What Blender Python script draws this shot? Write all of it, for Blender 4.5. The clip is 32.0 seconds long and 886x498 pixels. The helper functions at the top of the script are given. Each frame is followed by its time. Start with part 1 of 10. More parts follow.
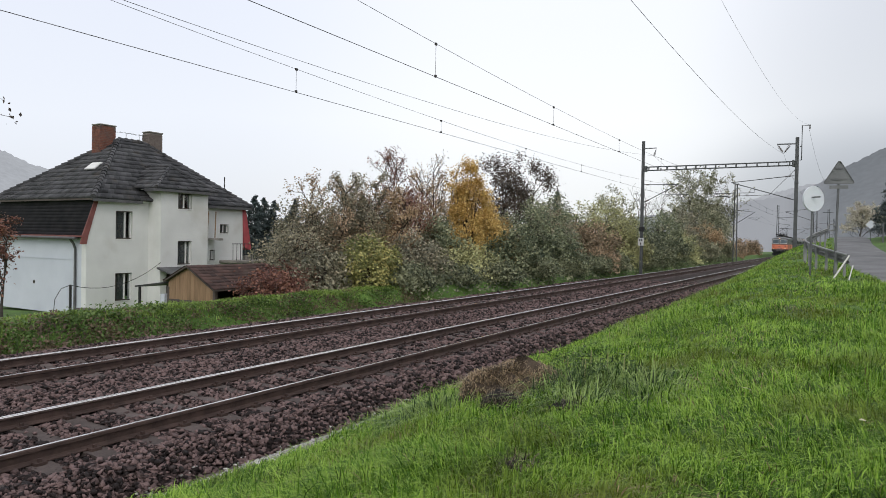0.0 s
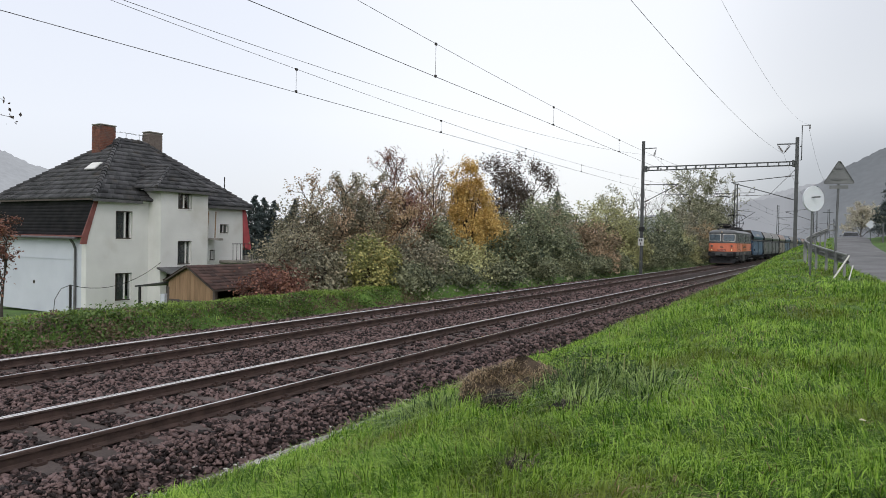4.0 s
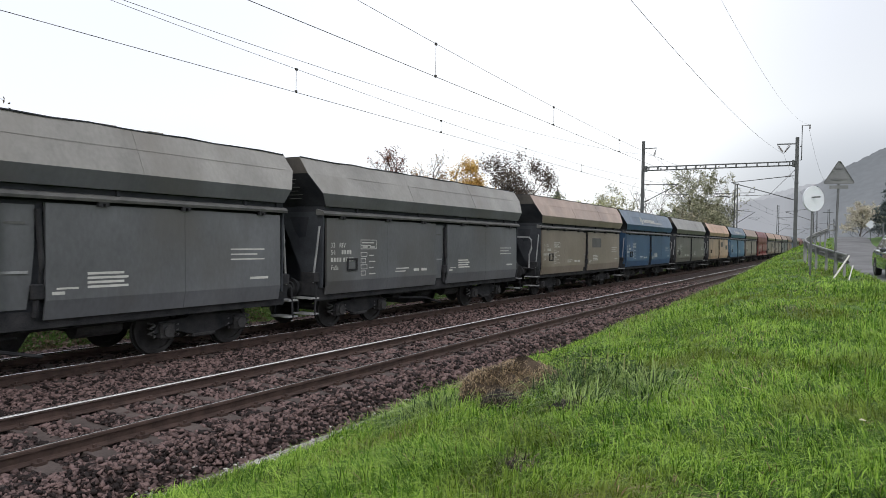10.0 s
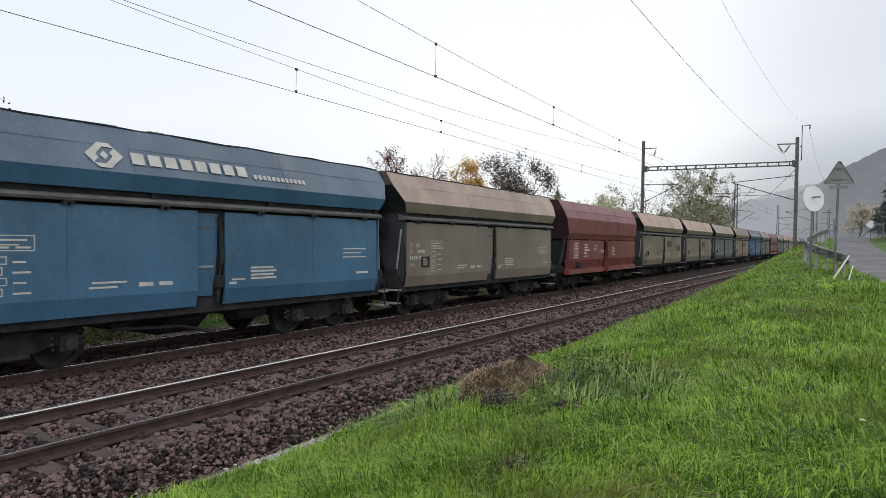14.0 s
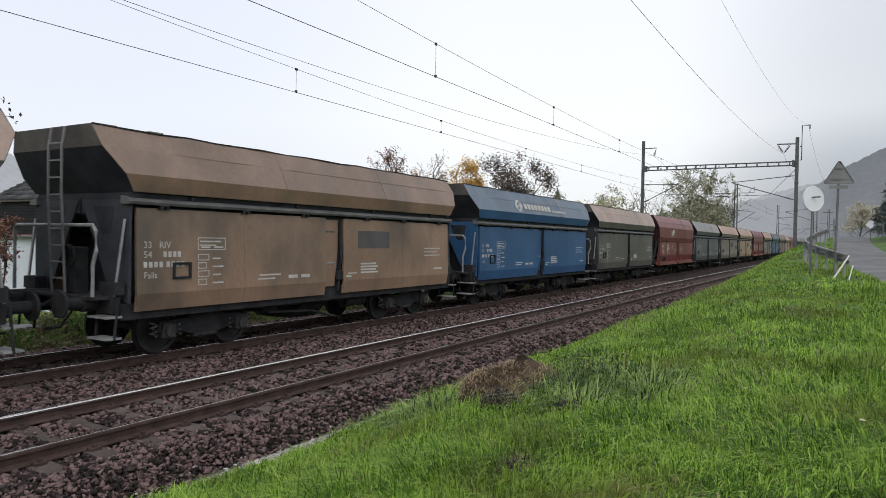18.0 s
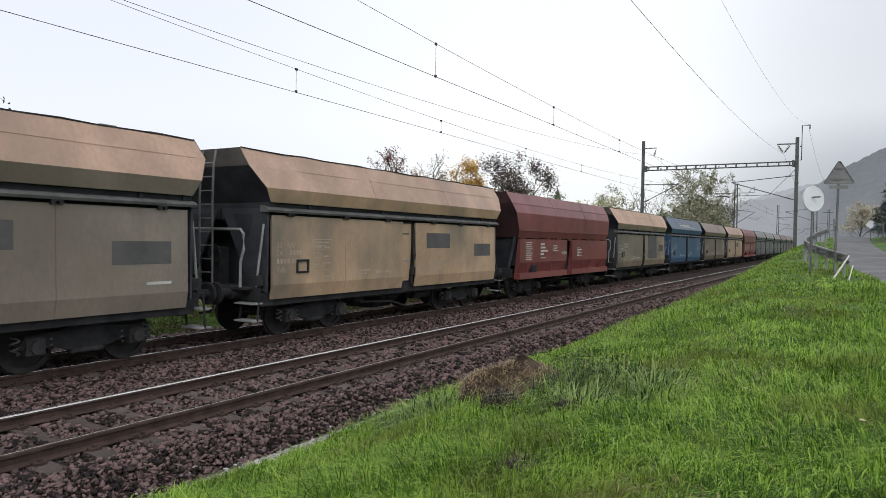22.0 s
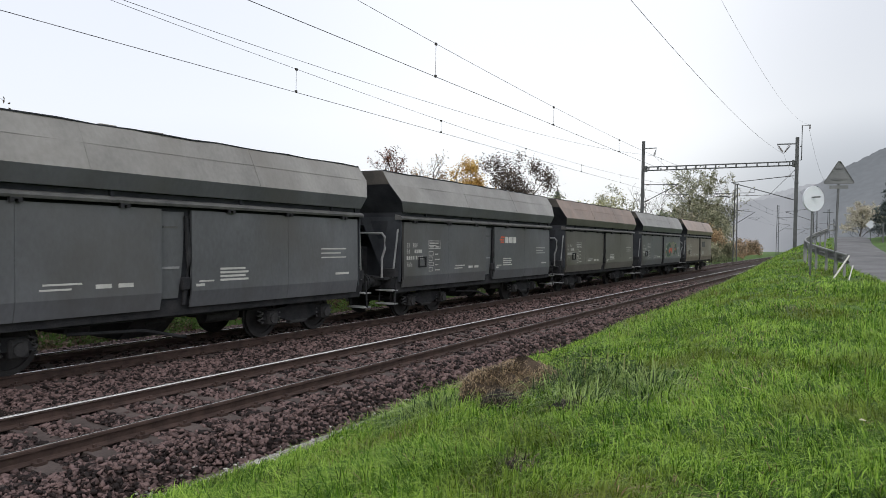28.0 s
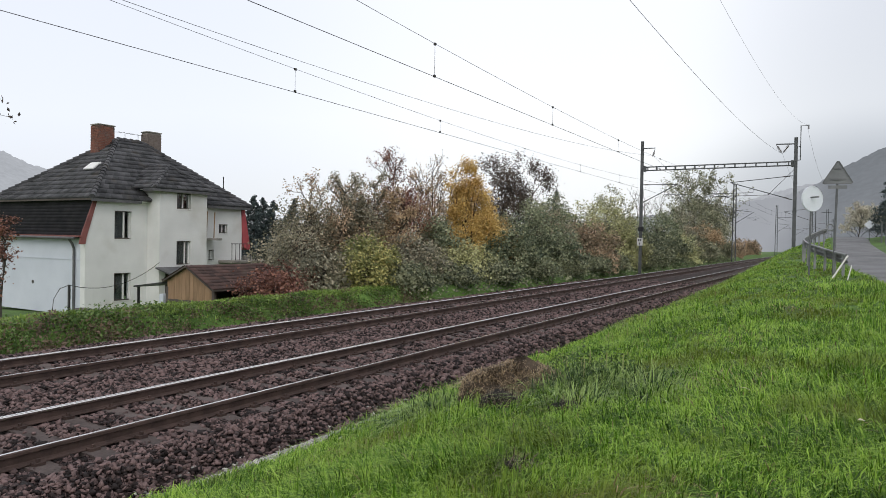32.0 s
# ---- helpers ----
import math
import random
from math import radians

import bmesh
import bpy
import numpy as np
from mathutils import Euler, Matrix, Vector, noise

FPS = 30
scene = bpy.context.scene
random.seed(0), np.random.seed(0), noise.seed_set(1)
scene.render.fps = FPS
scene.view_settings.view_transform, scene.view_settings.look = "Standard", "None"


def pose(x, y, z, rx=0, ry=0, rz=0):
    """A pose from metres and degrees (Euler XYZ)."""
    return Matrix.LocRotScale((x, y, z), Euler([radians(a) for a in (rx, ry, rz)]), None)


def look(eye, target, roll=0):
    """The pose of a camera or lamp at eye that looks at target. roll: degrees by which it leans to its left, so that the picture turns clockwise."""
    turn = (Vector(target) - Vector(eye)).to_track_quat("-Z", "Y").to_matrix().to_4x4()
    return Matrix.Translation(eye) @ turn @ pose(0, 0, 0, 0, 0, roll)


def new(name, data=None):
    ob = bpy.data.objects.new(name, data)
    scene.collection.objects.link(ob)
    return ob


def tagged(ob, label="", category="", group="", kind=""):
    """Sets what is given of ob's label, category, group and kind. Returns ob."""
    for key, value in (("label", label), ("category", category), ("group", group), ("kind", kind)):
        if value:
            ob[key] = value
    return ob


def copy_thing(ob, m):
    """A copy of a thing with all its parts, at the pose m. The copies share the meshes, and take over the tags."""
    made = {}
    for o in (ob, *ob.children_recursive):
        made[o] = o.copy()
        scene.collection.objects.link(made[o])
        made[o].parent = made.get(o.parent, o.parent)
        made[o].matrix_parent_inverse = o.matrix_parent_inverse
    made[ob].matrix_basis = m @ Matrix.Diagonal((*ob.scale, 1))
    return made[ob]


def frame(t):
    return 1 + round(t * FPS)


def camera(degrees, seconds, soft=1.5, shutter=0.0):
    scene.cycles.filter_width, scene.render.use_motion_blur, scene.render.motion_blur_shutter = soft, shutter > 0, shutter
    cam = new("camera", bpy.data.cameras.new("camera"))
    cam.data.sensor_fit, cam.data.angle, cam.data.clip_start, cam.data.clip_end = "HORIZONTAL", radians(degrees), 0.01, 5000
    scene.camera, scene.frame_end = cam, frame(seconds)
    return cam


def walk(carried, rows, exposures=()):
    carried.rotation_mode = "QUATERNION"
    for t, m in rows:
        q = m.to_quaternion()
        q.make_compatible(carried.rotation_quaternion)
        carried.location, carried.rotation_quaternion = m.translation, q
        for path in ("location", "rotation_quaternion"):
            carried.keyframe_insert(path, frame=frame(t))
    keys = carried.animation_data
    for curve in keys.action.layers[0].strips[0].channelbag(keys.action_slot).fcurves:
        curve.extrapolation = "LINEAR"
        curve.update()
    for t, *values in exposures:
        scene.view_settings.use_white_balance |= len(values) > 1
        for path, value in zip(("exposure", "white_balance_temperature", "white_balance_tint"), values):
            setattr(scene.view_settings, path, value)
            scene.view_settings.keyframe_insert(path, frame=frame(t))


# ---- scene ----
# camera: on a tripod beside the line, rail heads are z = 0, the line runs along +y
SECONDS = 32.0
EYE = (0.0, 0.0, 2.252)
LENS = 66.167


def aim(turn, tilt, roll):
    a, b = radians(turn), radians(tilt)
    way = Vector((-math.sin(a) * math.cos(b), math.cos(a) * math.cos(b), math.sin(b)))
    return look(EYE, Vector(EYE) + 50 * way, roll)


cam = camera(LENS, SECONDS, soft=0.8, shutter=0.03)
STILL = aim(30.856, -0.84, 1.035)
walk(cam, [(0.0, STILL), (31.7, STILL), (31.87, STILL), (32.0, aim(30.775, -0.84, 1.035))],
     exposures=[(0.0, 0.0), (7.0, 0.0), (8.0, 0.12), (9.0, 0.2), (10.0, 0.2), (12.0, 0.23), (13.0, 0.1), (14.0, 0.06), (18.0, 0.0), (19.0, 0.03), (20.0, 0.19), (21.0, 0.14), (22.0, 0.06), (23.0, 0.17), (24.0, 0.06), (30.0, 0.06), (32.0, 0.05)])

# light: a bright overcast autumn sky, thin mist low over the valley
SUN_UP, SUN_TURN = 38.0, 150.0
sky_world = bpy.data.worlds.new("overcast_sky")
scene.world = sky_world
sky_world.use_nodes = True


def build_sky():
    nt = sky_world.node_tree
    nt.nodes.clear()
    n = nt.nodes.new
    out, bg = n("ShaderNodeOutputWorld"), n("ShaderNodeBackground")
    sky = n("ShaderNodeTexSky")
    sky.sky_type, sky.sun_disc = "NISHITA", False
    sky.sun_elevation, sky.sun_rotation = radians(SUN_UP), radians(SUN_TURN)
    sky.air_density, sky.dust_density = 1.0, 2.0
    dim = n("ShaderNodeMix")
    dim.data_type, dim.blend_type = "RGBA", "MULTIPLY"
    dim.inputs[0].default_value = 1.0
    dim.inputs[7].default_value = (0.10, 0.10, 0.10, 1)
    nt.links.new(sky.outputs[0], dim.inputs[6])
    # cloud deck: white overhead, greyer mist near the skyline, faint soft cloud
    coord, sep = n("ShaderNodeTexCoord"), n("ShaderNodeSeparateXYZ")
    nt.links.new(coord.outputs["Generated"], sep.inputs[0])
    up = n("ShaderNodeValToRGB")
    e = up.color_ramp.elements
    e[0].position, e[0].color = 0.0, (0.90, 0.915, 0.94, 1)
    e[1].position, e[1].color = 0.30, (1.02, 1.04, 1.09, 1)
    mid = up.color_ramp.elements.new(0.075)
    mid.color = (0.97, 0.98, 1.0, 1)
    mid = up.color_ramp.elements.new(0.16)
    mid.color = (1.05, 1.06, 1.08, 1)
    puff = n("ShaderNodeTexNoise")
    puff.inputs["Scale"].default_value, puff.inputs["Detail"].default_value = 2.2, 4
    nt.links.new(coord.outputs["Generated"], puff.inputs["Vector"])
    lift = n("ShaderNodeMath")
    lift.operation = "MULTIPLY_ADD"
    lift.inputs[1].default_value = 0.10
    nt.links.new(puff.outputs["Fac"], lift.inputs[0])
    nt.links.new(sep.outputs["Z"], lift.inputs[2])
    low = n("ShaderNodeMath")
    low.operation = "SUBTRACT"
    low.inputs[1].default_value = 0.05
    nt.links.new(lift.outputs[0], low.inputs[0])
    nt.links.new(low.outputs[0], up.inputs["Fac"])
    # a broad bank of greyer cloud over the eastern hillside
    bank, fade, grey = n("ShaderNodeVectorMath"), n("ShaderNodeMapRange"), n("ShaderNodeMix")
    bank.operation = "DOT_PRODUCT"
    bank.inputs[1].default_value = (0.26, 0.955, 0.14)
    nt.links.new(coord.outputs["Generated"], bank.inputs[0]), nt.links.new(bank.outputs["Value"], fade.inputs[0])
    fade.interpolation_type = "SMOOTHERSTEP"
    fade.inputs[1].default_value, fade.inputs[2].default_value, fade.inputs[4].default_value = 0.86, 1.0, 0.5
    grey.data_type, grey.blend_type = "RGBA", "MULTIPLY"
    grey.inputs[7].default_value = (0.44, 0.46, 0.50, 1)
    nt.links.new(fade.outputs[0], grey.inputs[0]), nt.links.new(up.outputs["Color"], grey.inputs[6])
    # mist lying low in the valley where the line runs out of sight
    vale, thin, veil = n("ShaderNodeVectorMath"), n("ShaderNodeMapRange"), n("ShaderNodeMix")
    vale.operation = "DOT_PRODUCT"
    vale.inputs[1].default_value = (0.03, 0.9992, 0.025)
    tall, unit = n("ShaderNodeVectorMath"), n("ShaderNodeVectorMath")
    tall.operation, unit.operation = "MULTIPLY", "NORMALIZE"
    tall.inputs[1].default_value = (1.0, 1.0, 1.9)
    nt.links.new(coord.outputs["Generated"], tall.inputs[0]), nt.links.new(tall.outputs["Vector"], unit.inputs[0])
    nt.links.new(unit.outputs["Vector"], vale.inputs[0]), nt.links.new(vale.outputs["Value"], thin.inputs[0])
    thin.interpolation_type = "SMOOTHERSTEP"
    thin.inputs[1].default_value, thin.inputs[2].default_value, thin.inputs[4].default_value = 0.945, 1.0, 0.8
    veil.data_type, veil.blend_type = "RGBA", "MULTIPLY"
    veil.inputs[7].default_value = (0.55, 0.565, 0.60, 1)
    nt.links.new(thin.outputs[0], veil.inputs[0]), nt.links.new(grey.outputs[2], veil.inputs[6])
    # the sky dims and turns bluer towards the west
    west, ease, blue = n("ShaderNodeVectorMath"), n("ShaderNodeMapRange"), n("ShaderNodeMix")
    west.operation = "DOT_PRODUCT"
    west.inputs[1].default_value = (-0.93, 0.30, 0.21)
    nt.links.new(coord.outputs["Generated"], west.inputs[0]), nt.links.new(west.outputs["Value"], ease.inputs[0])
    ease.interpolation_type = "SMOOTHERSTEP"
    ease.inputs[1].default_value, ease.inputs[2].default_value = 0.70, 1.0
    blue.data_type, blue.blend_type = "RGBA", "MULTIPLY"
    blue.inputs[7].default_value = (0.86, 0.88, 0.935, 1)
    nt.links.new(ease.outputs[0], blue.inputs[0]), nt.links.new(veil.outputs[2], blue.inputs[6])
    mix = n("ShaderNodeMix")
    mix.data_type = "RGBA"
    mix.inputs[0].default_value = 0.86
    nt.links.new(dim.outputs[2], mix.inputs[6])
    nt.links.new(blue.outputs[2], mix.inputs[7])
    nt.links.new(mix.outputs[2], bg.inputs["Color"])
    bg.inputs["Strength"].default_value = 1.05
    nt.links.new(bg.outputs[0], out.inputs["Surface"])


build_sky()
sun_data = bpy.data.lights.new("sun", "SUN")
sun_data.energy, sun_data.angle, sun_data.color = 0.8, radians(25), (1.0, 0.96, 0.9)
sun = new("sun", sun_data)
sa, se = radians(SUN_TURN), radians(SUN_UP)
sun.matrix_basis = look((0, 0, 60), Vector((0, 0, 60)) - Vector((math.sin(sa) * math.cos(se), math.cos(sa) * math.cos(se), math.sin(se))))
scene.view_settings.exposure = 0.0


# ---------------------------------------------------------------- materials
def surface(name, dark, light, scale=6.0, rough=0.75, metal=0.0, bump=0.2, fine=40.0, spots=None, spot_at=0.62, spot_scale=1.3, per_island=0.0, per_object=0.0, glow=None, coat=0.0, stretch=None, spec=0.5):
    """Two tones in noise at two scales, an optional third tone in patches, and fine relief."""
    m = bpy.data.materials.new(name)
    m.use_nodes = True
    nt = m.node_tree
    bsdf = nt.nodes["Principled BSDF"]
    n, ln = nt.nodes.new, nt.links.new
    coord = n("ShaderNodeTexCoord")
    vec = coord.outputs["Object"]
    if stretch:
        mp = n("ShaderNodeMapping")
        mp.inputs["Scale"].default_value = stretch
        ln(vec, mp.inputs["Vector"])
        vec = mp.outputs["Vector"]
    big, small = n("ShaderNodeTexNoise"), n("ShaderNodeTexNoise")
    big.inputs["Scale"].default_value, big.inputs["Detail"].default_value = scale, 5
    small.inputs["Scale"].default_value, small.inputs["Detail"].default_value = fine, 3
    ln(vec, big.inputs["Vector"]), ln(vec, small.inputs["Vector"])
    add = n("ShaderNodeMath")
    add.operation = "MULTIPLY_ADD"
    add.inputs[1].default_value = 0.35
    ln(small.outputs["Fac"], add.inputs[0]), ln(big.outputs["Fac"], add.inputs[2])
    value = add.outputs[0]
    if per_island or per_object:
        src = n("ShaderNodeNewGeometry").outputs["Random Per Island"] if per_island else n("ShaderNodeObjectInfo").outputs["Random"]
        more = n("ShaderNodeMath")
        more.operation = "MULTIPLY_ADD"
        more.inputs[1].default_value = per_island or per_object
        ln(src, more.inputs[0]), ln(value, more.inputs[2])
        less = n("ShaderNodeMath")
        less.operation = "SUBTRACT"
        less.inputs[1].default_value = (per_island or per_object) / 2
        ln(more.outputs[0], less.inputs[0])
        value = less.outputs[0]
    ramp = n("ShaderNodeValToRGB")
    e = ramp.color_ramp.elements
    e[0].position, e[0].color = 0.42, (*dark, 1)
    e[1].position, e[1].color = 0.92, (*light, 1)
    ln(value, ramp.inputs["Fac"])
    col = ramp.outputs["Color"]
    if spots:
        patch, gate, mx = n("ShaderNodeTexNoise"), n("ShaderNodeValToRGB"), n("ShaderNodeMix")
        patch.inputs["Scale"].default_value, patch.inputs["Detail"].default_value = spot_scale, 6
        ln(vec, patch.inputs["Vector"]), ln(patch.outputs["Fac"], gate.inputs["Fac"])
        gate.color_ramp.elements[0].position, gate.color_ramp.elements[1].position = spot_at - 0.08, spot_at + 0.12
        mx.data_type = "RGBA"
        mx.inputs[7].default_value = (*spots, 1)
        ln(gate.outputs["Color"], mx.inputs[0]), ln(col, mx.inputs[6])
        col = mx.outputs[2]
    ln(col, bsdf.inputs["Base Color"])
    bsdf.inputs["Roughness"].default_value, bsdf.inputs["Metallic"].default_value = rough, metal
    bsdf.inputs["Specular IOR Level"].default_value = spec
    if coat:
        bsdf.inputs["Coat Weight"].default_value = coat
    if bump:
        b = n("ShaderNodeBump")
        b.inputs["Strength"].default_value, b.inputs["Distance"].default_value = bump, 0.02
        ln(small.outputs["Fac"], b.inputs["Height"]), ln(b.outputs["Normal"], bsdf.inputs["Normal"])
    if glow:
        bsdf.inputs["Emission Color"].default_value = (*glow[:3], 1)
        bsdf.inputs["Emission Strength"].default_value = glow[3]
    return m


def leafy(name, a, b, c, through_light=0.35, scale=0.6, by_leaf=0.5, gloss=0.3, patch=None):
    """Leaves: three tones by leaf and by clump, partly translucent."""
    m = bpy.data.materials.new(name)
    m.use_nodes = True
    nt = m.node_tree
    n, ln = nt.nodes.new, nt.links.new
    bsdf, out = nt.nodes["Principled BSDF"], nt.nodes["Material Output"]
    geo, coord, noise_node = n("ShaderNodeNewGeometry"), n("ShaderNodeTexCoord"), n("ShaderNodeTexNoise")
    noise_node.inputs["Scale"].default_value, noise_node.inputs["Detail"].default_value = scale, 3
    ln(coord.outputs["Object"], noise_node.inputs["Vector"])
    add = n("ShaderNodeMath")
    add.operation = "MULTIPLY_ADD"
    add.inputs[1].default_value = by_leaf
    ln(geo.outputs["Random Per Island"], add.inputs[0]), ln(noise_node.outputs["Fac"], add.inputs[2])
    ramp = n("ShaderNodeValToRGB")
    e = ramp.color_ramp.elements
    e[0].position, e[0].color = 0.36 + 0.1 * by_leaf, (*a, 1)
    e[1].position, e[1].color = 0.58 + 0.8 * by_leaf, (*c, 1)
    ramp.color_ramp.elements.new(0.48 + 0.45 * by_leaf).color = (*b, 1)
    ln(add.outputs[0], ramp.inputs["Fac"])
    col = ramp.outputs["Color"]
    if patch:
        # worn and yellowing patches, a stride or two wide
        spot, gate, mix = n("ShaderNodeTexNoise"), n("ShaderNodeMapRange"), n("ShaderNodeMix")
        spot.inputs["Scale"].default_value, spot.inputs["Detail"].default_value = 0.75, 5
        gate.inputs[1].default_value, gate.inputs[2].default_value, gate.inputs[4].default_value = 0.50, 0.68, 0.75
        mix.data_type = "RGBA"
        mix.inputs[7].default_value = (*patch, 1)
        ln(coord.outputs["Object"], spot.inputs["Vector"]), ln(spot.outputs["Fac"], gate.inputs[0]), ln(gate.outputs[0], mix.inputs[0]), ln(col, mix.inputs[6])
        col = mix.outputs[2]
    ln(col, bsdf.inputs["Base Color"])
    bsdf.inputs["Roughness"].default_value = 0.5
    bsdf.inputs["Specular IOR Level"].default_value = gloss
    tr, mx = n("ShaderNodeBsdfTranslucent"), n("ShaderNodeMixShader")
    ln(col, tr.inputs["Color"])
    mx.inputs[0].default_value = through_light
    ln(bsdf.outputs[0], mx.inputs[1]), ln(tr.outputs[0], mx.inputs[2]), ln(mx.outputs[0], out.inputs["Surface"])
    return m


def glassy(name, tint=(0.02, 0.025, 0.03), rough=0.06):
    m = bpy.data.materials.new(name)
    m.use_nodes = True
    b = m.node_tree.nodes["Principled BSDF"]
    b.inputs["Base Color"].default_value = (*tint, 1)
    b.inputs["Roughness"].default_value = rough
    b.inputs["Specular IOR Level"].default_value = 0.6
    b.inputs["Transmission Weight"].default_value = 0.0
    return m


def see_through(name, gloss=0.16):
    """A thin clear pane: mostly transparent, with a mirror's share."""
    m = bpy.data.materials.new(name)
    m.use_nodes = True
    nt = m.node_tree
    n, ln = nt.nodes.new, nt.links.new
    a, b, mx = n("ShaderNodeBsdfTransparent"), n("ShaderNodeBsdfGlossy"), n("ShaderNodeMixShader")
    a.inputs["Color"].default_value = (0.86, 0.89, 0.9, 1)
    b.inputs["Roughness"].default_value = 0.03
    mx.inputs[0].default_value = gloss
    ln(a.outputs[0], mx.inputs[1]), ln(b.outputs[0], mx.inputs[2]), ln(mx.outputs[0], nt.nodes["Material Output"].inputs["Surface"])
    return m


def shining(name, col, strength):
    m = bpy.data.materials.new(name)
    m.use_nodes = True
    b = m.node_tree.nodes["Principled BSDF"]
    b.inputs["Base Color"].default_value = (*col, 1)
    b.inputs["Emission Color"].default_value = (*col, 1)
    b.inputs["Emission Strength"].default_value = strength
    return m


M_SOIL = surface("soil_and_turf", (0.036, 0.076, 0.010), (0.085, 0.165, 0.024), 0.8, 0.95, bump=0.6, fine=25, spots=(0.05, 0.062, 0.02), spot_at=0.63, spot_scale=0.7)
M_GRASS = leafy("grass_blades", (0.015, 0.050, 0.004), (0.098, 0.226, 0.016), (0.35, 0.52, 0.09), 0.28, 1.3, 0.75, 0.16, patch=(0.145, 0.165, 0.028))
M_TALL = leafy("rank_grass_blades", (0.009, 0.027, 0.005), (0.040, 0.10, 0.014), (0.31, 0.42, 0.13), 0.22, 1.6, 0.95)
M_BANK = leafy("bank_grass_blades", (0.11, 0.18, 0.028), (0.22, 0.33, 0.062), (0.36, 0.46, 0.14), 0.35, 0.9)
M_STRAW = leafy("dry_grass", (0.10, 0.07, 0.04), (0.22, 0.15, 0.085), (0.40, 0.30, 0.18), 0.2, 1.5)
# near-black straw; at the heap's foot it paints the hollow's shade
M_HEAPDARK = leafy("dark_straw_and_shade", (0.010, 0.008, 0.006), (0.035, 0.026, 0.019), (0.22, 0.17, 0.12), 0.1, 2.5, 1.1)
M_HEAPSTRAW = leafy("matted_dead_grass", (0.042, 0.031, 0.021), (0.25, 0.18, 0.112), (0.46, 0.35, 0.22), 0.15, 2.5, 0.8)
M_BALLAST = surface("ballast_bed", (0.010, 0.0072, 0.0068), (0.062, 0.045, 0.042), 14, 0.95, bump=1.0, fine=30, spec=0.2)
M_STONE = surface("ballast_stone", (0.015, 0.0100, 0.0098), (0.180, 0.121, 0.116), 3, 0.8, bump=0.3, fine=60, per_island=0.95, spec=0.3)
M_PALESTONE = surface("pale_gravel", (0.20, 0.19, 0.18), (0.55, 0.53, 0.50), 5, 0.9, bump=0.3, fine=60, per_island=0.5)
M_RAILSIDE = surface("rusty_rail_steel", (0.033, 0.020, 0.017), (0.090, 0.056, 0.047), 5, 0.8, 0.2, bump=0.3, fine=50)
M_RAILHEAD = surface("polished_rail_head", (0.64, 0.62, 0.60), (0.80, 0.78, 0.76), 3, 0.24, 1.0, bump=0.03, fine=30)
M_SLEEPER = surface("worn_concrete_sleeper", (0.044, 0.033, 0.030), (0.110, 0.084, 0.078), 4, 0.9, bump=0.4, fine=45, per_object=0.3)
M_UNDER = surface("grimy_running_gear", (0.012, 0.013, 0.016), (0.040, 0.040, 0.043), 4, 0.9, 0.0, 0.4, 40, spec=0.2)
M_ASPHALT = surface("worn_asphalt", (0.085, 0.085, 0.088), (0.17, 0.17, 0.175), 0.9, 0.85, bump=0.3, fine=60, spots=(0.06, 0.06, 0.062), spot_at=0.66, spot_scale=0.4)


# ---------------------------------------------------------------- mesh helpers
def part(name, bm, material, parent=None, label="", smooth=False):
    me = bpy.data.meshes.new(name)
    bm.to_mesh(me)
    bm.free()
    return hang(name, me, material, parent, label, smooth)


def hang(name, me, material, parent=None, label="", smooth=False):
    if material is not None:
        me.materials.append(material)
    if smooth:
        me.shade_smooth()
    ob = new(name, me)
    if parent is not None:
        ob.parent = parent
    if label:
        tagged(ob, label)
    return ob


def again(name, like, parent, m=None):
    """One more object on the mesh of like."""
    ob = new(name, like.data)
    ob.parent = parent
    if m is not None:
        ob.matrix_basis = m
    return ob


def thing(name, label, category, m=None, group="", kind=""):
    ob = new(name)
    ob.empty_display_size = 0.3
    if m is not None:
        ob.matrix_basis = m
    return tagged(ob, label, category, group, kind)


def box(bm, a, b, bevel=0.0, m=None):
    """An upright block between two corners."""
    x0, y0, z0 = a
    x1, y1, z1 = b
    v = [bm.verts.new(q) for q in ((x0, y0, z0), (x1, y0, z0), (x1, y1, z0), (x0, y1, z0), (x0, y0, z1), (x1, y0, z1), (x1, y1, z1), (x0, y1, z1))]
    fs = [bm.faces.new([v[i] for i in f]) for f in ((3, 2, 1, 0), (4, 5, 6, 7), (0, 1, 5, 4), (1, 2, 6, 5), (2, 3, 7, 6), (3, 0, 4, 7))]
    if bevel:
        es = list({e for f in fs for e in f.edges})
        r = bmesh.ops.bevel(bm, geom=es, offset=bevel, segments=1, affect="EDGES", profile=0.5)
        v = list({w for f in r["faces"] for w in f.verts} | {w for w in v if w.is_valid})
    if m is not None:
        bmesh.ops.transform(bm, matrix=m, verts=v)
    return bm


def prism(bm, outline, axis, a, b, cap=True):
    """Extrude an outline from a to b. axis y: outline in (x, z); axis x: (y, z); axis z: (x, y)."""
    place = {"y": lambda p, k: (p[0], k, p[1]), "x": lambda p, k: (k, p[0], p[1]), "z": lambda p, k: (p[0], p[1], k)}[axis]
    va = [bm.verts.new(place(p, a)) for p in outline]
    vb = [bm.verts.new(place(p, b)) for p in outline]
    n = len(outline)
    fs = [bm.faces.new((va[i], va[(i + 1) % n], vb[(i + 1) % n], vb[i])) for i in range(n)]
    if cap:
        fs += [bm.faces.new(va[::-1]), bm.faces.new(vb)]
    bmesh.ops.recalc_face_normals(bm, faces=fs)
    return bm


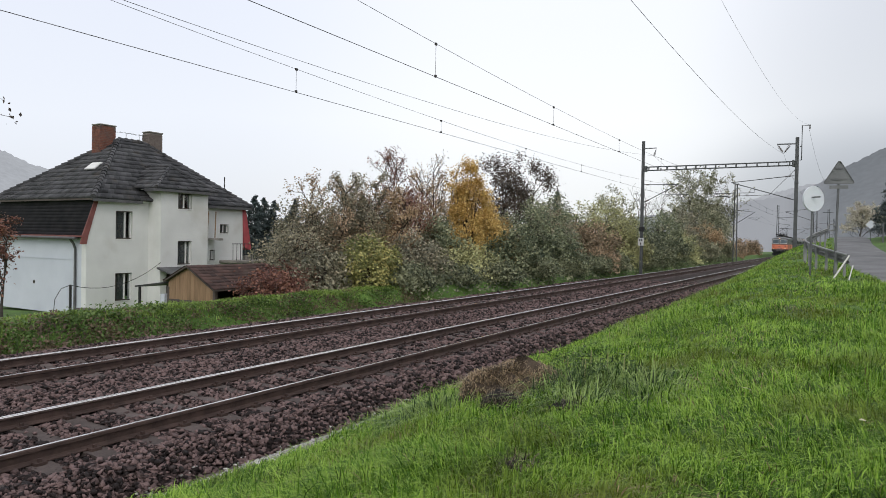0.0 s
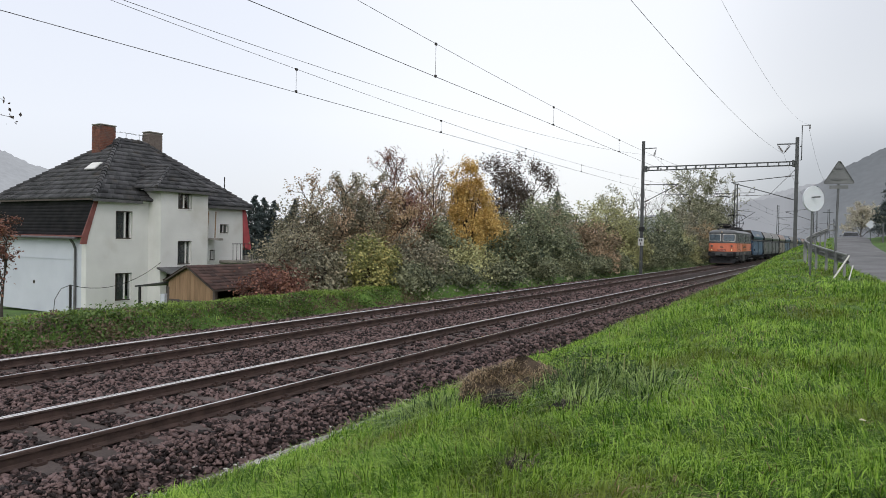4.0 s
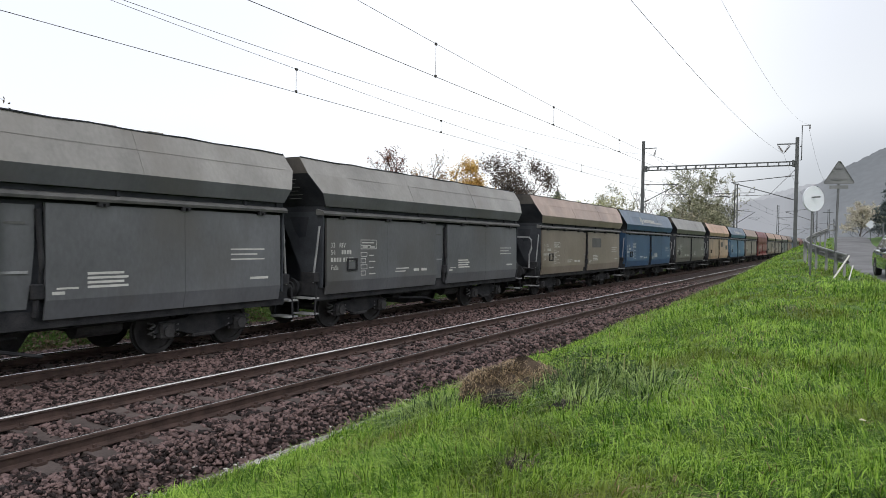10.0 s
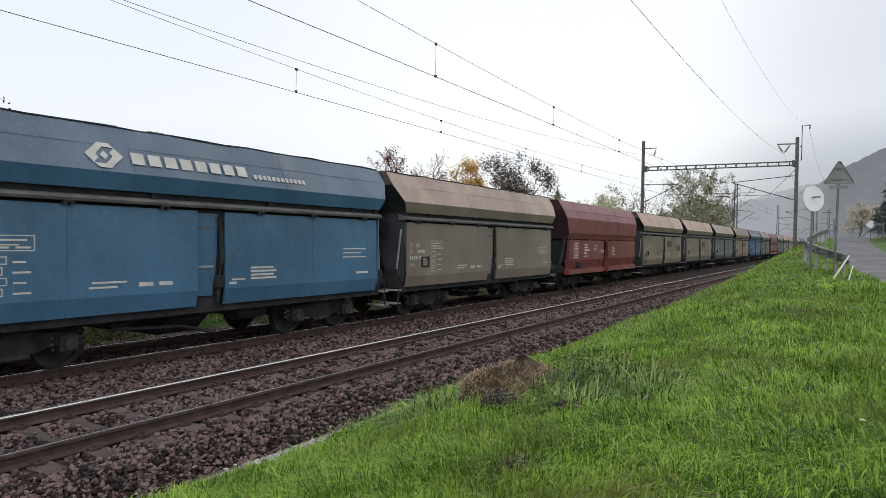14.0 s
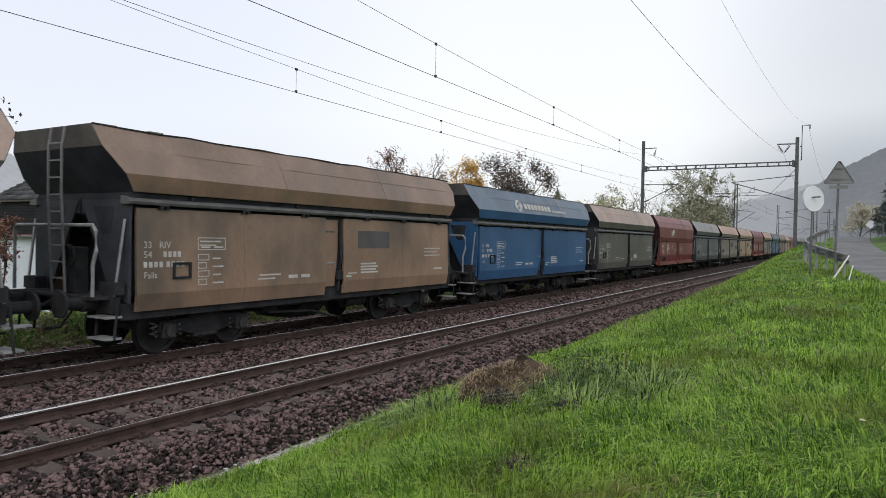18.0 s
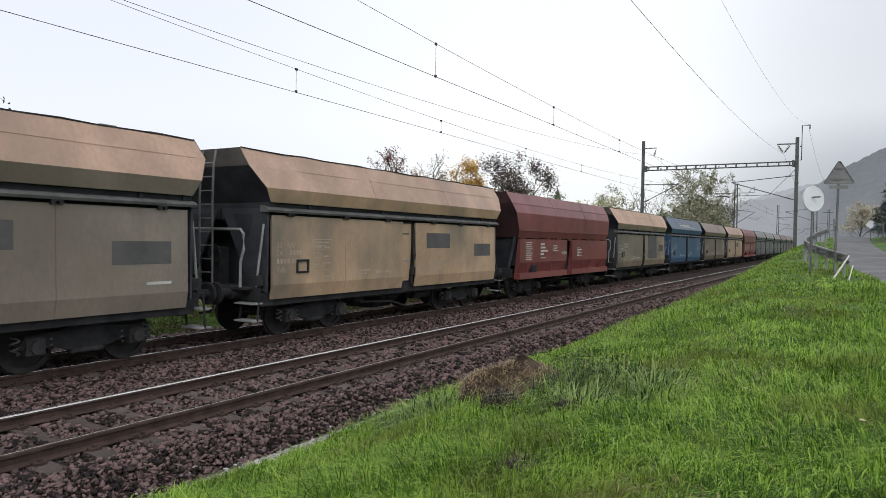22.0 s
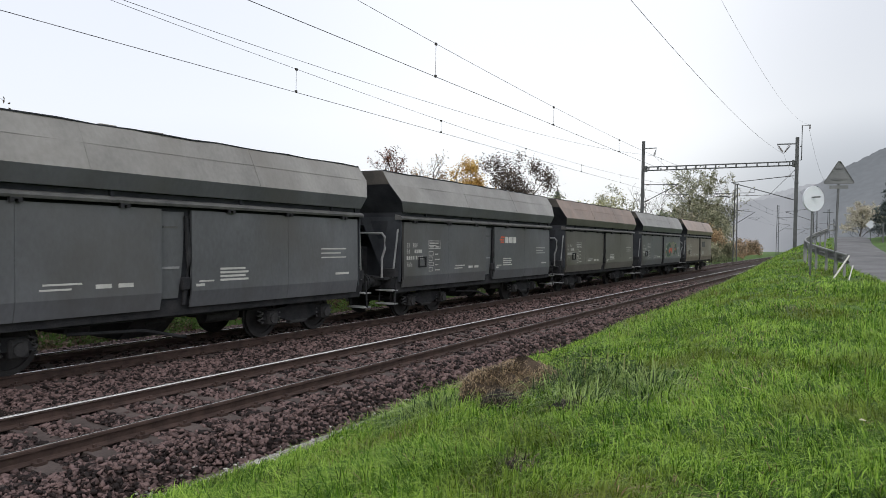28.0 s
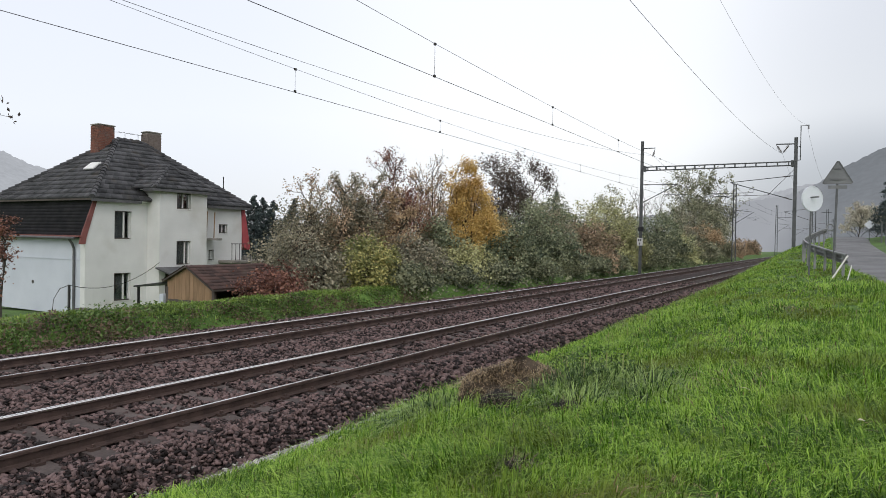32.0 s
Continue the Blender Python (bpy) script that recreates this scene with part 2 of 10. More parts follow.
def tube(bm, pts, r, sides=6, caps=True):
    """A round bar along points."""
    pts = [Vector(p) for p in pts]
    rs = r if isinstance(r, (list, tuple)) else [r] * len(pts)
    rings = []
    for i, p in enumerate(pts):
        d = (pts[min(i + 1, len(pts) - 1)] - pts[max(i - 1, 0)]).normalized()
        s = d.cross(Vector((0, 0, 1)))
        if s.length < 0.05:
            s = d.cross(Vector((0, 1, 0)))
        s.normalize()
        w = d.cross(s)
        rings.append([bm.verts.new(p + rs[i] * (math.cos(q) * s + math.sin(q) * w)) for q in (2 * math.pi * (k + 0.5) / sides for k in range(sides))])
    for a, b in zip(rings, rings[1:]):
        for k in range(sides):
            bm.faces.new((a[k], a[(k + 1) % sides], b[(k + 1) % sides], b[k]))
    if caps:
        bm.faces.new(rings[0][::-1]), bm.faces.new(rings[-1])
    return bm


def disc(bm, centre, axis, r, half, sides=20, inner=0.0):
    """A short cylinder or ring about an axis vector."""
    c, ax = Vector(centre), Vector(axis).normalized()
    s = ax.orthogonal().normalized()
    w = ax.cross(s)
    ang = [2 * math.pi * k / sides for k in range(sides)]
    ring = lambda rr, h: [bm.verts.new(c + ax * h + rr * (math.cos(q) * s + math.sin(q) * w)) for q in ang]
    a, b = ring(r, -half), ring(r, half)
    fs = [bm.faces.new((a[k], a[(k + 1) % sides], b[(k + 1) % sides], b[k])) for k in range(sides)]
    if inner:
        d, e = ring(inner, -half), ring(inner, half)
        for k in range(sides):
            j = (k + 1) % sides
            fs += [bm.faces.new((d[j], d[k], e[k], e[j])), bm.faces.new((b[k], b[j], e[j], e[k])), bm.faces.new((a[j], a[k], d[k], d[j]))]
    else:
        fs += [bm.faces.new(a[::-1]), bm.faces.new(b)]
    bmesh.ops.recalc_face_normals(bm, faces=fs)
    return bm


def bar(bm, p, q, w, h):
    """A square bar from p to q."""
    p, q = Vector(p), Vector(q)
    d = q - p
    m = Matrix.Translation(p) @ d.to_track_quat("Y", "Z").to_matrix().to_4x4()
    return box(bm, (-w / 2, 0, -h / 2), (w / 2, d.length, h / 2), m=m)


def mesh_from(name, verts, faces):
    """A mesh from arrays: verts (n, 3), faces (m, k)."""
    verts, faces = np.asarray(verts, np.float32), np.asarray(faces, np.int32)
    me = bpy.data.meshes.new(name)
    m, k = faces.shape
    me.vertices.add(len(verts)), me.loops.add(m * k), me.polygons.add(m)
    me.vertices.foreach_set("co", verts.ravel())
    me.loops.foreach_set("vertex_index", faces.ravel())
    me.polygons.foreach_set("loop_start", np.arange(m, dtype=np.int32) * k)
    me.update(calc_edges=True)
    return me


# ---------------------------------------------------------------- ground
ROAD_Y = (-300, -20, 0, 10, 20, 26, 30.5, 34, 39.5, 44.7, 52, 57.5, 63, 67, 75, 100, 160, 400)
ROAD_X = (60, 8, 5.3, 4.0, 2.8, 2.1, 1.65, 1.32, 0.90, 0.60, 0.36, 0.22, 0.10, 0.05, 0.0, 0.0, 0.0, 0.0)
ROAD_Z = (0.2, 0.35, 0.6, 0.85, 1.02, 1.10, 1.22, 1.38, 1.64, 1.93, 2.22, 2.46, 2.97, 3.0, 2.3, 1.4, 1.2, 1.0)
ROAD_HALF = 1.4
BANK_Y = (-300, -20, 0, 10, 23, 35, 46, 57, 80, 150, 400)
BANK_X = (-5.4, -4.6, -3.6, -2.8, -1.5)
BANK_Z = ((-0.3, -0.25, -0.22, -0.20, -0.05, 0.2, 0.42, 0.45, 0.3, 0.2, 0.1),
          (-0.1, -0.05, 0.0, 0.03, 0.30, 0.6, 0.98, 1.02, 0.9, 0.5, 0.2),
          (0.0, 0.15, 0.28, 0.34, 0.76, 1.15, 1.62, 1.95, 1.7, 0.9, 0.4),
          (0.1, 0.3, 0.47, 0.57, 1.10, 1.5, 2.0, 2.3, 2.0, 1.0, 0.5),
          (0.15, 0.4, 0.62, 0.80, 1.33, 1.62, 2.1, 2.55, 2.2, 1.2, 0.7))


def section(y):
    """The ground's cross-section at y: places across the line and their heights."""
    rx, rz = np.interp(y, ROAD_Y, ROAD_X), np.interp(y, ROAD_Y, ROAD_Z)
    bz = [np.interp(y, BANK_Y, z) for z in BANK_Z]
    f = min(max((y - 60) / 60, 0), 1)
    xs = [-2500, -400, -120, -60, -30, -21, -18.6, -17.2, -16.3, -15.7, -15.2, -14.9, -6.35, -6.05, *BANK_X, max(rx - ROAD_HALF - 0.6, -1.48), rx - ROAD_HALF - 0.05, rx + ROAD_HALF + 0.05, rx + 3.4, rx + 9, rx + 40, 420, 2500]
    zs = [-4, -4, -4, -2.6, -1.5, -1.3, -0.9, 0.0, 0.22, 0.12, -0.35, -0.55, -0.55, -0.48, *bz, rz + 0.30 * min(max((50 - y) / 20, 0), 1), rz - 0.03, rz - 0.03, rz + 0.35, rz + 1.2, rz + 4, rz + 30, rz + 30]
    return xs, zs


def ground_z(x, y):
    xs, zs = section(y)
    return float(np.interp(x, xs, zs))


def ground_rows(x, y):
    """Heights for arrays of places, by nearest section rows."""
    x, y = np.asarray(x, float), np.asarray(y, float)
    lo, step = np.floor(y.min()), 0.5
    rows = np.arange(lo, y.max() + 2 * step, step)
    table = [section(v) for v in rows]
    k = np.clip(((y - lo) / step).astype(int), 0, len(rows) - 2)
    w = (y - lo) / step - k
    z = np.empty_like(x)
    for i in np.unique(k):
        s = k == i
        z[s] = (1 - w[s]) * np.interp(x[s], *table[i]) + w[s] * np.interp(x[s], *table[i + 1])
    return z


def rough(x, y):
    return 0.035 * np.sin(x * 2.1 + 0.7 * np.sin(y * 0.9)) * np.sin(y * 1.7 + 1.3 * np.sin(x * 1.1)) + 0.018 * np.sin(x * 5.3 + y * 1.9) * np.sin(y * 4.7 - x * 2.3)


def turf(x, y):
    """How far the turf's unevenness counts: on the bank, not under the line."""
    return np.clip((x + 6.0) / 1.0, 0, 1) * np.clip((np.interp(y, ROAD_Y, ROAD_X) - ROAD_HALF - 0.1 - x) / 0.6, 0, 1)


def build_ground():
    xs = np.unique(np.concatenate([[-2500, -900, -400, -200, -120, -80, -60, -45], np.arange(-36, -22, 2.0), np.arange(-22, -14.5, 0.35), [-14.9, -12, -9, -6.35, -6.05], np.arange(-5.8, 6, 0.22), np.arange(6, 20, 1.5), [24, 32, 44, 60, 90, 140, 250, 420, 900, 2500]]))
    ys = np.unique(np.concatenate([[-2500, -800, -300, -120, -60, -30, -20, -12, -6, -3], np.arange(-2, 30, 0.3), np.arange(30, 64, 0.8), np.arange(64, 130, 4), [140, 160, 200, 260, 400, 700, 1200, 2500]]))
    v = np.zeros((len(ys), len(xs), 3))
    for j, y in enumerate(ys):
        sx, sz = section(y)
        v[j, :, 0], v[j, :, 1], v[j, :, 2] = xs, y, np.interp(xs, sx, sz)
        v[j, :, 2] += rough(xs, y) * turf(xs, y)
    nx = len(xs)
    i = (np.arange(len(ys) - 1)[:, None] * nx + np.arange(nx - 1)[None]).ravel()
    me = mesh_from("ground", v.reshape(-1, 3), np.stack([i, i + 1, i + nx + 1, i + nx], 1))
    tagged(hang("ground", me, M_SOIL, smooth=True), "grassy railway bank and yard sloping to the line", "ground", kind="structure")


build_ground()


def build_road():
    bm = bmesh.new()
    rows = []
    for y in list(range(-60, 20, 4)) + [20 + 1.5 * k for k in range(40)] + [84, 92, 100, 120, 160]:
        rx, rz = np.interp(y, ROAD_Y, ROAD_X), np.interp(y, ROAD_Y, ROAD_Z)
        rows.append([bm.verts.new((rx + k * ROAD_HALF / 3, y, rz + 0.03 - 0.004 * k * k + (0 if abs(k) < 3 else -0.06))) for k in range(-3, 4)])
    for a, b in zip(rows, rows[1:]):
        for k in range(6):
            bm.faces.new((a[k], a[k + 1], b[k + 1], b[k]))
    tagged(part("road", bm, M_ASPHALT, smooth=True), "narrow patched grey asphalt lane over a hump", "road", kind="structure")


build_road()

# ---------------------------------------------------------------- the double line
NEAR_AXIS, FAR_AXIS = -8.015, -11.989
HALF_GAUGE = 0.7535
LINE_FROM, LINE_TO = -60.0, 620.0


def bed_height(x):
    """Top of the ballast across the line."""
    d = np.minimum(np.abs(x - NEAR_AXIS), np.abs(x - FAR_AXIS))
    z = np.interp(d, (0, 0.9, 1.35, 1.7, 1.99), (-0.215, -0.215, -0.20, -0.21, -0.25))
    z = np.where(x > NEAR_AXIS + 1.55, np.interp(x, (NEAR_AXIS + 1.55, -6.2, -5.7), (-0.205, -0.33, -0.66)), z)
    return np.where(x < FAR_AXIS - 1.55, np.interp(x, (-15.2, -14.7, FAR_AXIS - 1.55), (-0.66, -0.32, -0.205)), z)


def build_bed():
    xs = np.concatenate([[-15.2], np.arange(-15.0, -5.7, 0.2), [-5.7]])
    ys = np.concatenate([[LINE_FROM, -30, -10], np.arange(-4, 60, 1.0), np.arange(60, 160, 5), [200, 300, LINE_TO]])
    z = bed_height(xs)
    v = np.array([(x, y, h) for y in ys for x, h in zip(xs, z)])
    nx = len(xs)
    i = (np.arange(len(ys) - 1)[:, None] * nx + np.arange(nx - 1)[None]).ravel()
    me = mesh_from("ballast_bed", v, np.stack([i, i + 1, i + nx + 1, i + nx], 1))
    tagged(hang("ballast_bed", me, M_BALLAST, smooth=True), "dark brown crushed-stone bed under the double line", "ballast", kind="structure")


build_bed()


def scatter_stones(name, x, y, z, size, material, label, seed):
    """Many broken stones in one mesh: each a squashed block with jittered corners."""
    rng = np.random.default_rng(seed)
    n = len(x)
    corner = np.array([(a, b, c) for c in (-1, 1) for b in (-1, 1) for a in (-1, 1)], float)
    v = corner[None] * (0.5 + 0.22 * rng.standard_normal((n, 8, 3)).clip(-1.6, 1.6))
    v *= (size[:, None] * (0.65 + 0.8 * rng.random((n, 3))) * (1.25, 0.95, 0.70))[:, None, :]
    # most stones lie on a flat side, a little tilted
    q = np.stack([np.cos(th := rng.uniform(0, np.pi, n)), 0.22 * rng.standard_normal(n), 0.22 * rng.standard_normal(n), np.sin(th)], 1)
    q /= np.linalg.norm(q, axis=1, keepdims=True)
    a, b, c, d = q.T
    rot = np.stack([1 - 2 * (c * c + d * d), 2 * (b * c - a * d), 2 * (b * d + a * c), 2 * (b * c + a * d), 1 - 2 * (b * b + d * d), 2 * (c * d - a * b), 2 * (b * d - a * c), 2 * (c * d + a * b), 1 - 2 * (b * b + c * c)], 1).reshape(n, 3, 3)
    v = np.einsum("nij,nkj->nki", rot, v) + np.stack([x, y, z], 1)[:, None, :]
    f = np.array([(2, 3, 1, 0), (4, 5, 7, 6), (0, 1, 5, 4), (1, 3, 7, 5), (3, 2, 6, 7), (2, 0, 4, 6)])
    f = (np.arange(n)[:, None, None] * 8 + f[None]).reshape(-1, 4)
    return tagged(hang(name, mesh_from(name, v.reshape(-1, 3), f), material), label, "ballast", kind="stuff")


def build_stones():
    rng = np.random.default_rng(5)
    xs, ys = [], []
    for y0, y1, per in ((2.5, 8, 780), (8, 14, 520), (14, 24, 250), (24, 44, 80)):
        n = int((y1 - y0) * 9.3 * per)
        xs.append(rng.uniform(-15.1, -5.8, n)), ys.append(rng.uniform(y0, y1, n))
    x, y = np.concatenate(xs), np.concatenate(ys)
    # sleepers keep their tops half clear of stones
    d = np.minimum(np.abs(x - NEAR_AXIS), np.abs(x - FAR_AXIS))
    on = (d < 1.22) & (np.abs((y / 0.6) % 1 - 0.5) < 0.205) & (rng.random(len(x)) < 0.93)
    near_rail = np.abs(d - HALF_GAUGE) < 0.085
    keep = ~on & ~near_rail & (x < -6.02) & (x > -2.3 * y - 1.0)
    x, y = x[keep], y[keep]
    size = rng.uniform(0.030, 0.056, len(x)) * np.interp(y, (3, 20, 48), (0.84, 1.15, 1.8))
    scatter_stones("ballast_stones", x, y, bed_height(x) + rng.uniform(-0.012, 0.04, len(x)), size, M_STONE, "loose dark brown crushed stones of the track bed", 6)
    n = 6500
    t = rng.random(n)
    y = 2.8 + 8.5 * t
    x = -5.68 + 0.16 * rng.standard_normal(n) + 0.05 * np.sin(y * 2)
    scatter_stones("gravel_edge", x, y, np.maximum(bed_height(x), ground_rows(x, y)) + 0.01, rng.uniform(0.016, 0.042, n), M_PALESTONE, "pale small gravel along the foot of the ballast", 8)
    bm = bmesh.new()
    ys = np.arange(1.5, 12.0, 0.35)
    rows = [[bm.verts.new((-6.10 + dx + 0.02 * math.sin(1.9 * y) + rng.uniform(-0.012, 0.012), y, -0.50 + h + 0.012 * math.sin(2.7 * y))) for dx, h in ((-0.01, -0.06), (0.0, 0.07), (0.05, 0.085), (0.13, 0.08), (0.15, -0.10))] for y in ys]
    for p, q in zip(rows, rows[1:]):
        for k in range(4):
            bm.faces.new((p[k], p[k + 1], q[k + 1], q[k]))
    tagged(part("duct_edge", bm, surface("earthy_duct_cover", (0.05, 0.040, 0.034), (0.12, 0.095, 0.082), 4, 0.9, 0, 0.5, 30)), "earth-stained edge of a cable duct beside the ballast", "duct", kind="structure")


build_stones()


def rail_outline():
    half = [(0.0, 0.0), (0.026, -0.001), (0.0345, -0.010), (0.036, -0.040), (0.010, -0.052), (0.0085, -0.125), (0.03, -0.140), (0.075, -0.150), (0.075, -0.160)]
    return half


def build_line(name, axis, label):
    line = thing(name, label, "railway track", kind="structure")
    half = rail_outline()
    for side in (-1, 1):
        x0 = axis + side * HALF_GAUGE
        pts = [(x0 + a, b) for a, b in half] + [(x0 - a, b) for a, b in half[:0:-1]]
        body = part("rail", prism(bmesh.new(), pts, "y", LINE_FROM, LINE_TO), M_RAILSIDE, line, "rusty brown rail with a worn bright head")
        g = -side
        pts = [(x0 - g * 0.014, -0.004), (x0 - g * 0.012, 0.0015), (x0 + g * 0.018, 0.0015), (x0 + g * 0.031, -0.005), (x0 + g * 0.0375, -0.013), (x0 + g * 0.0375, -0.030), (x0 + g * 0.033, -0.030)]
        part("rail_head", prism(bmesh.new(), pts, "y", LINE_FROM, LINE_TO), M_RAILHEAD, body, "bright polished running surface")
    bm = bmesh.new()
    prism(bm, [(-1.2, -0.20), (1.2, -0.20), (1.2, -0.02), (1.0, 0.0), (0.55, 0.0), (0.4, -0.03), (-0.4, -0.03), (-0.55, 0.0), (-1.0, 0.0), (-1.2, -0.02)], "y", -0.125, 0.125)
    first = None
    for k in range(150):
        y = 0.3 + 0.6 * k
        m = pose(axis, y + random.uniform(-0.02, 0.02), -0.172 + random.uniform(-0.006, 0.006), 0, 0, random.uniform(-0.7, 0.7))
        if first is None:
            first = part("sleeper", bm, M_SLEEPER, line)
            first.matrix_basis = m
        else:
            again("sleeper", first, line, m)
    rest = bmesh.new()
    for k in range(260):
        y = 90.3 + 0.6 * k if k < 160 else 0.3 - 0.6 * (k - 159)
        box(rest, (axis - 1.2, y - 0.125, -0.35), (axis + 1.2, y + 0.125, -0.175))
    tagged(part("far_sleepers", rest, M_SLEEPER, line), kind="stuff")
    clips = bmesh.new()
    for k in range(110):
        y = 0.3 + 0.6 * k
        for side in (-1, 1):
            for d in (-0.10, 0.10):
                x = axis + side * HALF_GAUGE + d
                box(clips, (x - 0.045, y - 0.06, -0.172), (x + 0.045, y + 0.06, -0.135))
                box(clips, (x - 0.018, y - 0.018, -0.135), (x + 0.018, y + 0.018, -0.10))
    tagged(part("rail_fastenings", clips, M_RAILSIDE, line), kind="stuff")


build_line("track_near", NEAR_AXIS, "empty railway track on concrete sleepers in ballast")
build_line("track_far", FAR_AXIS, "railway track carrying the train, on concrete sleepers")


# ---------------------------------------------------------------- overhead line
M_MAST = surface("galvanised_mast", (0.055, 0.06, 0.062), (0.13, 0.135, 0.14), 2, 0.7, 0.3, 0.2, 30)
M_WIRE = surface("dark_copper_wire", (0.03, 0.028, 0.027), (0.06, 0.055, 0.05), 3, 0.6, 0.4, 0.0, 30)
M_INSUL = surface("brown_insulator", (0.03, 0.02, 0.018), (0.09, 0.06, 0.05), 4, 0.35, 0.0, 0.0, 30)
M_WHITEPLATE = surface("white_enamel_plate", (0.5, 0.5, 0.5), (0.68, 0.68, 0.68), 3, 0.5, 0.0, 0.05, 30)
PORTAL_Y = 57.0


def insulator(parent, p, q, n=5, r=0.06):
    p, q = Vector(p), Vector(q)
    bm = bmesh.new()
    tube(bm, [p, q], 0.02, 6)
    for k in range(n):
        disc(bm, p.lerp(q, 0.2 + 0.6 * k / (n - 1)), q - p, r, 0.018, 12)
    return part("insulator", bm, M_INSUL, parent, "brown ribbed insulator")


def mast(name, x, y, z0, z1, label, lattice=False, w=0.28):
    m = thing(name, label, "mast", pose(x, y, z0), "overhead line masts")
    h = z1 - z0
    if lattice:
        for a in (-1, 1):
            for b in (-1, 1):
                part("mast_leg", bar(bmesh.new(), (a * w / 2, b * w / 2, 0), (a * w * 0.33, b * w * 0.33, h), 0.07, 0.07), M_MAST, m)
        bm = bmesh.new()
        n = int(h / 0.5)
        for k in range(n):
            za, zb = h * k / n, h * (k + 1) / n
            s = -1 if k % 2 else 1
            for b in (-1, 1):
                bar(bm, (s * w * 0.42, b * w * 0.42, za), (-s * w * 0.42, b * w * 0.42, zb), 0.035, 0.02)
                bar(bm, (b * w * 0.42, s * w * 0.42, za), (b * w * 0.42, -s * w * 0.42, zb), 0.035, 0.02)
        tagged(part("lacing", bm, M_MAST, m), kind="stuff")
    else:
        bm = bmesh.new()
        a, b, t = w * 0.5, w * 0.42, 0.02
        prism(bm, [(-a, -b), (a, -b), (a, -b + t), (t / 2, -b + t), (t / 2, b - t), (a, b - t), (a, b), (-a, b), (-a, b - t), (-t / 2, b - t), (-t / 2, -b + t), (-a, -b + t)], "z", 0.0, h)
        part("steel_section", bm, M_MAST, m)
        for za in (0.9, h * 0.35, h * 0.6):
            bm = bmesh.new()
            box(bm, (-a - 0.02, -b - 0.02, za), (a + 0.02, b + 0.02, za + 0.12))
            part("clamp", bm, M_MAST, m)
    bm = bmesh.new()
    box(bm, (-0.4, -0.4, -0.9), (0.4, 0.4, 0.12), 0.04)
    part("footing", bm, M_SLEEPER, m, "concrete footing")
    return m


def cantilever(m, top, foot, tip, drop, name="cantilever"):
    """Tie, strut and steady arm that hold the wires, in the mast's space."""
    c = new(name)
    c.parent = m
    part("tie_tube", tube(bmesh.new(), [top, tip], 0.03, 8), M_MAST, c)
    part("strut_tube", tube(bmesh.new(), [foot, tip], 0.035, 8), M_MAST, c)
    f, t, tp = Vector(foot), Vector(tip), Vector(top)
    insulator(c, f.lerp(t, 0.03), f.lerp(t, 0.16))
    insulator(c, tp.lerp(t, 0.03), tp.lerp(t, 0.16))
    mid = f.lerp(t, 0.62)
    arm = Vector((t.x + (t.x - f.x) * 0.30, t.y, drop + 0.35))
    part("steady_arm", tube(bmesh.new(), [mid, Vector((mid.x, mid.y, drop + 0.38)), arm, Vector((t.x, t.y, drop))], 0.02, 6), M_MAST, c)
    return c


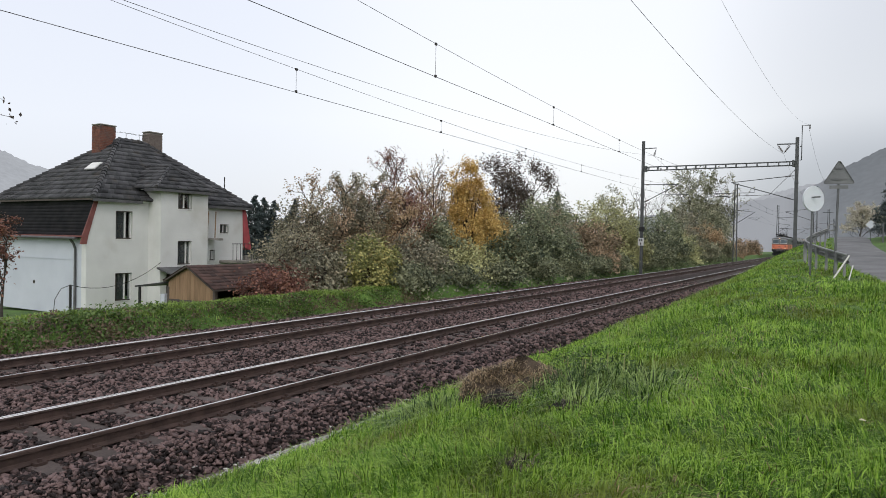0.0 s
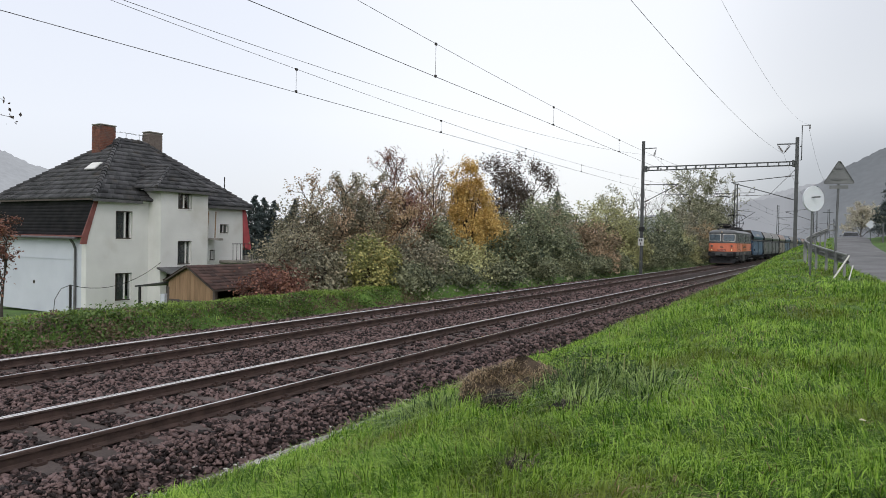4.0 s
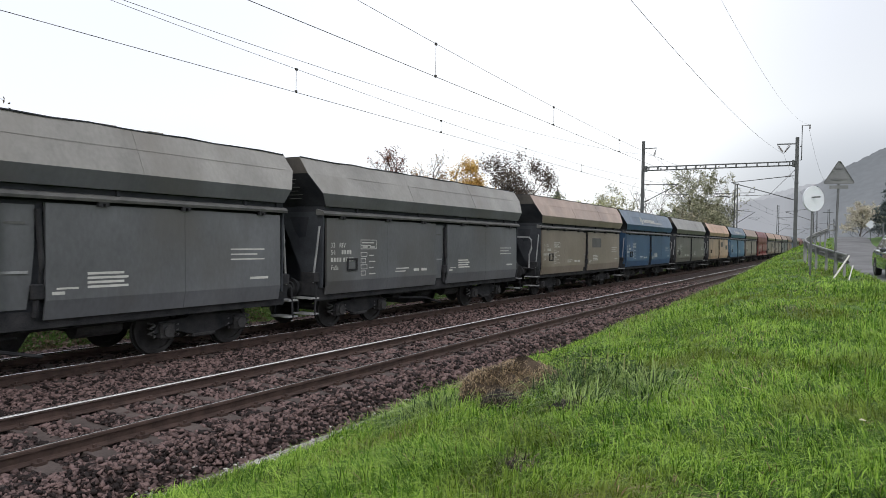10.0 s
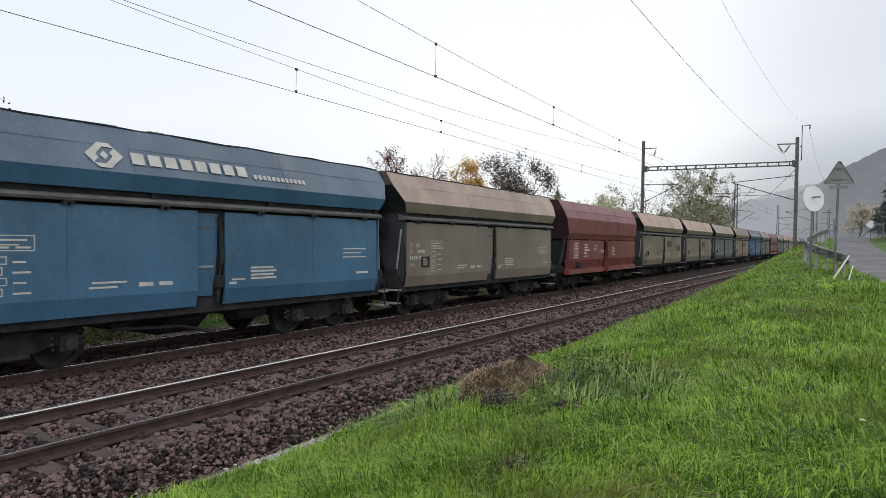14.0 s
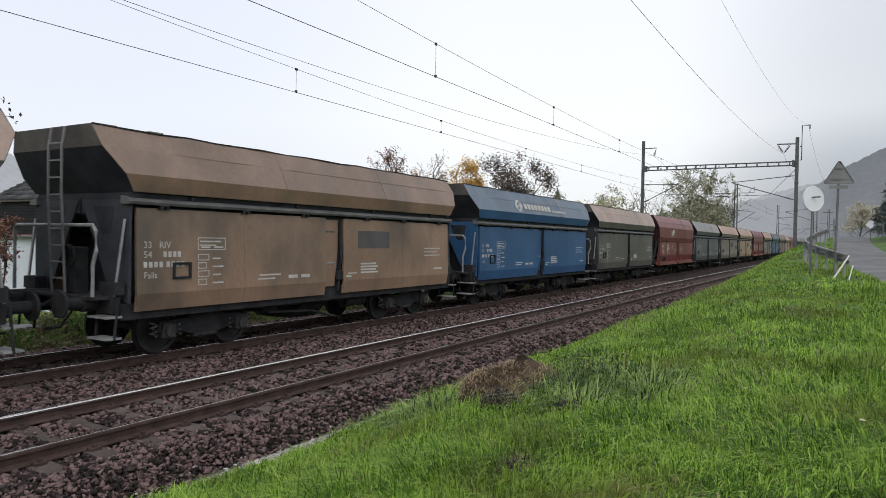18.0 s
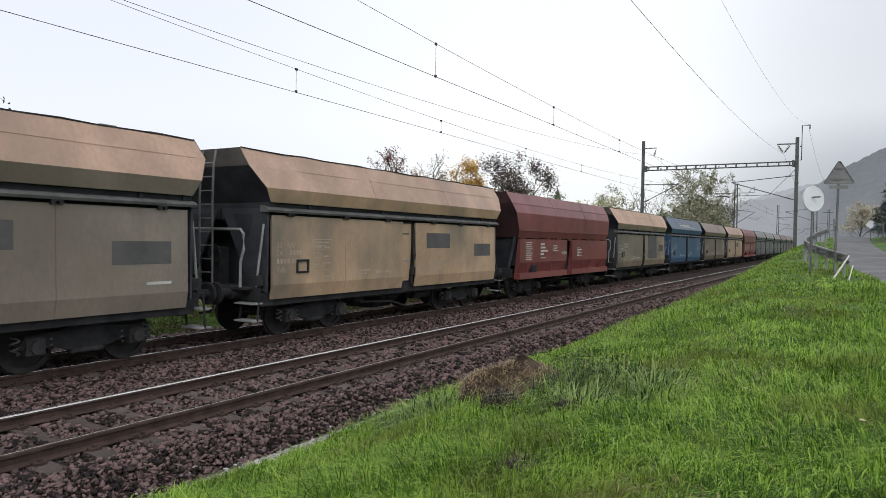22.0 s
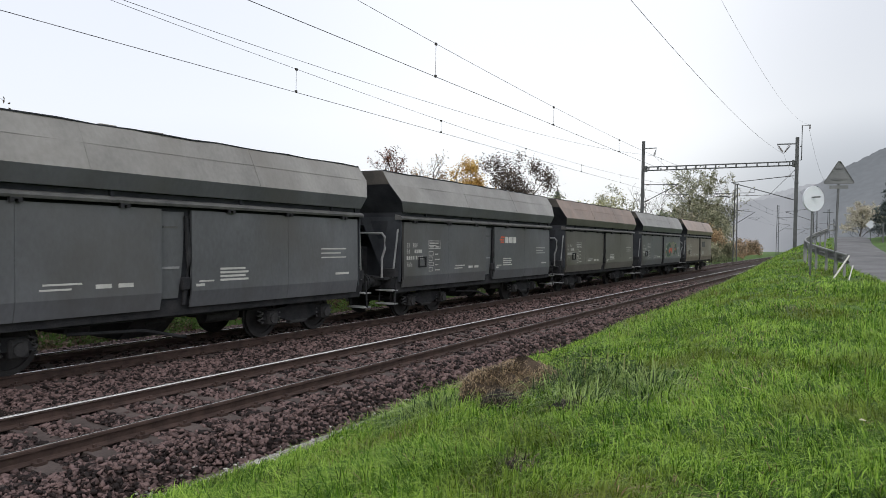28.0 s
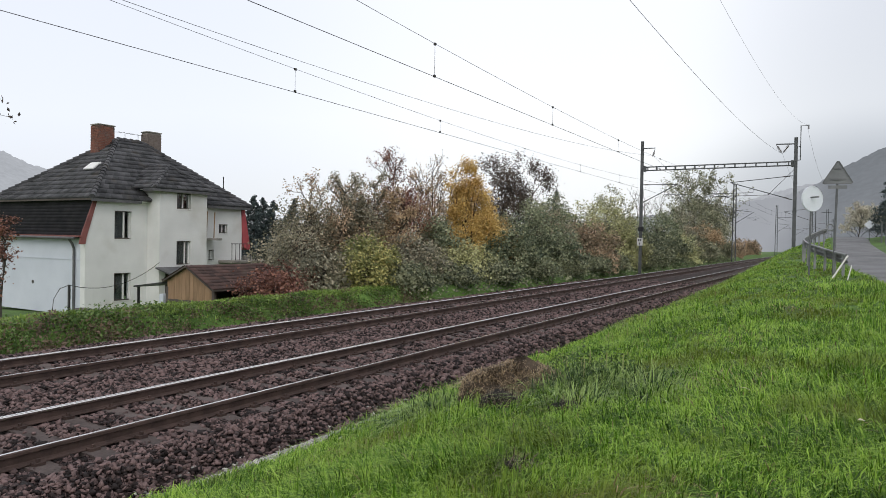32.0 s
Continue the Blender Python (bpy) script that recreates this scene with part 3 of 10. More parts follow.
def build_portal():
    left = mast("portal_mast", -14.85, PORTAL_Y, -0.5, 10.66, "grey steel portal mast in the bushes with a small sign", w=0.22)
    z = 0.5
    part("top_bracket", tube(bmesh.new(), [(0, 0, 10.05 + z), (1.05, 0, 10.05 + z), (0.98, 0, 9.75 + z)], 0.04, 6), M_MAST, left)
    insulator(left, (0.98, 0, 9.75 + z), (0.85, 0, 9.35 + z), 5, 0.08)
    cantilever(left, (0.15, 0, 7.05 + z), (0.15, 0, 5.6 + z), (2.86, 0, 7.02 + z), 5.84 + z)
    bm = bmesh.new()
    box(bm, (-0.22, -0.24, 2.0 + z), (0.24, -0.20, 2.62 + z), 0.01)
    plate = part("number_plate", bm, M_WHITEPLATE, left, "small white enamel plate with dark bars")
    for xa, zz in ((-0.13, 2.38), (0.03, 2.38), (-0.05, 2.08)):
        part("plate_bar", box(bmesh.new(), (xa, -0.246, zz + z), (xa + 0.1, -0.2405, zz + 0.17 + z)), M_UNDER, plate)
    part("grip_band", box(bmesh.new(), (-0.2, -0.18, 3.2 + z), (0.2, 0.18, 3.55 + z)), M_UNDER, left)
    g = ground_z(-3.5, PORTAL_Y) - 0.3
    right = mast("portal_mast", -3.5, PORTAL_Y, g, 10.3, "grey steel portal mast on the grassy bank", w=0.24)
    z = -g
    part("side_bracket", tube(bmesh.new(), [(0, 0, 9.82 + z), (-1.35, 0, 9.85 + z)], 0.045, 6), M_MAST, right)
    insulator(right, (-0.45, 0, 9.8 + z), (-0.88, 0, 9.15 + z), 6, 0.09)
    insulator(right, (-1.32, 0, 9.8 + z), (-0.92, 0, 9.15 + z), 6, 0.09)
    bm = bmesh.new()
    tube(bm, [(0.18, 0, 8.6 + z), (0.30, 0, 8.6 + z), (0.30, 0, 11.15 + z), (0.85, 0, 11.15 + z)], 0.04, 6)
    tube(bm, [(0.18, 0, 9.6 + z), (0.30, 0, 9.6 + z)], 0.04, 6)
    part("top_post", bm, M_MAST, right)
    insulator(right, (0.8, 0, 11.12 + z), (0.8, 0, 10.85 + z), 3, 0.06)
    cantilever(right, (-0.15, 0, 7.45 + z), (-0.15, 0, 5.65 + z), (-4.5, 0, 7.05 + z), 5.86 + z)
    part("pull_off_wire", tube(bmesh.new(), [(-0.1, 0, 7.9 + z), (-1.8, 0, 6.05 + z), (-6.6, 0, 5.95 + z)], 0.02, 5), M_WIRE, right)
    beam = thing("portal_beam", "grey lattice steel beam across both tracks", "beam", pose(0, PORTAL_Y, 8.36))
    for zz in (-0.14, 0.14):
        for dy in (-0.16, 0.16):
            part("chord", box(bmesh.new(), (-14.66, dy - 0.035, zz - 0.028), (-3.69, dy + 0.035, zz + 0.028)), M_MAST, beam)
    first = None
    for k in range(15):
        x = -14.4 + 0.745 * k
        if first is None:
            bm = bmesh.new()
            for dy in (-0.16, 0.16):
                box(bm, (-0.03, dy - 0.03, -0.112), (0.03, dy + 0.03, 0.112))
            first = part("rung", bm, M_MAST, beam)
            first.matrix_basis = pose(x, 0, 0)
        else:
            again("rung", first, beam, pose(x, 0, 0))
    for x in (-14.62, -3.72):
        part("end_clamp", box(bmesh.new(), (x - 0.08, -0.22, -0.24), (x + 0.08, 0.22, 0.24), 0.02), M_MAST, beam)


def build_far_masts():
    for y, top in ((108.9, 11.2), (178.0, 11.6), (240.0, 11.6)):
        a = mast("lattice_mast", -14.6, y, -0.6, top, "slim lattice steel mast beside the far track", True, 0.5)
        cantilever(a, (0.2, 0, 7.9), (0.2, 0, 6.0), (2.6, 0, 7.6), 6.4)
        g = ground_z(-4.2, y) - 0.3
        b = mast("lattice_mast", -4.2, y, g, 10.6, "slim lattice steel mast on the grassy bank", True, 0.5)
        cantilever(b, (-0.2, 0, 7.5 - g), (-0.2, 0, 5.7 - g), (-3.8, 0, 7.05 - g), 5.86 - g)
        part("cross_arm", tube(bmesh.new(), [(-1.2, 0, 9.9 - g), (0.9, 0, 9.9 - g)], 0.05, 6), M_MAST, b)


def hung(low, k, y0, ys):
    return [low + k * (y - y0) ** 2 for y in ys]


def span_height(y, low, k):
    """Messenger wire: sags between supports every 56 m."""
    m = (y - 1.0) % 56.0 - 28.0
    return low + k * m * m


def build_wires():
    ys = [-55 + 2.0 * k for k in range(150)]
    for axis, low, k, label in ((FAR_AXIS, 6.19, 0.00095, "far track"), (NEAR_AXIS, 6.35, 0.00098, "near track")):
        line = thing("catenary", f"contact wire, messenger wire and droppers over the {label}", "overhead wire", pose(axis, 0, 0))
        part("contact_wire", tube(bmesh.new(), [(0, y, 5.86 if axis == FAR_AXIS else 5.87) for y in (-55, 0, 57, 113, 245)], 0.0068, 6), M_WIRE, line)
        part("messenger_wire", tube(bmesh.new(), [(0, y, span_height(y, low, k)) for y in ys], 0.0052, 5), M_WIRE, line)
        for y in [5.7 + 7.05 * j for j in range(16)]:
            y = y if axis == FAR_AXIS else y + 0.2
            zt = span_height(y, low, k)
            d = part("dropper", tube(bmesh.new(), [(0, y, 5.87), (0, y, zt)], 0.004, 4), M_WIRE, line)
            for z in (5.88, zt - 0.01):
                part("dropper_clip", box(bmesh.new(), (-0.02, y - 0.03, z - 0.025), (0.02, y + 0.03, z + 0.03)), M_WIRE, d)
    ys = [-30 + 1.5 * k for k in range(59)]
    for x, low, k, y0, r in ((-14.0, 7.42, 0.00109, 14, 0.0068), (-4.4, 7.75, 0.00100, 20, 0.0066), (-2.75, 8.04, 0.0017, 14, 0.0035)):
        w = tube(bmesh.new(), [(x, y, z) for y, z in zip(ys, hung(low, k, y0, ys))], r, 5)
        tagged(part("feeder_wire", w, M_WIRE), "bare feeder wire slung between masts", "overhead wire")
    for x, z in ((-14.0, 9.43), (-4.4, 9.12), (-2.75, 10.85)):
        pts = [(x + (0.4 if x > -4 else 0) * (j / 20), 57 + 2.6 * j, z - 1.5 * (1 - (j / 10 - 1) ** 2) + 0.0 * j) for j in range(21)]
        tagged(part("feeder_wire", tube(bmesh.new(), pts, 0.007, 5), M_WIRE), "bare feeder wire slung between far masts", "overhead wire")


build_portal()
build_far_masts()
build_wires()


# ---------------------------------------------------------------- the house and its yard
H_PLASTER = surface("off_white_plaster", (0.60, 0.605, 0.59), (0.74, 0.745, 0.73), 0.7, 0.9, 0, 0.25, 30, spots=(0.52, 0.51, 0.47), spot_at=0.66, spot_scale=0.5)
# white plaster with the wing wall's bluish shade put into its colour
H_PALE = surface("shade_tinted_white_plaster", (0.50, 0.535, 0.60), (0.60, 0.635, 0.70), 0.6, 0.9, 0, 0.2, 30)
H_TILE = surface("weathered_dark_tiles", (0.020, 0.021, 0.024), (0.092, 0.092, 0.099), 1.6, 0.85, 0, 0.3, 25, per_island=0.35, spots=(0.075, 0.065, 0.055), spot_at=0.66)
H_SHINGLE = surface("black_mansard_shingle", (0.010, 0.010, 0.013), (0.028, 0.027, 0.031), 2.0, 0.8, 0, 0.3, 25, spec=0.2, spots=(0.075, 0.035, 0.03), spot_at=0.68, spot_scale=0.8)
H_REDTRIM = surface("dull_red_flashing", (0.14, 0.045, 0.04), (0.24, 0.085, 0.075), 2, 0.6, 0.1, 0.1, 25)
H_FRAME = surface("white_window_frame", (0.62, 0.62, 0.60), (0.75, 0.75, 0.73), 3, 0.5, 0, 0.05, 30)
H_REVEAL = surface("brown_window_reveal", (0.05, 0.04, 0.035), (0.10, 0.08, 0.07), 3, 0.7, 0, 0.1, 30)
H_CURTAIN = surface("pale_net_curtain", (0.035, 0.036, 0.04), (0.17, 0.17, 0.175), 6, 0.9, 0, 0.1, 30, stretch=(1, 8, 0.4))
H_DARK = surface("dim_room", (0.02, 0.02, 0.02), (0.05, 0.045, 0.04), 1, 0.9, 0, 0, 20)
H_BRICK = surface("sooty_red_brick", (0.10, 0.045, 0.035), (0.27, 0.11, 0.075), 7, 0.9, 0, 0.6, 30, spots=(0.10, 0.085, 0.08), spot_at=0.6, spot_scale=2.0)
H_MORTAR = surface("old_mortar", (0.16, 0.14, 0.125), (0.25, 0.225, 0.2), 4, 0.95, 0, 0.3, 30)
H_GREYBRICK = surface("grey_brown_brick", (0.12, 0.095, 0.085), (0.22, 0.18, 0.16), 7, 0.9, 0, 0.6, 30)
H_ZINC = surface("grey_zinc", (0.085, 0.085, 0.09), (0.16, 0.16, 0.165), 3, 0.5, 0.5, 0.05, 30)
H_CONCRETE = surface("stained_concrete", (0.17, 0.16, 0.145), (0.32, 0.30, 0.27), 2, 0.9, 0, 0.3, 30)
H_WOOD = surface("weathered_boards", (0.20, 0.125, 0.07), (0.33, 0.21, 0.125), 2.0, 0.8, 0, 0.3, 25, stretch=(6, 6, 0.7), per_object=0.3)
H_BROWNTILE = surface("brown_shed_tiles", (0.035, 0.021, 0.019), (0.10, 0.055, 0.046), 2.0, 0.85, 0, 0.3, 25, per_island=0.4, spots=(0.09, 0.075, 0.06), spot_at=0.66)
H_IRON = surface("black_iron", (0.02, 0.02, 0.02), (0.05, 0.05, 0.05), 3, 0.6, 0.3, 0.1, 30)
GLASS = see_through("house_window_glass", 0.09)

HX, HY0, HY1 = -30.0, 18.80, 27.70
HZ, EAVE = -1.6, 3.86


def tile_field(name, parent, material, corners, rows, across, lift=0.03, label=""):
    """Overlapping tiles over a roof slope: corners are eave left, eave right, ridge right, ridge left."""
    a, b, c, d = (Vector(p) for p in corners)
    up = ((d - a) + (c - b)).normalized()
    n = (b - a).cross(up).normalized()
    if n.z < 0:
        n = -n
    rng = random.Random(len(name) + rows)
    verts, faces = [], []
    for r in range(rows):
        f0, f1 = r / rows, min(1.0, (r + 1.25) / rows)
        l0, r0, l1, r1 = a.lerp(d, f0), b.lerp(c, f0), a.lerp(d, f1), b.lerp(c, f1)
        w = (r0 - l0).length
        k = max(1, round(w / across))
        for j in range(k):
            s0, s1 = j / k, (j + 0.985) / k
            j0 = lift * (1 + rng.uniform(-0.25, 0.35))
            i = len(verts)
            verts += [l0.lerp(r0, s0) + n * j0, l0.lerp(r0, s1) + n * j0, l1.lerp(r1, s1) + n * 0.006, l1.lerp(r1, s0) + n * 0.006, l0.lerp(r0, s0), l0.lerp(r0, s1)]
            faces += [(i, i + 1, i + 2, i + 3), (i + 4, i + 5, i + 1, i)]
    me = mesh_from(name, verts, faces)
    ob = hang(name, me, material, parent, label)
    return tagged(ob, kind="stuff")


def wall_with_openings(parent, plane, at, thick, u0, u1, z0, z1, holes, material, name="wall", label=""):
    """An upright wall as blocks round its openings. plane x: runs along y at x = at; plane y: runs along x."""
    bm = bmesh.new()
    us = sorted({u0, u1, *[h[0] for h in holes], *[h[1] for h in holes]})
    for a, b in zip(us, us[1:]):
        cut = sorted([(h[2], h[3]) for h in holes if h[0] < (a + b) / 2 < h[1]])
        z = z0
        for c, d in cut + [(z1, z1)]:
            if c - z > 0.01:
                if plane == "x":
                    box(bm, (at - thick, a, z), (at, b, c))
                else:
                    box(bm, (a, at, z), (b, at + thick, c))
            z = d
    bmesh.ops.remove_doubles(bm, verts=bm.verts, dist=0.001)
    return part(name, bm, material, parent, label)


def window_in(parent, plane, at, u0, u1, z0, z1, name="window", split=0.62, curtain=True, sill=True):
    """Frame, glass, reveal and curtain, set back in an opening."""
    w = new(name)
    w.parent = parent
    def put(nm, a, b, zz0, zz1, d0, d1, m, label=""):
        bm = bmesh.new()
        if plane == "x":
            box(bm, (at - d1, a, zz0), (at - d0, b, zz1))
        else:
            box(bm, (a, at + d0, zz0), (b, at + d1, zz1))
        return part(nm, bm, m, w, label)
    t = 0.055
    for nm, a, b, c, d in (("frame_rail", u0, u1, z0, z0 + t), ("frame_rail", u0, u1, z1 - t, z1), ("frame_stile", u0, u0 + t, z0 + t, z1 - t), ("frame_stile", u1 - t, u1, z0 + t, z1 - t)):
        put(nm, a, b, c, d, 0.13, 0.19, H_FRAME if a > (u0 + u1) / 2 else H_REVEAL)
    m = u0 + (u1 - u0) * split
    put("mullion", m - 0.03, m + 0.05, z0 + t, z1 - t, 0.125, 0.19, H_FRAME)
    put("pane", u0 + t, m - 0.03, z0 + t, z1 - t, 0.155, 0.165, GLASS)
    put("pane", m + 0.03, u1 - t, z0 + t, z1 - t, 0.155, 0.165, GLASS)
    if curtain:
        bm = bmesh.new()
        n = 18
        us = [u0 + t + (m - 0.03 - u0 - t) * i / n for i in range(n + 1)]
        ds = [0.168 + 0.006 * (i % 2) for i in range(n + 1)]
        fold = [(u, d) for u, d in zip(us, ds)] + [(u, d + 0.003) for u, d in zip(us[::-1], ds[::-1])]
        prism(bm, [(at - d, u) for u, d in fold] if plane == "x" else [(u, at + d) for u, d in fold], "z", z0 + t, z1 - t)
        part("curtain", bm, H_CURTAIN, w, "pale net curtain in folds")
    if sill:
        put("sill", u0 - 0.02, u1 + 0.03, z0 - 0.035, z0, -0.035, 0.12, H_FRAME)
    put("lintel_edge", u0 - 0.0, u1 + 0.0, z1 - 0.02, z1 + 0.0, 0.0, 0.12, H_REVEAL)
    put("jamb_edge", u0, u0 + 0.02, z0, z1 - 0.02, 0.0, 0.12, H_REVEAL)
    return w


def chimney(x0, x1, y0, y1, z0, z1, brick, label):
    c = thing("chimney", label, "chimney", pose((x0 + x1) / 2, (y0 + y1) / 2, z0))
    hx_, hy, h = (x1 - x0) / 2, (y1 - y0) / 2, z1 - z0
    part("core", box(bmesh.new(), (-hx_ + 0.015, -hy + 0.015, 0), (hx_ - 0.015, hy - 0.015, h)), H_MORTAR, c)
    bm = bmesh.new()
    n = int(h / 0.085)
    for k in range(n):
        z = 0.085 * k
        for s in (-1, 1):
            y = -hy - (0.12 if k % 2 else 0.0)
            while y < hy - 0.02:
                a, b = max(y, -hy), min(y + 0.235, hy)
                if b - a > 0.03:
                    box(bm, (s * hx_ - 0.03, a, z), (s * hx_ + random.uniform(-0.004, 0.004), b, z + 0.072))
                y += 0.25
            x = -hx_ - (0.0 if k % 2 else 0.12)
            while x < hx_ - 0.02:
                a, b = max(x, -hx_), min(x + 0.235, hx_)
                if b - a > 0.03:
                    box(bm, (a, s * hy - 0.03, z), (b, s * hy + random.uniform(-0.004, 0.004), z + 0.072))
                x += 0.25
    tagged(part("bricks", bm, brick, c), kind="stuff")
    part("cap", box(bmesh.new(), (-hx_ - 0.04, -hy - 0.04, h), (hx_ + 0.04, hy + 0.04, h + 0.07), 0.02), H_CONCRETE, c, "sooty chimney cap")
    return c


def build_house():
    h = thing("house", "white plastered house with a dark tiled hip roof and mansard", "house", pose(0, 0, 0))
    BX, B0, B1, BE = -29.03, 21.55, 24.40, 4.48
    LX = -38.3
    wins_r = [(19.80, 20.68, 1.98, 3.32), (19.80, 20.68, -0.99, 0.34)]
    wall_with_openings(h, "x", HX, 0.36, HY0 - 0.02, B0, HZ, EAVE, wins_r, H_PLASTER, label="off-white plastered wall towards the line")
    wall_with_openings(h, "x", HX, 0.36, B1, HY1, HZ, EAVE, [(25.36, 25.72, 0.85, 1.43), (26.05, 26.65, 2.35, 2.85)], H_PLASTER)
    wins_b = [(22.54, 23.38, 3.53, 4.32), (22.54, 23.38, 0.71, 1.91)]
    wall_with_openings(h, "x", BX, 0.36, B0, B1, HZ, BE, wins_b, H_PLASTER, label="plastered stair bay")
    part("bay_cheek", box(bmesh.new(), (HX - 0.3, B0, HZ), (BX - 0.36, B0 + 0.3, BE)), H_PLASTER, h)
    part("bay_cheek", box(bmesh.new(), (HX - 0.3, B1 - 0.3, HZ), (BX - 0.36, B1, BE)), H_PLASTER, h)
    for u in wins_r:
        window_in(h, "x", HX, *u)
    for k, u in enumerate(wins_b):
        window_in(h, "x", BX, *u, split=0.5 if k == 0 else 0.68, curtain=True)
    window_in(h, "x", HX, 25.36, 25.72, 0.85, 1.43, split=0.6, curtain=False)
    window_in(h, "x", HX, 26.05, 26.65, 2.35, 2.85, split=0.5, curtain=False)
    # lower wing towards the camera, under the mansard
    part("wing_wall", box(bmesh.new(), (LX, HY0 - 0.45, HZ), (HX - 0.36, HY0 - 0.10, 2.0)), H_PALE, h, "smooth white wall under the mansard, its shade painted bluish")
    bm = bmesh.new()
    prism(bm, [(HY0 - 0.45, HZ), (HY0 - 0.02, HZ), (HY0 - 0.02, EAVE), (HY0 - 0.0, EAVE), (HY0 - 0.45, 2.05)], "x", HX - 0.36, HX - 0.002)
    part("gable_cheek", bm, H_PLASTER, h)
    part("wall_ledge", box(bmesh.new(), (LX, HY0 - 0.48, 0.98), (HX - 0.37, HY0 - 0.45, 1.02)), H_PALE, h)
    part("vent_hole", disc(bmesh.new(), (-34.3, HY0 - 0.455, -0.2), (0, 1, 0), 0.09, 0.01, 14), H_DARK, h)
    part("back_wall", box(bmesh.new(), (LX, HY0, HZ), (LX + 0.3, HY1, EAVE)), H_PALE, h)
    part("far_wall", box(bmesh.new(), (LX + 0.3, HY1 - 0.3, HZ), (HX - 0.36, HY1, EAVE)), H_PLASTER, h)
    part("floor_slab", box(bmesh.new(), (LX + 0.3, HY0, 1.2), (HX - 0.36, HY1 - 0.3, 1.4)), H_DARK, h)
    part("mansard_backing", prism(bmesh.new(), [(HY0 - 0.55, 2.06), (HY0 - 0.42, 2.06), (HY0 + 0.10, EAVE), (HY0 - 0.02, EAVE)], "x", LX, HX - 0.03), H_SHINGLE, h)
    tile_field("mansard_shingles", h, H_SHINGLE, ((LX, HY0 - 0.56, 2.10), (HX - 0.02, HY0 - 0.56, 2.10), (HX - 0.02, HY0 - 0.03, EAVE), (LX, HY0 - 0.03, EAVE)), 11, 0.35, 0.02, "black shingled mansard slope")
    part("mansard_flashing", box(bmesh.new(), (LX, HY0 - 0.75, 2.04), (HX + 0.02, HY0 - 0.45, 2.12)), H_REDTRIM, h, "dull red metal flashing")
    part("gutter", tube(bmesh.new(), [(LX, HY0 - 0.78, 2.02), (HX - 0.3, HY0 - 0.78, 1.99)], 0.065, 8), H_ZINC, h)
    part("gable_trim", prism(bmesh.new(), [(HY0 - 0.75, 1.72), (HY0 - 0.45, 1.72), (HY0 - 0.40, 2.05), (HY0 + 0.12, EAVE - 0.02), (HY0 - 0.05, EAVE), (HY0 - 0.66, 2.12)], "x", HX - 0.02, HX + 0.05), H_REDTRIM, h, "dull red edge board")
    part("downpipe", tube(bmesh.new(), [(-30.75, HY0 - 0.78, 1.97), (-30.75, HY0 - 0.6, 1.72), (-30.75, HY0 - 0.52, 1.5), (-30.75, HY0 - 0.52, HZ)], 0.055, 8), H_ZINC, h, "grey zinc downpipe")
    part("red_end_cladding", prism(bmesh.new(), [(HY1 - 0.06, EAVE - 0.1), (HY1 + 0.15, EAVE - 0.1), (HY1 + 0.62, 1.5), (HY1 + 0.45, 1.42), (HY1 + 0.05, 1.6)], "x", HX - 0.6, HX + 0.06), surface("crimson_cladding", (0.26, 0.04, 0.05), (0.42, 0.075, 0.085), 2, 0.6, 0, 0.1, 25), h, "crimson cladding on the mansard end")
    # hip roof
    O = 0.35
    e0, e1 = (HX + O, HY0 - O, EAVE), (HX + O, HY1 + O, EAVE)
    e2, e3 = (LX - O, HY1 + O, EAVE), (LX - O, HY0 - O, EAVE)
    rz = 7.32
    r0, r1 = (-34.3, 22.75, rz), (-34.3, 24.25, rz)
    roof = new("roof")
    roof.parent = h
    bm = bmesh.new()
    v = [bm.verts.new(Vector(q) - Vector((0, 0, 0.03))) for q in (e0, e1, e2, e3, r0, r1)]
    for f in ((0, 1, 5, 4), (1, 2, 5), (2, 3, 4, 5), (3, 0, 4)):
        bm.faces.new([v[i] for i in f])
    bm.faces.new([v[i] for i in (3, 2, 1, 0)])
    part("roof_deck", bm, H_SHINGLE, roof)
    tile_field("roof_tiles", roof, H_TILE, (e0, e1, r1, r0), 14, 0.30, 0.075, "rows of weathered dark tiles")
    tile_field("roof_tiles", roof, H_TILE, (e3, e0, r0, r0), 14, 0.30, 0.075, "rows of weathered dark tiles")
    tile_field("roof_tiles", roof, H_TILE, (e1, e2, r1, r1), 14, 0.30, 0.075, "rows of weathered dark tiles")
    for a, b in ((e0, r0), (e1, r1), (e3, r0), (r0, r1)):
        a, b = Vector(a), Vector(b)
        n = max(2, int((b - a).length / 0.34))
        bm = bmesh.new()
        for k in range(n):
            p, q = a.lerp(b, k / n), a.lerp(b, (k + 1.12) / n)
            tube(bm, [p + Vector((0, 0, 0.05)), q + Vector((0, 0, 0.02))], [0.135, 0.10], 8)
        tagged(part("hip_tiles", bm, H_TILE, roof), kind="stuff")
    part("eave_board", box(bmesh.new(), (HX + O - 0.05, HY0 - O, EAVE - 0.16), (HX + O, 21.0, EAVE - 0.02)), H_ZINC, roof)
    part("eave_board", box(bmesh.new(), (HX + O - 0.05, 24.95, EAVE - 0.16), (HX + O, HY1 + O, EAVE - 0.02)), H_ZINC, roof)
    part("eave_board", box(bmesh.new(), (LX - O, HY0 - O, EAVE - 0.10), (HX + O - 0.05, HY0 - O + 0.05, EAVE - 0.02)), H_REVEAL, roof)
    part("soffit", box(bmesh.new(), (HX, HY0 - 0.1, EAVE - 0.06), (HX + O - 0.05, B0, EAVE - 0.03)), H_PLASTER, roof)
    # bay roof
    br = new("bay_roof")
    br.parent = h
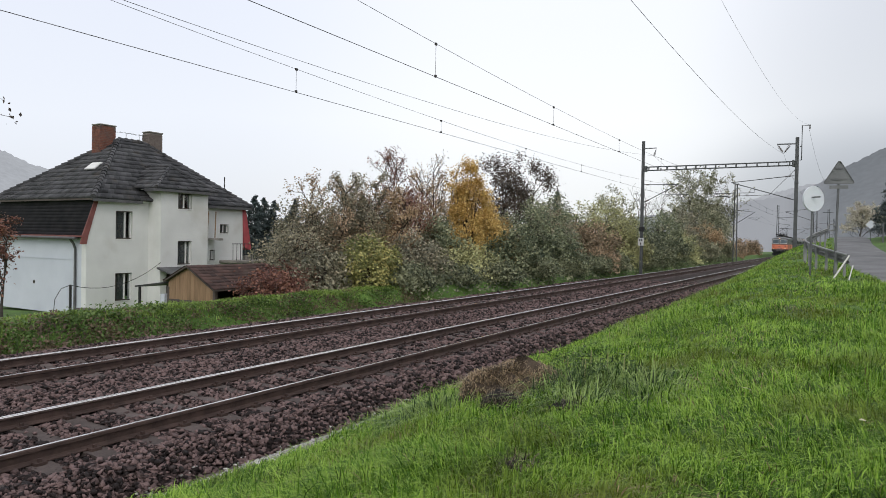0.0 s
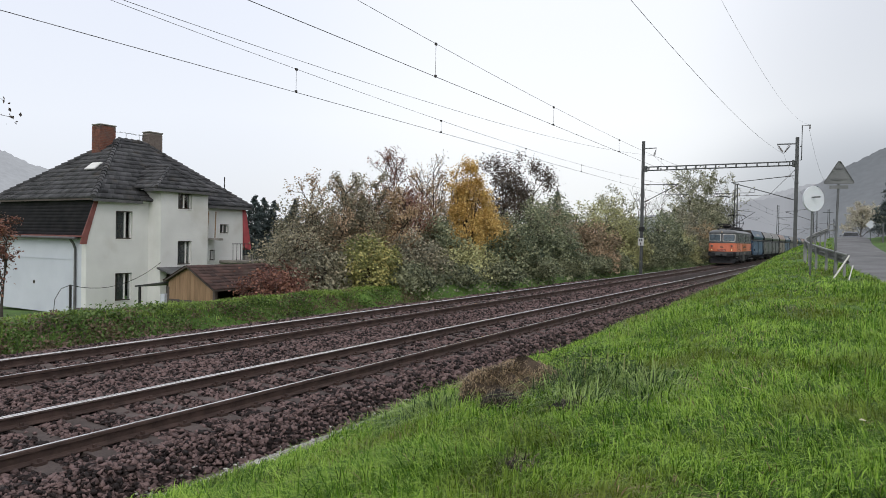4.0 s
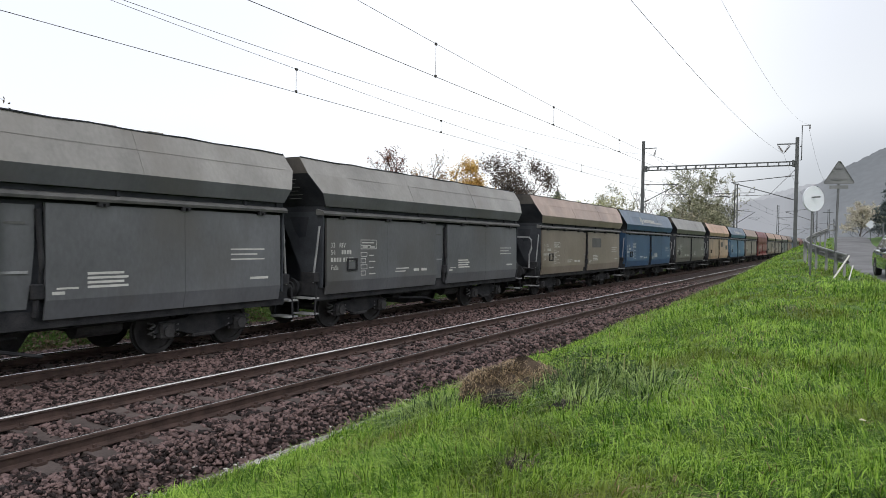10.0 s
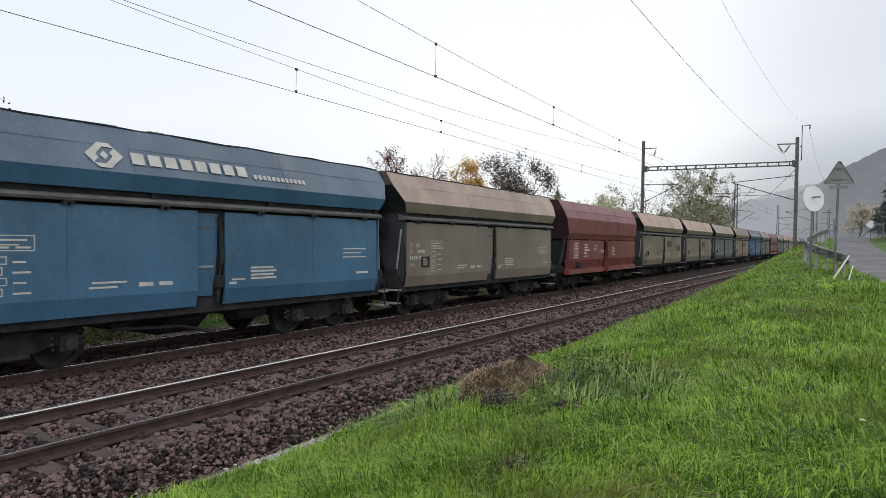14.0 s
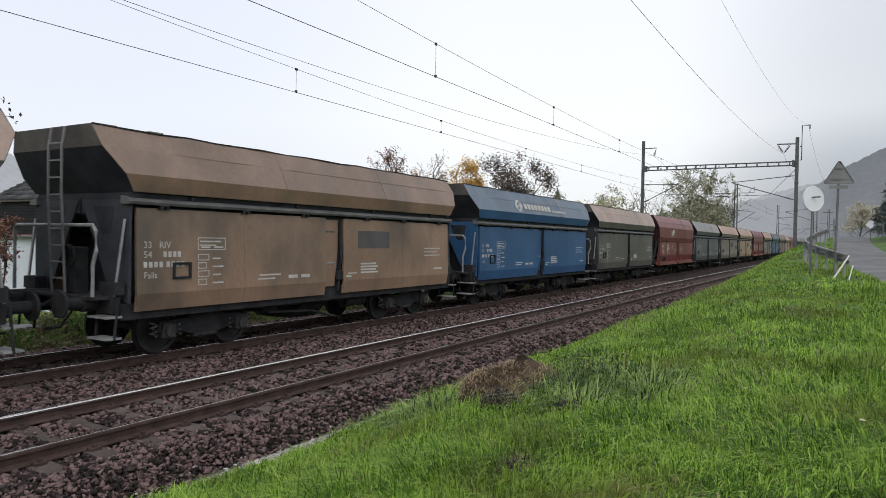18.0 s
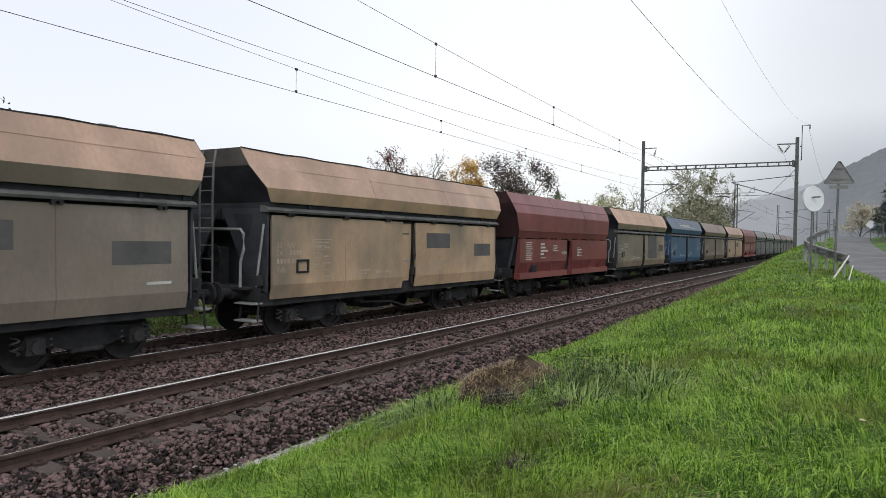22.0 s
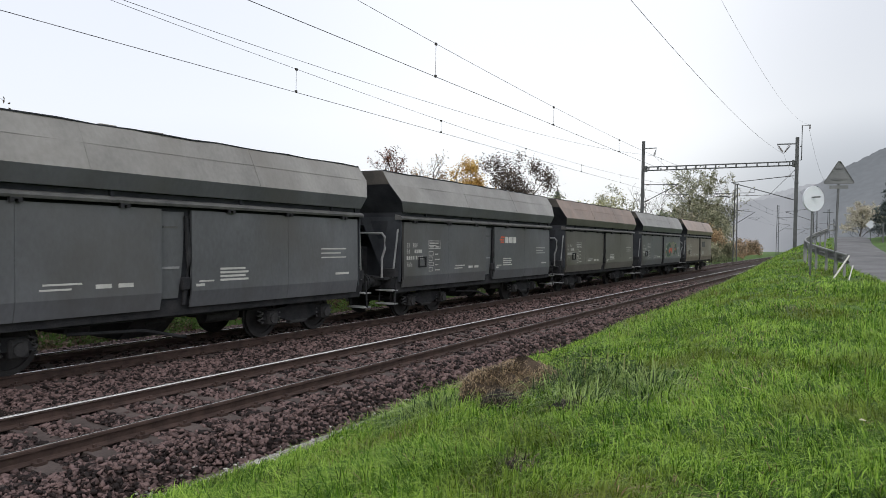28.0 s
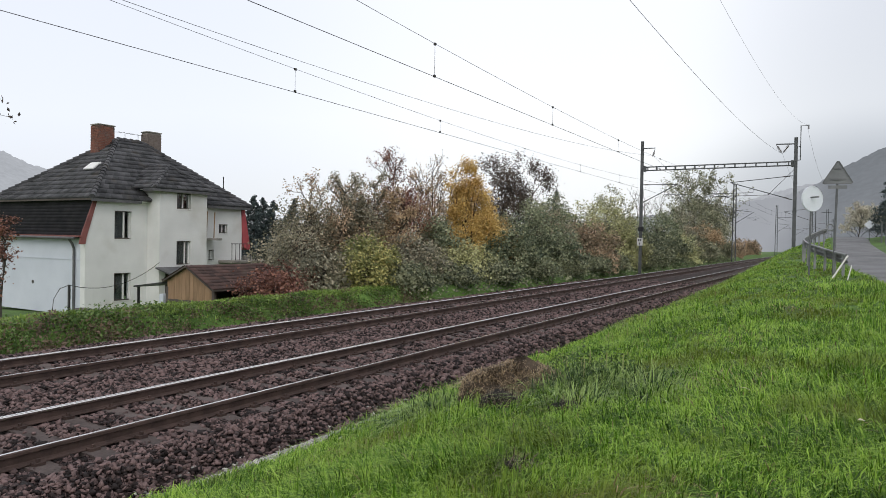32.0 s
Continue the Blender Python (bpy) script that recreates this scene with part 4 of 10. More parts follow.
    q0, q1 = (BX + 0.3, B0 - 0.5, BE), (BX + 0.3, B1 + 0.4, BE)
    k0, k1 = (-31.9, B0 - 0.5, BE + 0.05), (-31.9, B1 + 0.4, BE + 0.05)
    t0, t1 = (-30.25, 22.95, 5.75), (-32.4, 22.95, 5.78)
    bm = bmesh.new()
    v = [bm.verts.new(Vector(q) - Vector((0, 0, 0.03))) for q in (q0, q1, k0, k1, t0, t1)]
    for f in ((0, 1, 4), (2, 0, 4, 5), (1, 3, 5, 4)):
        bm.faces.new([v[i] for i in f])
    bm.faces.new([v[i] for i in (2, 3, 1, 0)])
    part("roof_deck", bm, H_SHINGLE, br)
    tile_field("bay_tiles", br, H_TILE, (q0, q1, t0, t0), 6, 0.30, 0.075, "rows of weathered dark tiles")
    tile_field("bay_tiles", br, H_TILE, (k0, q0, t0, t1), 6, 0.30, 0.075, "rows of weathered dark tiles")
    for a, b in ((q0, t0), (q1, t0), (t0, t1)):
        a, b = Vector(a), Vector(b)
        bm = bmesh.new()
        n = max(2, int((b - a).length / 0.34))
        for k in range(n):
            tube(bm, [a.lerp(b, k / n) + Vector((0, 0, 0.05)), a.lerp(b, (k + 1.12) / n) + Vector((0, 0, 0.02))], [0.10, 0.085], 8)
        tagged(part("hip_tiles", bm, H_TILE, br), kind="stuff")
    part("eave_board", box(bmesh.new(), (BX + 0.24, B0 - 0.5, BE - 0.15), (BX + 0.3, B1 + 0.4, BE - 0.02)), H_ZINC, br)
    part("eave_board", box(bmesh.new(), (HX + O, B0 - 0.5, BE - 0.15), (BX + 0.24, B0 - 0.44, BE - 0.02)), H_ZINC, br)
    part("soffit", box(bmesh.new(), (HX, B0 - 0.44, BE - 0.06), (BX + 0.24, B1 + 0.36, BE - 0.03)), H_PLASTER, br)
    # fittings
    sky = part("roof_window", box(bmesh.new(), (-0.42, -0.30, 0.0), (0.42, 0.30, 0.09), 0.02), M_WHITEPLATE, h, "small pale roof window")
    sky.matrix_basis = pose(-33.0, 20.55, 5.60, 39.5, 0, 0)
    sg = part("pane", box(bmesh.new(), (-0.36, -0.24, 0.09), (0.36, 0.24, 0.096)), H_FRAME, sky)
    shelf = part("balcony_shelf", box(bmesh.new(), (BX - 0.9, B1, 1.96), (HX + 0.75, B1 + 1.25, 2.08), 0.02), H_CONCRETE, h, "narrow stained concrete balcony")
    for y, x in ((B1 + 0.25, HX + 0.65), (B1 + 0.75, HX + 0.65)):
        part("balcony_post", tube(bmesh.new(), [(x, y, 2.08), (x + 0.02, y + 0.03, 3.5)], 0.03, 6), H_WOOD, shelf)
    deck = part("terrace_slab", box(bmesh.new(), (HX, 26.0, 0.70), (HX + 1.1, 28.9, 0.86), 0.03), H_CONCRETE, h, "mossy concrete terrace slab")
    for k in range(6):
        part("rail_bar", tube(bmesh.new(), [(HX + 1.0, 26.1 + 0.27 * k, 0.86), (HX + 1.0, 26.1 + 0.27 * k, 1.80)], 0.015, 5), H_IRON, deck)
    part("top_rail", tube(bmesh.new(), [(HX + 1.0, 26.05, 1.78), (HX + 1.0, 27.55, 1.78)], 0.02, 5), H_IRON, deck)
    part("planter", box(bmesh.new(), (HX + 0.7, 27.1, 0.86), (HX + 1.0, 27.6, 1.12), 0.03), H_CONCRETE, deck)
    part("terrace_pier", box(bmesh.new(), (HX + 0.5, 27.9, HZ), (HX + 0.9, 28.3, 0.70)), H_PLASTER, deck)
    can = part("porch_canopy", prism(bmesh.new(), [(BX - 0.02, 0.62), (BX + 1.25, 0.30), (BX + 1.25, 0.24), (BX - 0.02, 0.54)], "y", 21.35, 23.3), H_ZINC, h, "grey sheet canopy over the porch")
    part("porch_post", tube(bmesh.new(), [(BX + 1.15, 21.45, HZ), (BX + 1.15, 21.45, 0.28)], 0.04, 6), H_WOOD, can)
    part("porch_door", box(bmesh.new(), (BX, 21.9, HZ), (BX + 0.03, 22.8, 0.4)), H_DARK, can, "dark porch doorway")
    for y, z, ln_ in ((23.2, 7.42, 0.9), (24.0, 7.42, 0.7)):
        bm = bmesh.new()
        tube(bm, [(-34.3, y, z - 0.1), (-34.3, y, z + 0.35)], 0.012, 5)
        tube(bm, [(-34.3, y - ln_ / 2, z + 0.33), (-34.3, y + ln_ / 2, z + 0.36)], 0.01, 4)
        for k in range(4):
            tube(bm, [(-34.5, y - ln_ / 2 + ln_ * k / 3, z + 0.34), (-34.1, y - ln_ / 2 + ln_ * k / 3, z + 0.34)], 0.008, 4)
        part("aerial", bm, H_IRON, h, "thin television aerial")
    part("flue_pipe", tube(bmesh.new(), [(-31.0, 27.2, 4.6), (-31.0, 27.2, 5.6)], 0.03, 6), H_IRON, h)
    chimney(-35.1, -34.4, 21.75, 22.65, 6.3, 8.02, H_BRICK, "broad red brick chimney on the roof ridge")
    chimney(-34.7, -34.1, 24.5, 25.35, 6.2, 7.98, H_GREYBRICK, "grey-brown brick chimney behind the ridge")


build_house()


def build_shed():
    s = thing("garden_shed", "low wooden shed with a brown tiled gable roof", "shed")
    y0, y1, rx, rz = 17.34, 21.3, -21.64, 1.07
    l, r = (-23.0, 0.45), (-20.1, 0.22)
    base = -1.35
    for side, (ex, ez) in (("l", l), ("r", r)):
        a, b = (ex, y0 - 0.15, ez), (ex, y1 + 0.15, ez)
        c, d = (rx, y1 + 0.15, rz), (rx, y0 - 0.15, rz)
        bm = bmesh.new()
        vs = [bm.verts.new(Vector(q) + Vector((0, 0, dz))) for dz in (-0.07, -0.02) for q in (a, b, c, d)]
        for f in ((3, 2, 1, 0), (4, 5, 6, 7), (0, 1, 5, 4), (1, 2, 6, 5), (2, 3, 7, 6), (3, 0, 4, 7)):
            bm.faces.new([vs[i] for i in f])
        bmesh.ops.recalc_face_normals(bm, faces=bm.faces)
        part("roof_deck", bm, H_REVEAL, s)
        tile_field("roof_tiles", s, H_BROWNTILE, (a, b, c, d), 8, 0.28, 0.035, "rows of brown tiles with moss")
    n = 12
    first = None
    for k in range(n):
        x0 = -22.85 + (2.6 / n) * k
        x1 = x0 + 2.6 / n - 0.012
        top = min(np.interp((x0 + x1) / 2, (l[0], rx), (l[1], rz)), np.interp((x0 + x1) / 2, (rx, r[0]), (rz, r[1]))) - 0.06
        part("board", box(bmesh.new(), (x0, y0, -0.28 + 0.01 * (k % 3)), (x1, y0 + 0.03, top)), H_WOOD, s)
    part("tie_beam", box(bmesh.new(), (-22.9, y0 - 0.02, -0.36), (-20.2, y0 + 0.08, -0.27)), H_REVEAL, s)
    for x in (-22.85, -20.25):
        for y in (y0 + 0.05, y1 - 0.05):
            part("post", box(bmesh.new(), (x - 0.06, y - 0.06, base), (x + 0.06, y + 0.06, 0.2)), H_REVEAL, s)
    part("back_wall", box(bmesh.new(), (-22.9, y1 - 0.1, base), (-20.2, y1, 0.3)), H_REVEAL, s)
    part("side_wall", box(bmesh.new(), (-22.95, y0 + 0.1, base), (-22.88, y1 - 0.1, 0.35)), H_REVEAL, s)
    part("firewood_pile", box(bmesh.new(), (-22.6, y0 + 0.5, base), (-20.6, y1 - 0.4, -0.5), 0.05), H_WOOD, s, "stacked firewood in the dark")
    p = thing("garden_pump_post", "small pale box on a post beside the shed", "post")
    part("post_box", box(bmesh.new(), (-23.7, 17.6, -0.75), (-23.45, 17.85, -0.15), 0.02), H_PALE, p)
    part("post", box(bmesh.new(), (-23.64, 17.66, -1.35), (-23.51, 17.79, -0.75)), H_WOOD, p)
    c = thing("lean_to", "thin dark lean-to roof on a post", "lean-to")
    part("sheet", prism(bmesh.new(), [(-25.2, 0.05), (-23.4, 0.28), (-23.4, 0.34), (-25.2, 0.11)], "y", 17.5, 18.9), H_IRON, c)
    part("post", box(bmesh.new(), (-25.1, 17.6, -1.4), (-25.02, 17.68, 0.06)), H_IRON, c)
    w = thing("washing_line", "black post with a slack line to the house", "washing line")
    part("line_post", box(bmesh.new(), (-28.52, 16.70, -1.5), (-28.44, 16.78, 0.02)), H_IRON, w)
    part("foot_stone", box(bmesh.new(), (-28.3, 16.8, -1.45), (-27.3, 17.3, -0.98), 0.06), H_REVEAL, w)
    pts = [Vector((-28.48, 16.74, 0.0)).lerp(Vector((-28.95, 21.5, 0.85)), k / 10) - Vector((0, 0, 0.55 * (1 - (k / 5 - 1) ** 2))) for k in range(11)]
    part("line", tube(bmesh.new(), pts, 0.014, 5), H_IRON, w)
    part("line_tail", tube(bmesh.new(), [(-28.48, 16.74, 0.0), (-28.75, 16.5, -0.15), (-28.95, 16.35, -0.6), (-29.0, 16.3, -1.4)], 0.014, 5), H_IRON, w)


build_shed()


# ---------------------------------------------------------------- plants
LEAF = {
    "grey": leafy("grey_green_leaves", (0.091, 0.094, 0.068), (0.227, 0.218, 0.153), (0.455, 0.403, 0.286), 0.26),
    "green": leafy("dark_green_leaves", (0.055, 0.077, 0.050), (0.158, 0.188, 0.115), (0.40, 0.42, 0.25), 0.26),
    "dark": leafy("shady_bramble_leaves", (0.046, 0.058, 0.038), (0.122, 0.140, 0.084), (0.325, 0.335, 0.20), 0.26),
    "olive": leafy("olive_leaves", (0.140, 0.148, 0.074), (0.354, 0.345, 0.168), (0.620, 0.620, 0.317), 0.26),
    "lime": leafy("yellow_green_leaves", (0.085, 0.104, 0.042), (0.260, 0.273, 0.101), (0.598, 0.533, 0.208), 0.26),
    "yellow": leafy("golden_autumn_leaves", (0.34, 0.20, 0.06), (0.62, 0.42, 0.13), (0.80, 0.60, 0.24), 0.26),
    "amber": leafy("amber_autumn_leaves", (0.195, 0.130, 0.058), (0.442, 0.286, 0.117), (0.620, 0.468, 0.195), 0.26),
    "rust": leafy("rusty_leaves", (0.177, 0.129, 0.081), (0.400, 0.272, 0.160), (0.620, 0.464, 0.272), 0.26),
    "brown": leafy("brown_green_leaves", (0.124, 0.104, 0.073), (0.305, 0.240, 0.159), (0.598, 0.429, 0.286), 0.26),
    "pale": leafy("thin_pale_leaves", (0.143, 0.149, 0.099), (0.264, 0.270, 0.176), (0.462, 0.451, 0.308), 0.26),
    "red": leafy("dark_red_leaves", (0.072, 0.032, 0.026), (0.165, 0.072, 0.056), (0.36, 0.18, 0.125), 0.26),
    "sooty": leafy("dark_withered_leaves", (0.035, 0.028, 0.024), (0.075, 0.058, 0.048), (0.14, 0.105, 0.08), 0.26),
    "weed": leafy("dark_weed_leaves", (0.025, 0.05, 0.012), (0.065, 0.12, 0.03), (0.15, 0.22, 0.07), 0.3),
    # distance haze over the lane's far trees is put into these pale tones
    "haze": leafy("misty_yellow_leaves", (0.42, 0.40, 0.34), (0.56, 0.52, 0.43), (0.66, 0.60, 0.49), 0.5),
    "needle": leafy("dark_fir_needles", (0.032, 0.046, 0.050), (0.062, 0.082, 0.084), (0.11, 0.14, 0.138), 0.15),
}
M_BARK = surface("grey_brown_bark", (0.030, 0.025, 0.022), (0.085, 0.072, 0.062), 4, 0.95, 0, 0.5, 30)


def leaf_mesh(name, centres, size, rng, slim=0.55, droop=0.0, facing=0.75):
    """Many small pointed leaves, each a kinked diamond; most turn their faces to the sky and outwards."""
    n = len(centres)
    mid = centres.mean(0)
    out = centres - mid
    out /= np.linalg.norm(out, axis=1, keepdims=True) + 1e-6
    up = rng.standard_normal((n, 3)) * 0.6 + facing * (0.55 * out + np.array([0.0, 0.0, 0.8]))
    up /= np.linalg.norm(up, axis=1, keepdims=True)
    d = np.cross(up, rng.standard_normal((n, 3)))
    d[:, 2] -= droop
    d /= np.linalg.norm(d, axis=1, keepdims=True) + 1e-9
    s = np.cross(d, up)
    s /= np.linalg.norm(s, axis=1, keepdims=True) + 1e-9
    L = (size * (0.6 + 0.8 * rng.random(n)))[:, None]
    v = np.stack([centres - d * L / 2, centres + s * L * slim / 2 + up * L * 0.08, centres + d * L / 2, centres - s * L * slim / 2 + up * L * 0.08], 1)
    return mesh_from(name, v.reshape(-1, 3), np.arange(4 * n).reshape(n, 4))


def crown_points(rng, clumps, per, rx, ry, z0, z1, spread, hollow=0.35, flat=0.0):
    """Clump centres in an uneven egg, and points round them."""
    c = rng.standard_normal((clumps, 3))
    c /= np.linalg.norm(c, axis=1, keepdims=True)
    c *= (hollow + (1 - hollow) * rng.random(clumps) ** 0.5)[:, None]
    c *= (1 + 0.22 * np.sin(3 * np.arctan2(c[:, 1], c[:, 0]) + 5 * c[:, 2] + rng.random() * 6))[:, None]
    mid, half = (z0 + z1) / 2, (z1 - z0) / 2
    c = c * (rx, ry, half) + (0, 0, mid)
    p = np.repeat(c, per, 0) + rng.standard_normal((clumps * per, 3)) * spread
    return c, p


def limbs(bm, rng, trunk_top, tips, r0, base_z):
    """Branches that leave the trunk below each tip and bend up to it."""
    for t in tips:
        f = rng.uniform(0.25, 0.9)
        a = Vector((0, 0, base_z + (trunk_top - base_z) * f * 0.9))
        b = Vector(t)
        m = a.lerp(b, 0.5) + Vector((rng.uniform(-0.1, 0.1), rng.uniform(-0.1, 0.1), -0.12 * (b - a).length))
        tube(bm, [a, m, b], [r0 * 0.5, r0 * 0.28, 0.008], 5, caps=False)


def twigs(bm, rng, start, way, length, depth, out):
    """A forking twig; the points along its last forks are left in out."""
    end = start + way * length
    mid = start.lerp(end, 0.5) + Vector(rng.normal(0, 0.06 * length, 3))
    r = 0.007 + 0.010 * depth
    tube(bm, [start, mid, end], [r, r * 0.75, r * 0.5], 4 if depth else 3, caps=False)
    if depth == 0:
        out += [start.lerp(mid, 0.5), mid, mid.lerp(end, 0.5), end]
        return
    for k in range(3):
        d = (way + Vector(rng.normal(0, 0.55, 3)) + Vector((0, 0, 0.18))).normalized()
        twigs(bm, rng, mid.lerp(end, 0.25 + 0.375 * k), d, length * rng.uniform(0.5, 0.75), depth - 1, out)


def tree(x, y, top, r, leaf, label, name="tree", density=1.0, size=0.11, bare=0.0, low=0.25, seed=1, base=None, stems=1, fill=0.0):
    rng = np.random.default_rng(seed)
    z = ground_z(x, y) - 0.05 if base is None else base
    h = top - z
    t = thing(name, label, "tree" if name == "tree" else "shrub", pose(x, y, z))
    trunk, work = bmesh.new(), bmesh.new()
    pts = []
    for k in range(stems):
        a = 2 * math.pi * k / max(1, stems) + rng.uniform(0, 1)
        o, lean = (0.0, 0.12 * r) if stems == 1 else (0.18, 0.45 * r)
        u = Vector((math.cos(a), math.sin(a), 0))
        line = [u * o - Vector((0, 0, 0.3)), u * (o * 1.4) + Vector((0, 0, h * 0.3)), u * lean + Vector((0, 0, h * 0.58)), u * lean * 1.3 + Vector((0, 0, h * 0.86))]
        tube(trunk, line, [0.016 * h ** 0.9 + 0.01, 0.012 * h ** 0.9, 0.008 * h ** 0.8, 0.004], 7)
        if bare > 0.3:
            n = int((9 + 5 * r) / stems ** 0.5)
            for j in range(n):
                f = 0.30 + 0.68 * (j + rng.random()) / n
                p = line[1].lerp(line[2], (f - 0.3) / 0.28) if f < 0.58 else line[2].lerp(line[3], (f - 0.58) / 0.4)
                q = rng.uniform(0, 2 * math.pi)
                d = Vector((math.cos(q), math.sin(q), 0.55 + 0.9 * f)).normalized()
                twigs(work, rng, p, d, r * (0.75 - 0.38 * f) * rng.uniform(0.75, 1.2), 2, pts)
    part("trunk", trunk, M_BARK, t)
    if bare > 0.3:
        per = max(1, int(density * 5.0 * (1.25 - bare)))
        p = np.repeat(np.array([tuple(q) for q in pts]), per, 0)
        p = p + rng.standard_normal(p.shape) * (0.26 if leaf == "sooty" else 0.10)
        if fill:
            clumps = max(20, int(46 * fill * r))
            c, q = crown_points(rng, clumps, 80, r * 0.95, r * 0.98, h * 0.15, h * 0.80, 0.13 * r ** 0.5 + 0.08, hollow=0.45)
            limbs(work, rng, h * 0.6, c[:30], 0.012 * h ** 0.8, h * 0.12)
            p = np.concatenate([p, q])
    else:
        clumps = max(22, int(38 * density * r))
        c, p = crown_points(rng, clumps, int(86 * density), r * 0.92, r * 0.95, h * low, h * 0.95, 0.125 * r ** 0.5 + 0.07, hollow=0.55)
        limbs(work, rng, h * 0.85, c[: min(len(c), 40)], 0.012 * h ** 0.8, h * 0.12)
        for k in range(int(10 * r)):
            b = Vector(c[k % len(c)])
            d = Vector((rng.normal() * 0.4, rng.normal() * 0.4, abs(rng.normal()) * 0.6 + 0.5)).normalized()
            e = []
            twigs(work, rng, b, d, rng.uniform(0.3, 0.6), 1, e)
            p = np.concatenate([p, np.repeat(np.array([tuple(q) for q in e]), 2, 0) + rng.standard_normal((2 * len(e), 3)) * 0.06])
    part("branch_work", work, M_BARK, t)
    if leaf:
        p = p[p[:, 2] > 0.02]
        tagged(hang("crown", leaf_mesh("crown", p, size, rng), LEAF[leaf], t), kind="stuff")
    return t


def fir(x, y, top, r, label, seed, base=None):
    rng = np.random.default_rng(seed)
    z = ground_z(x, y) if base is None else base
    h = top - z
    t = thing("fir_tree", label, "tree", pose(x, y, z))
    part("trunk", tube(bmesh.new(), [(0, 0, -0.3), (0, 0, h * 0.97)], [0.03 * h, 0.01], 7), M_BARK, t)
    pts, boughs = [], bmesh.new()
    n = int(17 * h)
    for k in range(n):
        f = (k + rng.random()) / n
        zz = h * (0.08 + 0.92 * f)
        rr = r * (1 - f) ** 0.8 * rng.uniform(0.7, 1.15) + 0.06
        a = rng.uniform(0, 2 * math.pi)
        tip = np.array([rr * math.cos(a), rr * math.sin(a), zz - 0.18 * rr])
        root = np.array([0, 0, zz + 0.12 * rr])
        if k % 3 == 0:
            tube(boughs, [root, tip], [0.02, 0.006], 4, caps=False)
        m = int(110 * rr + 24)
        w = rng.random(m) ** 0.7
        pts.append(root + (tip - root) * w[:, None] + rng.standard_normal((m, 3)) * 0.09 * (0.4 + rr * 0.5))
    part("branch_work", boughs, M_BARK, t)
    p = np.concatenate(pts)
    tagged(hang("crown", leaf_mesh("crown", p, 0.17, rng, 0.34, 0.4), LEAF["needle"], t), kind="stuff")
    return t


TWIG = (-19.0, 9.37, 5.6)


